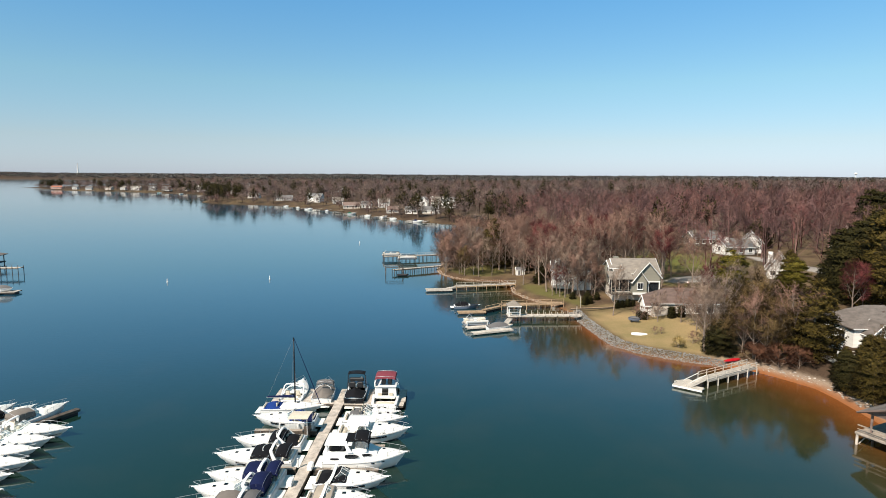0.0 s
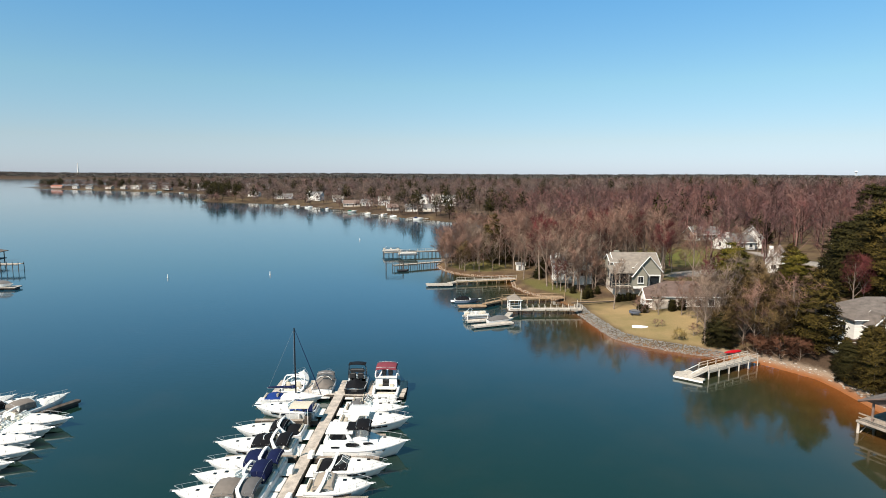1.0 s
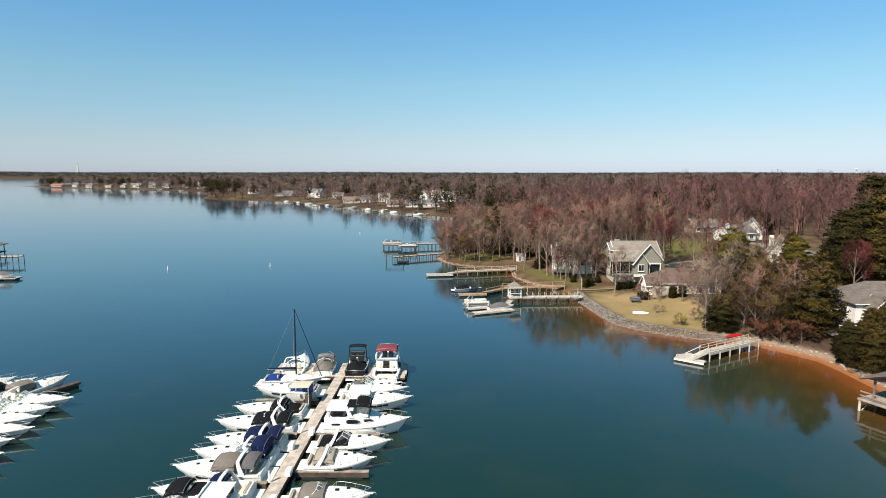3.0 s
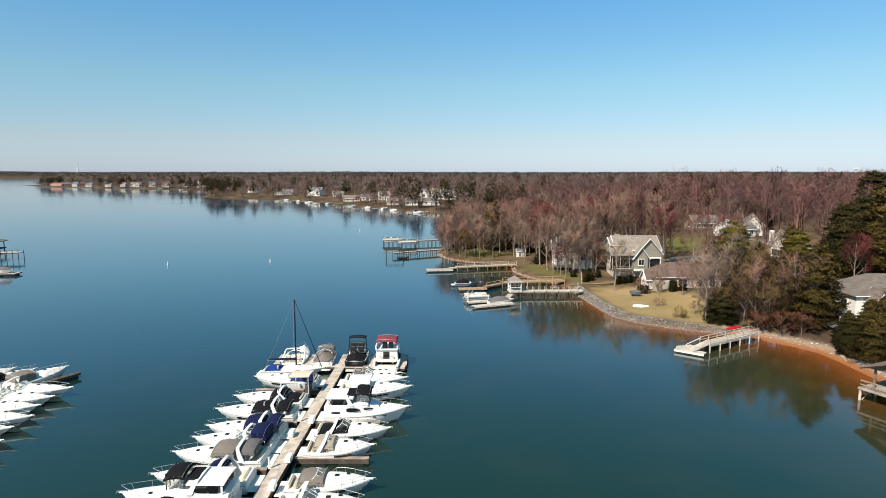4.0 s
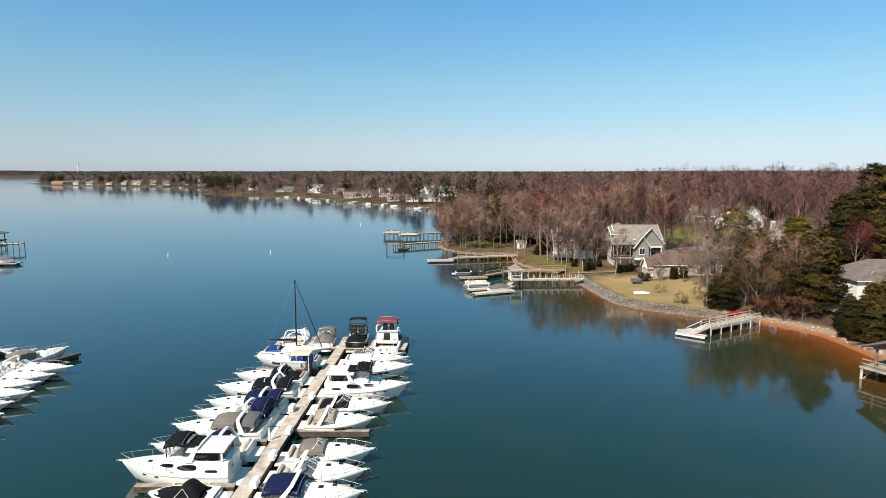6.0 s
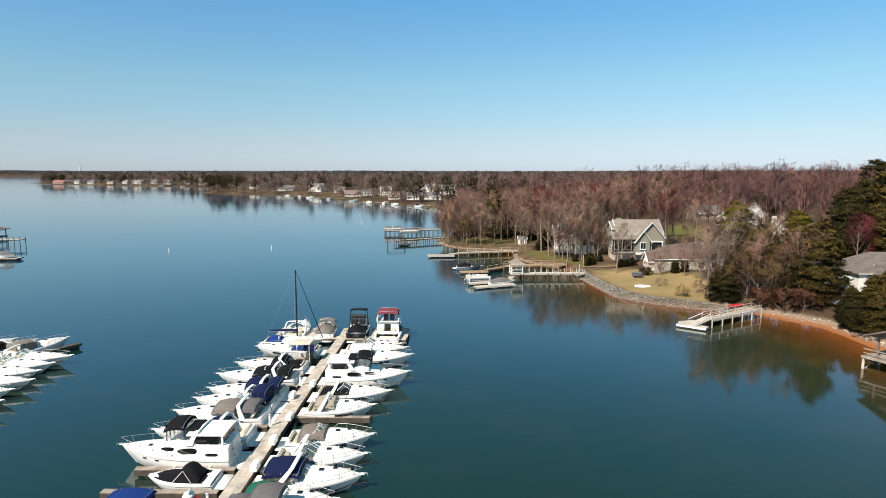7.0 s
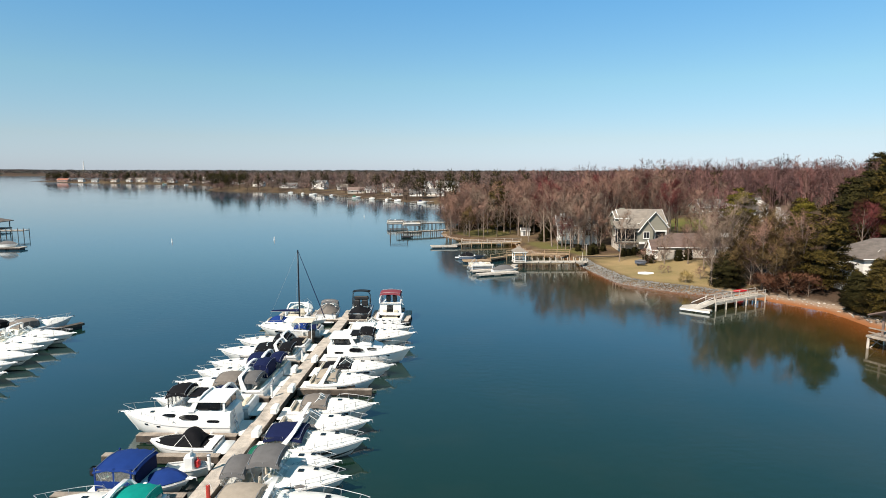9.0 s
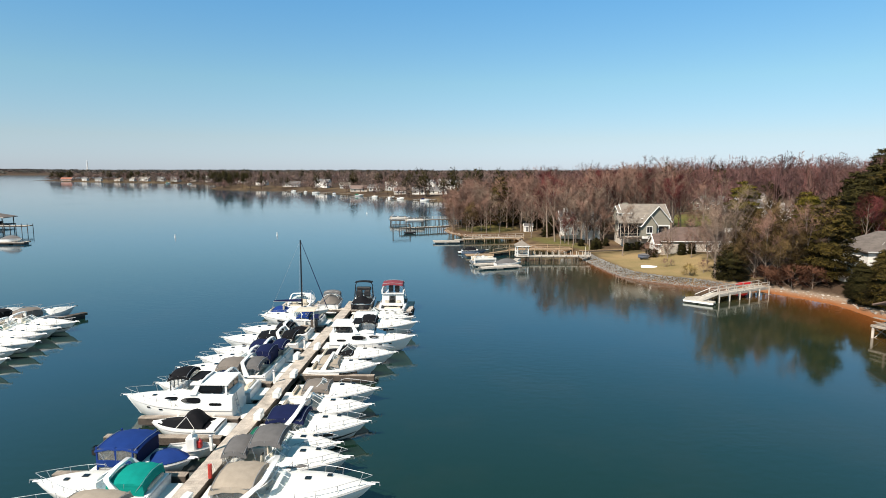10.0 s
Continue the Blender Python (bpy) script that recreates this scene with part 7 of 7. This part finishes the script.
def lift(label, x, y, turn, boat_label, wide=2.6, L=5.0, white=True, up=0.55):
    """Boat lift: four posts and two beams with a small boat on it."""
    m = WHITE_PAINT if white else TIMBER_D
    top = 1.45 if white else 2.4
    ob = thing("boat_lift", label, "boat lift", "boat lifts", pose(x, y, 0, 0, 0, turn))
    for a in (0.4, L - 0.6):
        for s in (1, -1):
            part("lift_post", Geo().tube([(a, s * wide / 2, -2.5), (a, s * wide / 2, top)], 0.09, 6), m, ob)
        part("cross_beam", Geo().box((a, 0, up - 0.15), (0.16, wide, 0.16), 0.02), m, ob)
    for s in (1, -1):
        part("top_beam", Geo().box((L / 2 - 0.1, s * wide / 2, top - 0.05), (L - 0.6, 0.12, 0.14), 0.02), m, ob)
    if boat_label:
        b = thing("pontoon_boat", boat_label, "boat", "small boats", pose(x, y, up, 0, 0, turn))
        for s in (0.75, -0.75):
            part("pontoon", Geo().tube([(0, s, 0.12), (0.3, s, 0.05), (L - 0.6, s, 0.05), (L, s, 0.2)], 0.26, 8), STEEL, b)
        part("deck", Geo().box((L / 2, 0, 0.36), (L - 0.3, 2.1, 0.10), 0.02), GREY_TIMBER, b)
        for s in (1, -1):
            part("fence_panel", Geo().box((L / 2, s * 1.0, 0.62), (L - 0.6, 0.05, 0.40), 0.02), WHITE_PAINT, b)
        for a in (0.7, L - 1.1):
            part("bench_seat", Geo().box((a, 0.4, 0.72), (0.8, 1.0, 0.55), 0.08), CREAM, b)
        part("helm_console", Geo().box((L * 0.45, -0.5, 0.85), (0.5, 0.6, 0.85), 0.06), WHITE_PAINT, b)
        part("folded_bimini", Geo().tube([(0.6, 0.95, 0.9), (1.4, 0.9, 1.75), (1.4, -0.9, 1.75), (0.6, -0.95, 0.9)], 0.05, 5), STEEL, b)
    return ob


lift("white boat lift beside the floating dock", 3.8, 111.4, 12, "white pontoon boat resting on its lift", 2.5, 5.0)
plank_dock("floating_dock", "pale slip edge beside the white boat lift", 3.6, 113.4, 8.8, 114.4, 0.7, 0.5, material=GREY_TIMBER, group="floating docks", beam_side=WHITE_PAINT)
skiff2 = thing("covered_skiff", "small white skiff under a grey boat cover", "boat", "small boats", pose(8.2, 108.9, 0, 0, 0, 16))
sk2 = Lines(5.2, 2.0, 0.95, 0.75, 0.25, 2.4)
hull_parts(skiff2, sk2)
cover_part(skiff2, sk2, "grey", 0.0, 0.80, 0.75)
part("foredeck", Geo().sheet([[(5.2 * u, sk2.half(u) * k, sk2.sheer(u) + 0.02) for k in (1, 0, -1)] for u in (0.78, 0.9, 0.99)], 0.04), CREAM, skiff2)

# timber pier with tan rails
mp_ = plank_dock("pier", "tan timber pier with one rail from the bank", 26.4, 129.0, 12.4, 126.6, 1.4, 1.15, material=WARM_TIMBER, pile_gap=2.6, pile_top=1.1, group="piers", beam_side=WARM_TIMBER)
rail_run(mp_, math.hypot(14, 2.4), 1.4, 1.15, 2.4, 0.95, WARM_TIMBER, both=False)
mg = plank_dock("gangway", "tan gangway down to the floating dock", 12.4, 126.6, 8.4, 122.8, 1.1, 0.85, material=WARM_TIMBER, group="gangways", beam_side=WARM_TIMBER)
rail_run(mg, math.hypot(4, 3.8), 1.1, 0.85, 2.0, 0.8, WARM_TIMBER, both=False)
plank_dock("floating_dock", "tan timber floating dock with bench rail", 2.9, 121.9, 8.8, 122.6, 1.6, 0.6, material=WARM_TIMBER, group="floating docks", beam_side=WARM_TIMBER)
pb = thing("bass_boat", "dark blue fishing boat with black seats at the dock", "boat", "small boats", pose(2.2, 127.6, 0, 0, 0, 4))
pbl = Lines(5.6, 2.1, 0.8, 0.65, 0.25, 2.8)
hull_parts(pb, pbl, mat("slate_blue_hull_gelcoat", (0.16, 0.20, 0.27), 0.3))
deck_parts(pb, pbl, 0.05, 0.6, material=RUBBER, hatches=0)
cockpit_parts(pb, pbl, 0.6, 0.4, RUBBER)
cover_part(pb, pbl, "black", 0.05, 0.62, 0.8)
# long pier of the point
lp = plank_dock("pier", "long pale pier with bench-backs along the point", 18.6, 153.0, 3.0, 148.8, 1.5, 0.95, material=GREY_TIMBER, pile_gap=2.4, pile_top=1.1, group="piers", beam_side=WARM_TIMBER)
rail_run(lp, math.hypot(15.6, 4.2), 1.5, 0.95, 2.2, 0.95, GREY_TIMBER, both=False)
plank_dock("gangway", "pale gangway at the end of the long pier", 3.0, 148.8, 1.0, 147.4, 1.1, 0.8, material=GREY_TIMBER, group="gangways", beam_side=GREY_TIMBER)
plank_dock("floating_dock", "pale floating dock off the wooded point", -4.6, 146.2, 2.0, 146.9, 2.6, 0.6, material=GREY_TIMBER, group="floating docks", beam_side=GREY_TIMBER)
# far piers with boat lifts beyond the point
fp = plank_dock("pier", "long white-posted pier beyond the point", 1.5, 206.0, -20.5, 199.5, 1.6, 1.5, material=GREY_TIMBER, pile_gap=1.5, pile_top=1.5, group="piers", beam_side=TIMBER_D)
rail_run(fp, math.hypot(22, 6.5), 1.6, 1.5, 2.6, 0.9, GREY_TIMBER, both=False)
lift("dark boat lift at the far pier", -21.5, 203.0, 10, "white pontoon boat high on its lift", 3.0, 6.5, False, 1.3)
lift("dark boat lift beside the far pier", -15.5, 196.0, 10, "white runabout pontoon boat on its lift", 3.0, 6.5, False, 1.2)
fp2 = plank_dock("pier", "dark timber pier on tall piles", -0.8, 181.0, -15.0, 172.5, 1.4, 1.3, material=GREY_TIMBER, pile_gap=1.5, pile_top=1.5, group="piers", beam_side=TIMBER_D)
lift("empty dark boat lift on tall posts", -17.5, 171.0, 8, "", 3.0, 6.0, False, 0.9)
jet = thing("black_dinghy", "small black inflatable boat beside the far pier", "boat", "small boats", pose(-13.5, 168.5, 0, 0, 0, 15))
part("tube_hull", Geo().tube([(0, 0.6, 0.3), (2.4, 0.6, 0.3), (3.1, 0, 0.42), (2.4, -0.6, 0.3), (0, -0.6, 0.3)], 0.25, 7), RUBBER, jet, smooth=True)
part("floor", Geo().box((1.3, 0, 0.2), (2.5, 1.0, 0.1), 0.02), RUBBER, jet)
# boathouse by the beach
bh = thing("boathouse", "brown timber boat dock with a dark gabled roof on posts", "boathouse", "boathouses", pose(49.5, 60.4, 0, 0, 0, 25))
part("floor", Geo().box((0, 0, 1.35), (6.4, 6.6, 0.25), 0.03), BROWN_TIMBER, bh)
for a in (-3.0, 0, 3.0):
    for b in (-3.1, 3.1):
        part("piling", Geo().tube([(a, b, -2.5), (a, b, 1.3)], 0.14, 7), TIMBER, bh)
for a in (-2.2, 2.2):
    for b in (-2.2, 2.2):
        part("roof_post", Geo().box((a, b, 2.6), (0.2, 0.2, 2.4), 0.02), SHINGLE_B, bh)
gable(bh, -2.6, 2.6, -2.8, 2.8, 3.7, 3.85, 5.0, "x", SHINGLE_D, SHINGLE_N, 0.5, "roof_frame", SHINGLE_D)
for a, b, sx, sy in ((0, -3.1, 6.2, 0.1), (-3.1, 0, 0.1, 6.2), (3.1, 0, 0.1, 6.2)):
    part("rail", Geo().box((a, b, 2.3), (sx, sy, 0.12)).box((a, b, 1.85), (sx, sy, 0.08)), BROWN_TIMBER, bh)
for a in (-3.1, -1.5, 0, 1.5, 3.1):
    part("rail_post", Geo().box((a, -3.1, 1.85), (0.12, 0.12, 1.0)), BROWN_TIMBER, bh)
for s in (1, -1):
    part("brace", Geo().tube([(-3.0, s * 3.1, -0.2), (0, s * 3.1, 1.2)], 0.07, 4).tube([(0, s * 3.1, -0.2), (-3.0, s * 3.1, 1.2)], 0.07, 4), TIMBER, bh)
bw = plank_dock("pier", "tan walkway from the bank to the boathouse", 59.0, 65.0, 51.9, 61.6, 1.4, 1.45, material=WARM_TIMBER, pile_gap=2.5, pile_top=1.4, group="piers", beam_side=WARM_TIMBER)
# docks at the western edge
wb = thing("boathouse", "dark open boathouse with a grey hipped roof", "boathouse", "boathouses", pose(-145.2, 183.0, 0, 0, 0, 8))
for a in (-5, 0, 5):
    for b in (-3, 3):
        part("roof_post", Geo().tube([(a, b, -2.5), (a, b, 3.4)], 0.14, 6), TIMBER_D, wb)
hip(wb, -5.4, 5.4, -3.4, 3.4, 3.3, 4.6, SHINGLE_N, 0.5)
part("floor", Geo().box((0, 0, 0.9), (11.0, 6.6, 0.3), 0.03), TIMBER_D, wb)
part("stored_boat", Geo().loft([[(x, y * w, 1.4 + z * h) for y, z in ((-1, 0.5), (-0.7, 0), (0, -0.25), (0.7, 0), (1, 0.5))] for x, w, h in ((-3.4, 0.9, 1), (0, 1, 1), (2.2, 0.8, 1.1), (3.6, 0.05, 1.4))]), BLACK_GEL, wb)
wp = plank_dock("pier", "dark timber pier on tall piles by the boathouse", -152.0, 163.0, -120.9, 166.5, 2.6, 2.2, material=GREY_TIMBER, pile_gap=1.5, pile_top=2.6, group="piers", beam_side=TIMBER_D)
plank_dock("floating_dock", "low dark floating dock with covered boats", -128.0, 138.0, -103.2, 140.6, 3.0, 0.6, material=GREY_TIMBER, group="floating docks", beam_side=TIMBER_D)
for x, col in ((-108.9, "grey"), (-114.6, "taupe")):
    cb = thing("covered_boat", f"small boat under a {col} cover on the floating dock", "boat", "small boats", pose(x, 139.9, 0.62, 0, 0, 5))
    l = Lines(4.6, 2.0, 0.9, 0.75, 0.1, 2.4)
    hull_parts(cb, l)
    cover_part(cb, l, col, 0.0, 0.95, 0.75, 1.0)

# things on the lawn
row = thing("rowboat", "upturned white rowboat on the tan lawn", "rowboat", m=pose(34.8, 102.8, gz(34.8, 102.8), 0, 0, -12) @ Matrix.Scale(0.85, 4))
part("hull", Geo().loft([[(x, y * w, z * h) for y, z in ((-0.62, 0), (-0.5, 0.28), (-0.2, 0.42), (0.2, 0.42), (0.5, 0.28), (0.62, 0))] for x, w, h in ((-1.5, 0.75, 0.8), (-0.6, 1, 1), (0.5, 0.95, 1), (1.3, 0.5, 0.9), (1.7, 0.06, 0.7))]), GEL, row, smooth=True)
part("keel", Geo().tube([(-1.4, 0, 0.36), (0, 0, 0.44), (1.6, 0, 0.32)], 0.03, 4), WHITE_PAINT, row)
ski = thing("covered_trailer_boat", "small boat on the lawn under a blue-grey cover", "boat", "small boats", pose(36.0, 111.9, gz(36.0, 111.9) + 0.35, 0, 0, -55) @ Matrix.Scale(0.8, 4))
l = Lines(2.9, 1.25, 0.85, 0.7, 0.2, 2.6)
hull_parts(ski, l, mat("slate_blue_gelcoat", (0.12, 0.14, 0.19), 0.35))
part("cover", Geo().sheet([[(2.9 * u, l.half(u) * k, l.sheer(u) + 0.05 + 0.35 * math.sin(math.pi * min(0.95, u + 0.05)) * (1 - k * k)) for k in (1, 0.6, 0.2, -0.2, -0.6, -1)] for u in (0.02, 0.25, 0.5, 0.75, 0.95)], 0.03), CLOTH["grey"], ski, smooth=True)
part("wheel", Geo().tube([(1.0, -0.75, -0.1), (1.0, -0.6, -0.1)], 0.25, 10), RUBBER, ski)
part("wheel", Geo().tube([(1.0, 0.6, -0.1), (1.0, 0.75, -0.1)], 0.25, 10), RUBBER, ski)
fence = plank_dock("retaining_wall", "low timber retaining wall across the garden", 26.5, 121.0, 40.0, 123.5, 0.3, gz(34, 122) + 0.5, material=WARM_TIMBER, group="garden walls", beam_side=TIMBER_D)
for x, y in ((27.0, 117.6), (29.2, 124.0)):
    pole = thing("lamp_post", "slim pale lamp post by the pier", "lamp post", "lamp posts", pose(x, y, gz(x, y)))
    part("pole", Geo().tube([(0, 0, -0.1), (0, 0, 2.9)], 0.06, 6), GREY_TIMBER, pole)
    part("lantern", Geo().box((0, 0, 3.0), (0.18, 0.18, 0.26), 0.04), TIMBER_D, pole)

# ---- open water and far shores ----
for x, y in ((-74.5, 156.6), (-48.6, 162.4), (-36.0, 250.0)):
    b = thing("channel_marker", "slim white channel marker buoy on the lake", "buoy", "channel markers", pose(x, y, 0))
    part("float", Geo().tube([(0, 0, -0.5), (0, 0, 0.2)], 0.20, 8), WHITE_PAINT, b)
    part("spar", Geo().tube([(0, 0, 0.15), (0, 0, 0.95)], 0.13, 8, 0.10), WHITE_PAINT, b)

CLAY_TILE = mat("clay_roof_tiles", (0.36, 0.14, 0.09), 0.9, vary=0.15, scale=0.7, bump=0.5, bump_scale=5)
STUCCO = mat("pink_stucco", (0.55, 0.36, 0.30), 0.9, vary=0.08, scale=0.8)
r = random.Random(11)
for x, y, w, dp, tall, turn, look_of, wing in FAR_HOMES:
    roof, wall, words = ((SHINGLE_G, WHITE_SIDING, "white lakefront house with grey roof"), (SHINGLE_B, CREAM_BRICK, "cream lakefront house with brown roof"), (SHINGLE, WHITE_SIDING, "white lakefront house with taupe roof"), (CLAY_TILE, STUCCO, "pink stucco lakefront house with clay tile roof"))[look_of]
    h = cottage(words + (" and front gable" if wing else ""), x, y, w, dp, tall, turn, roof, wall=wall, chimney=tall > 5, ridge=2.4, windows=2)
    if wing:
        gable(h, w * 0.12, w * 0.12 + 5.0, -dp / 2 - 2.6, 0.5, 0, tall - 0.4, tall + 2.0, "y", wall, roof, 0.35, "front_gable")
        window(h, w * 0.12 + 2.5, -dp / 2 - 2.64, tall * 0.55, 1.6, 1.6)
        part("terrace", Geo().box((-w * 0.2, -dp / 2 - 1.8, 0.5), (w * 0.5, 3.4, 1.0), 0.05), GREY_TIMBER, h)
for x, y, a, L in ((-112, 498, -118, 14), (-100, 486, -110, 16), (-90, 475, -125, 12), (-78, 460, -132, 12), (-66, 440, -120, 14), (-52, 418, -128, 10), (-42, 403, -120, 12), (-34, 392, -128, 9), (-18, 373, -115, 12), (-10, 364, -110, 8), (-140, 532, -120, 10), (-126, 514, -112, 12), (-368, 843, -110, 18), (-470, 905, -120, 18), (-420, 878, -120, 16), (-560, 952, -115, 16)):
    co, si = math.cos(radians(a)), math.sin(radians(a))
    plank_dock("pier", "small pale pier on the far shore", x, y, x + L * co, y + L * si, 1.7, 1.0, material=GREY_TIMBER, pile_gap=5, pile_top=1.3, group="far piers", plank_gap=0.8)
    if r.random() < 0.45:
        continue
    fb = thing("moored_boat", "small white boat moored at a far pier", "boat", "far boats", pose(x + L * co * r.uniform(0.3, 1.0) + 2, y + L * si * r.uniform(0.5, 1.0), 0, 0, 0, r.uniform(-80, 80)))
    l = Lines(6.5, 2.4, 1.2, 1.0)
    hull_parts(fb, l)
    deck_parts(fb, l, 0.3, 0.4, hatches=0)
    cover_part(fb, l, ("tan", "grey", "navy", "green")[r.randrange(4)], 0.05, 0.45, 0.9)
mast = thing("radio_mast", "tall white radio mast on the horizon", "mast", m=pose(-2770, 4500, 20))
part("tower", Geo().tube([(0, 0, 0), (0, 0, 60)], 6.0, 8, 4.0), WHITE_PAINT, mast)
part("antenna", Geo().tube([(0, 0, 60), (0, 0, 80)], 3.5, 8, 2.0), WHITE_PAINT, mast)
wtow = thing("water_tower", "white water tower on the wooded horizon", "water tower", m=pose(3000, 4350, 20))
part("tank", Geo().ball((0, 0, 36), (11, 11, 7), 12, 6), WHITE_PAINT, wtow, smooth=True)
part("shaft", Geo().tube([(0, 0, 0), (0, 0, 32)], 3, 8), WHITE_PAINT, wtow)
for x, y, w in ((1930, 3700, 70), (2080, 3650, 110), (2200, 3600, 60), (1400, 3300, 60)):
    bl = thing("distant_building", "pale flat-roofed building far off among woods", "building", "distant buildings", pose(x, y, 6))
    part("block", Geo().box((0, 0, 7), (w, 30, 14), 0.3), WHITE_SIDING, bl)
    part("parapet", Geo().box((0, 0, 14.4), (w + 2, 32, 0.8), 0.1), CREAM, bl)
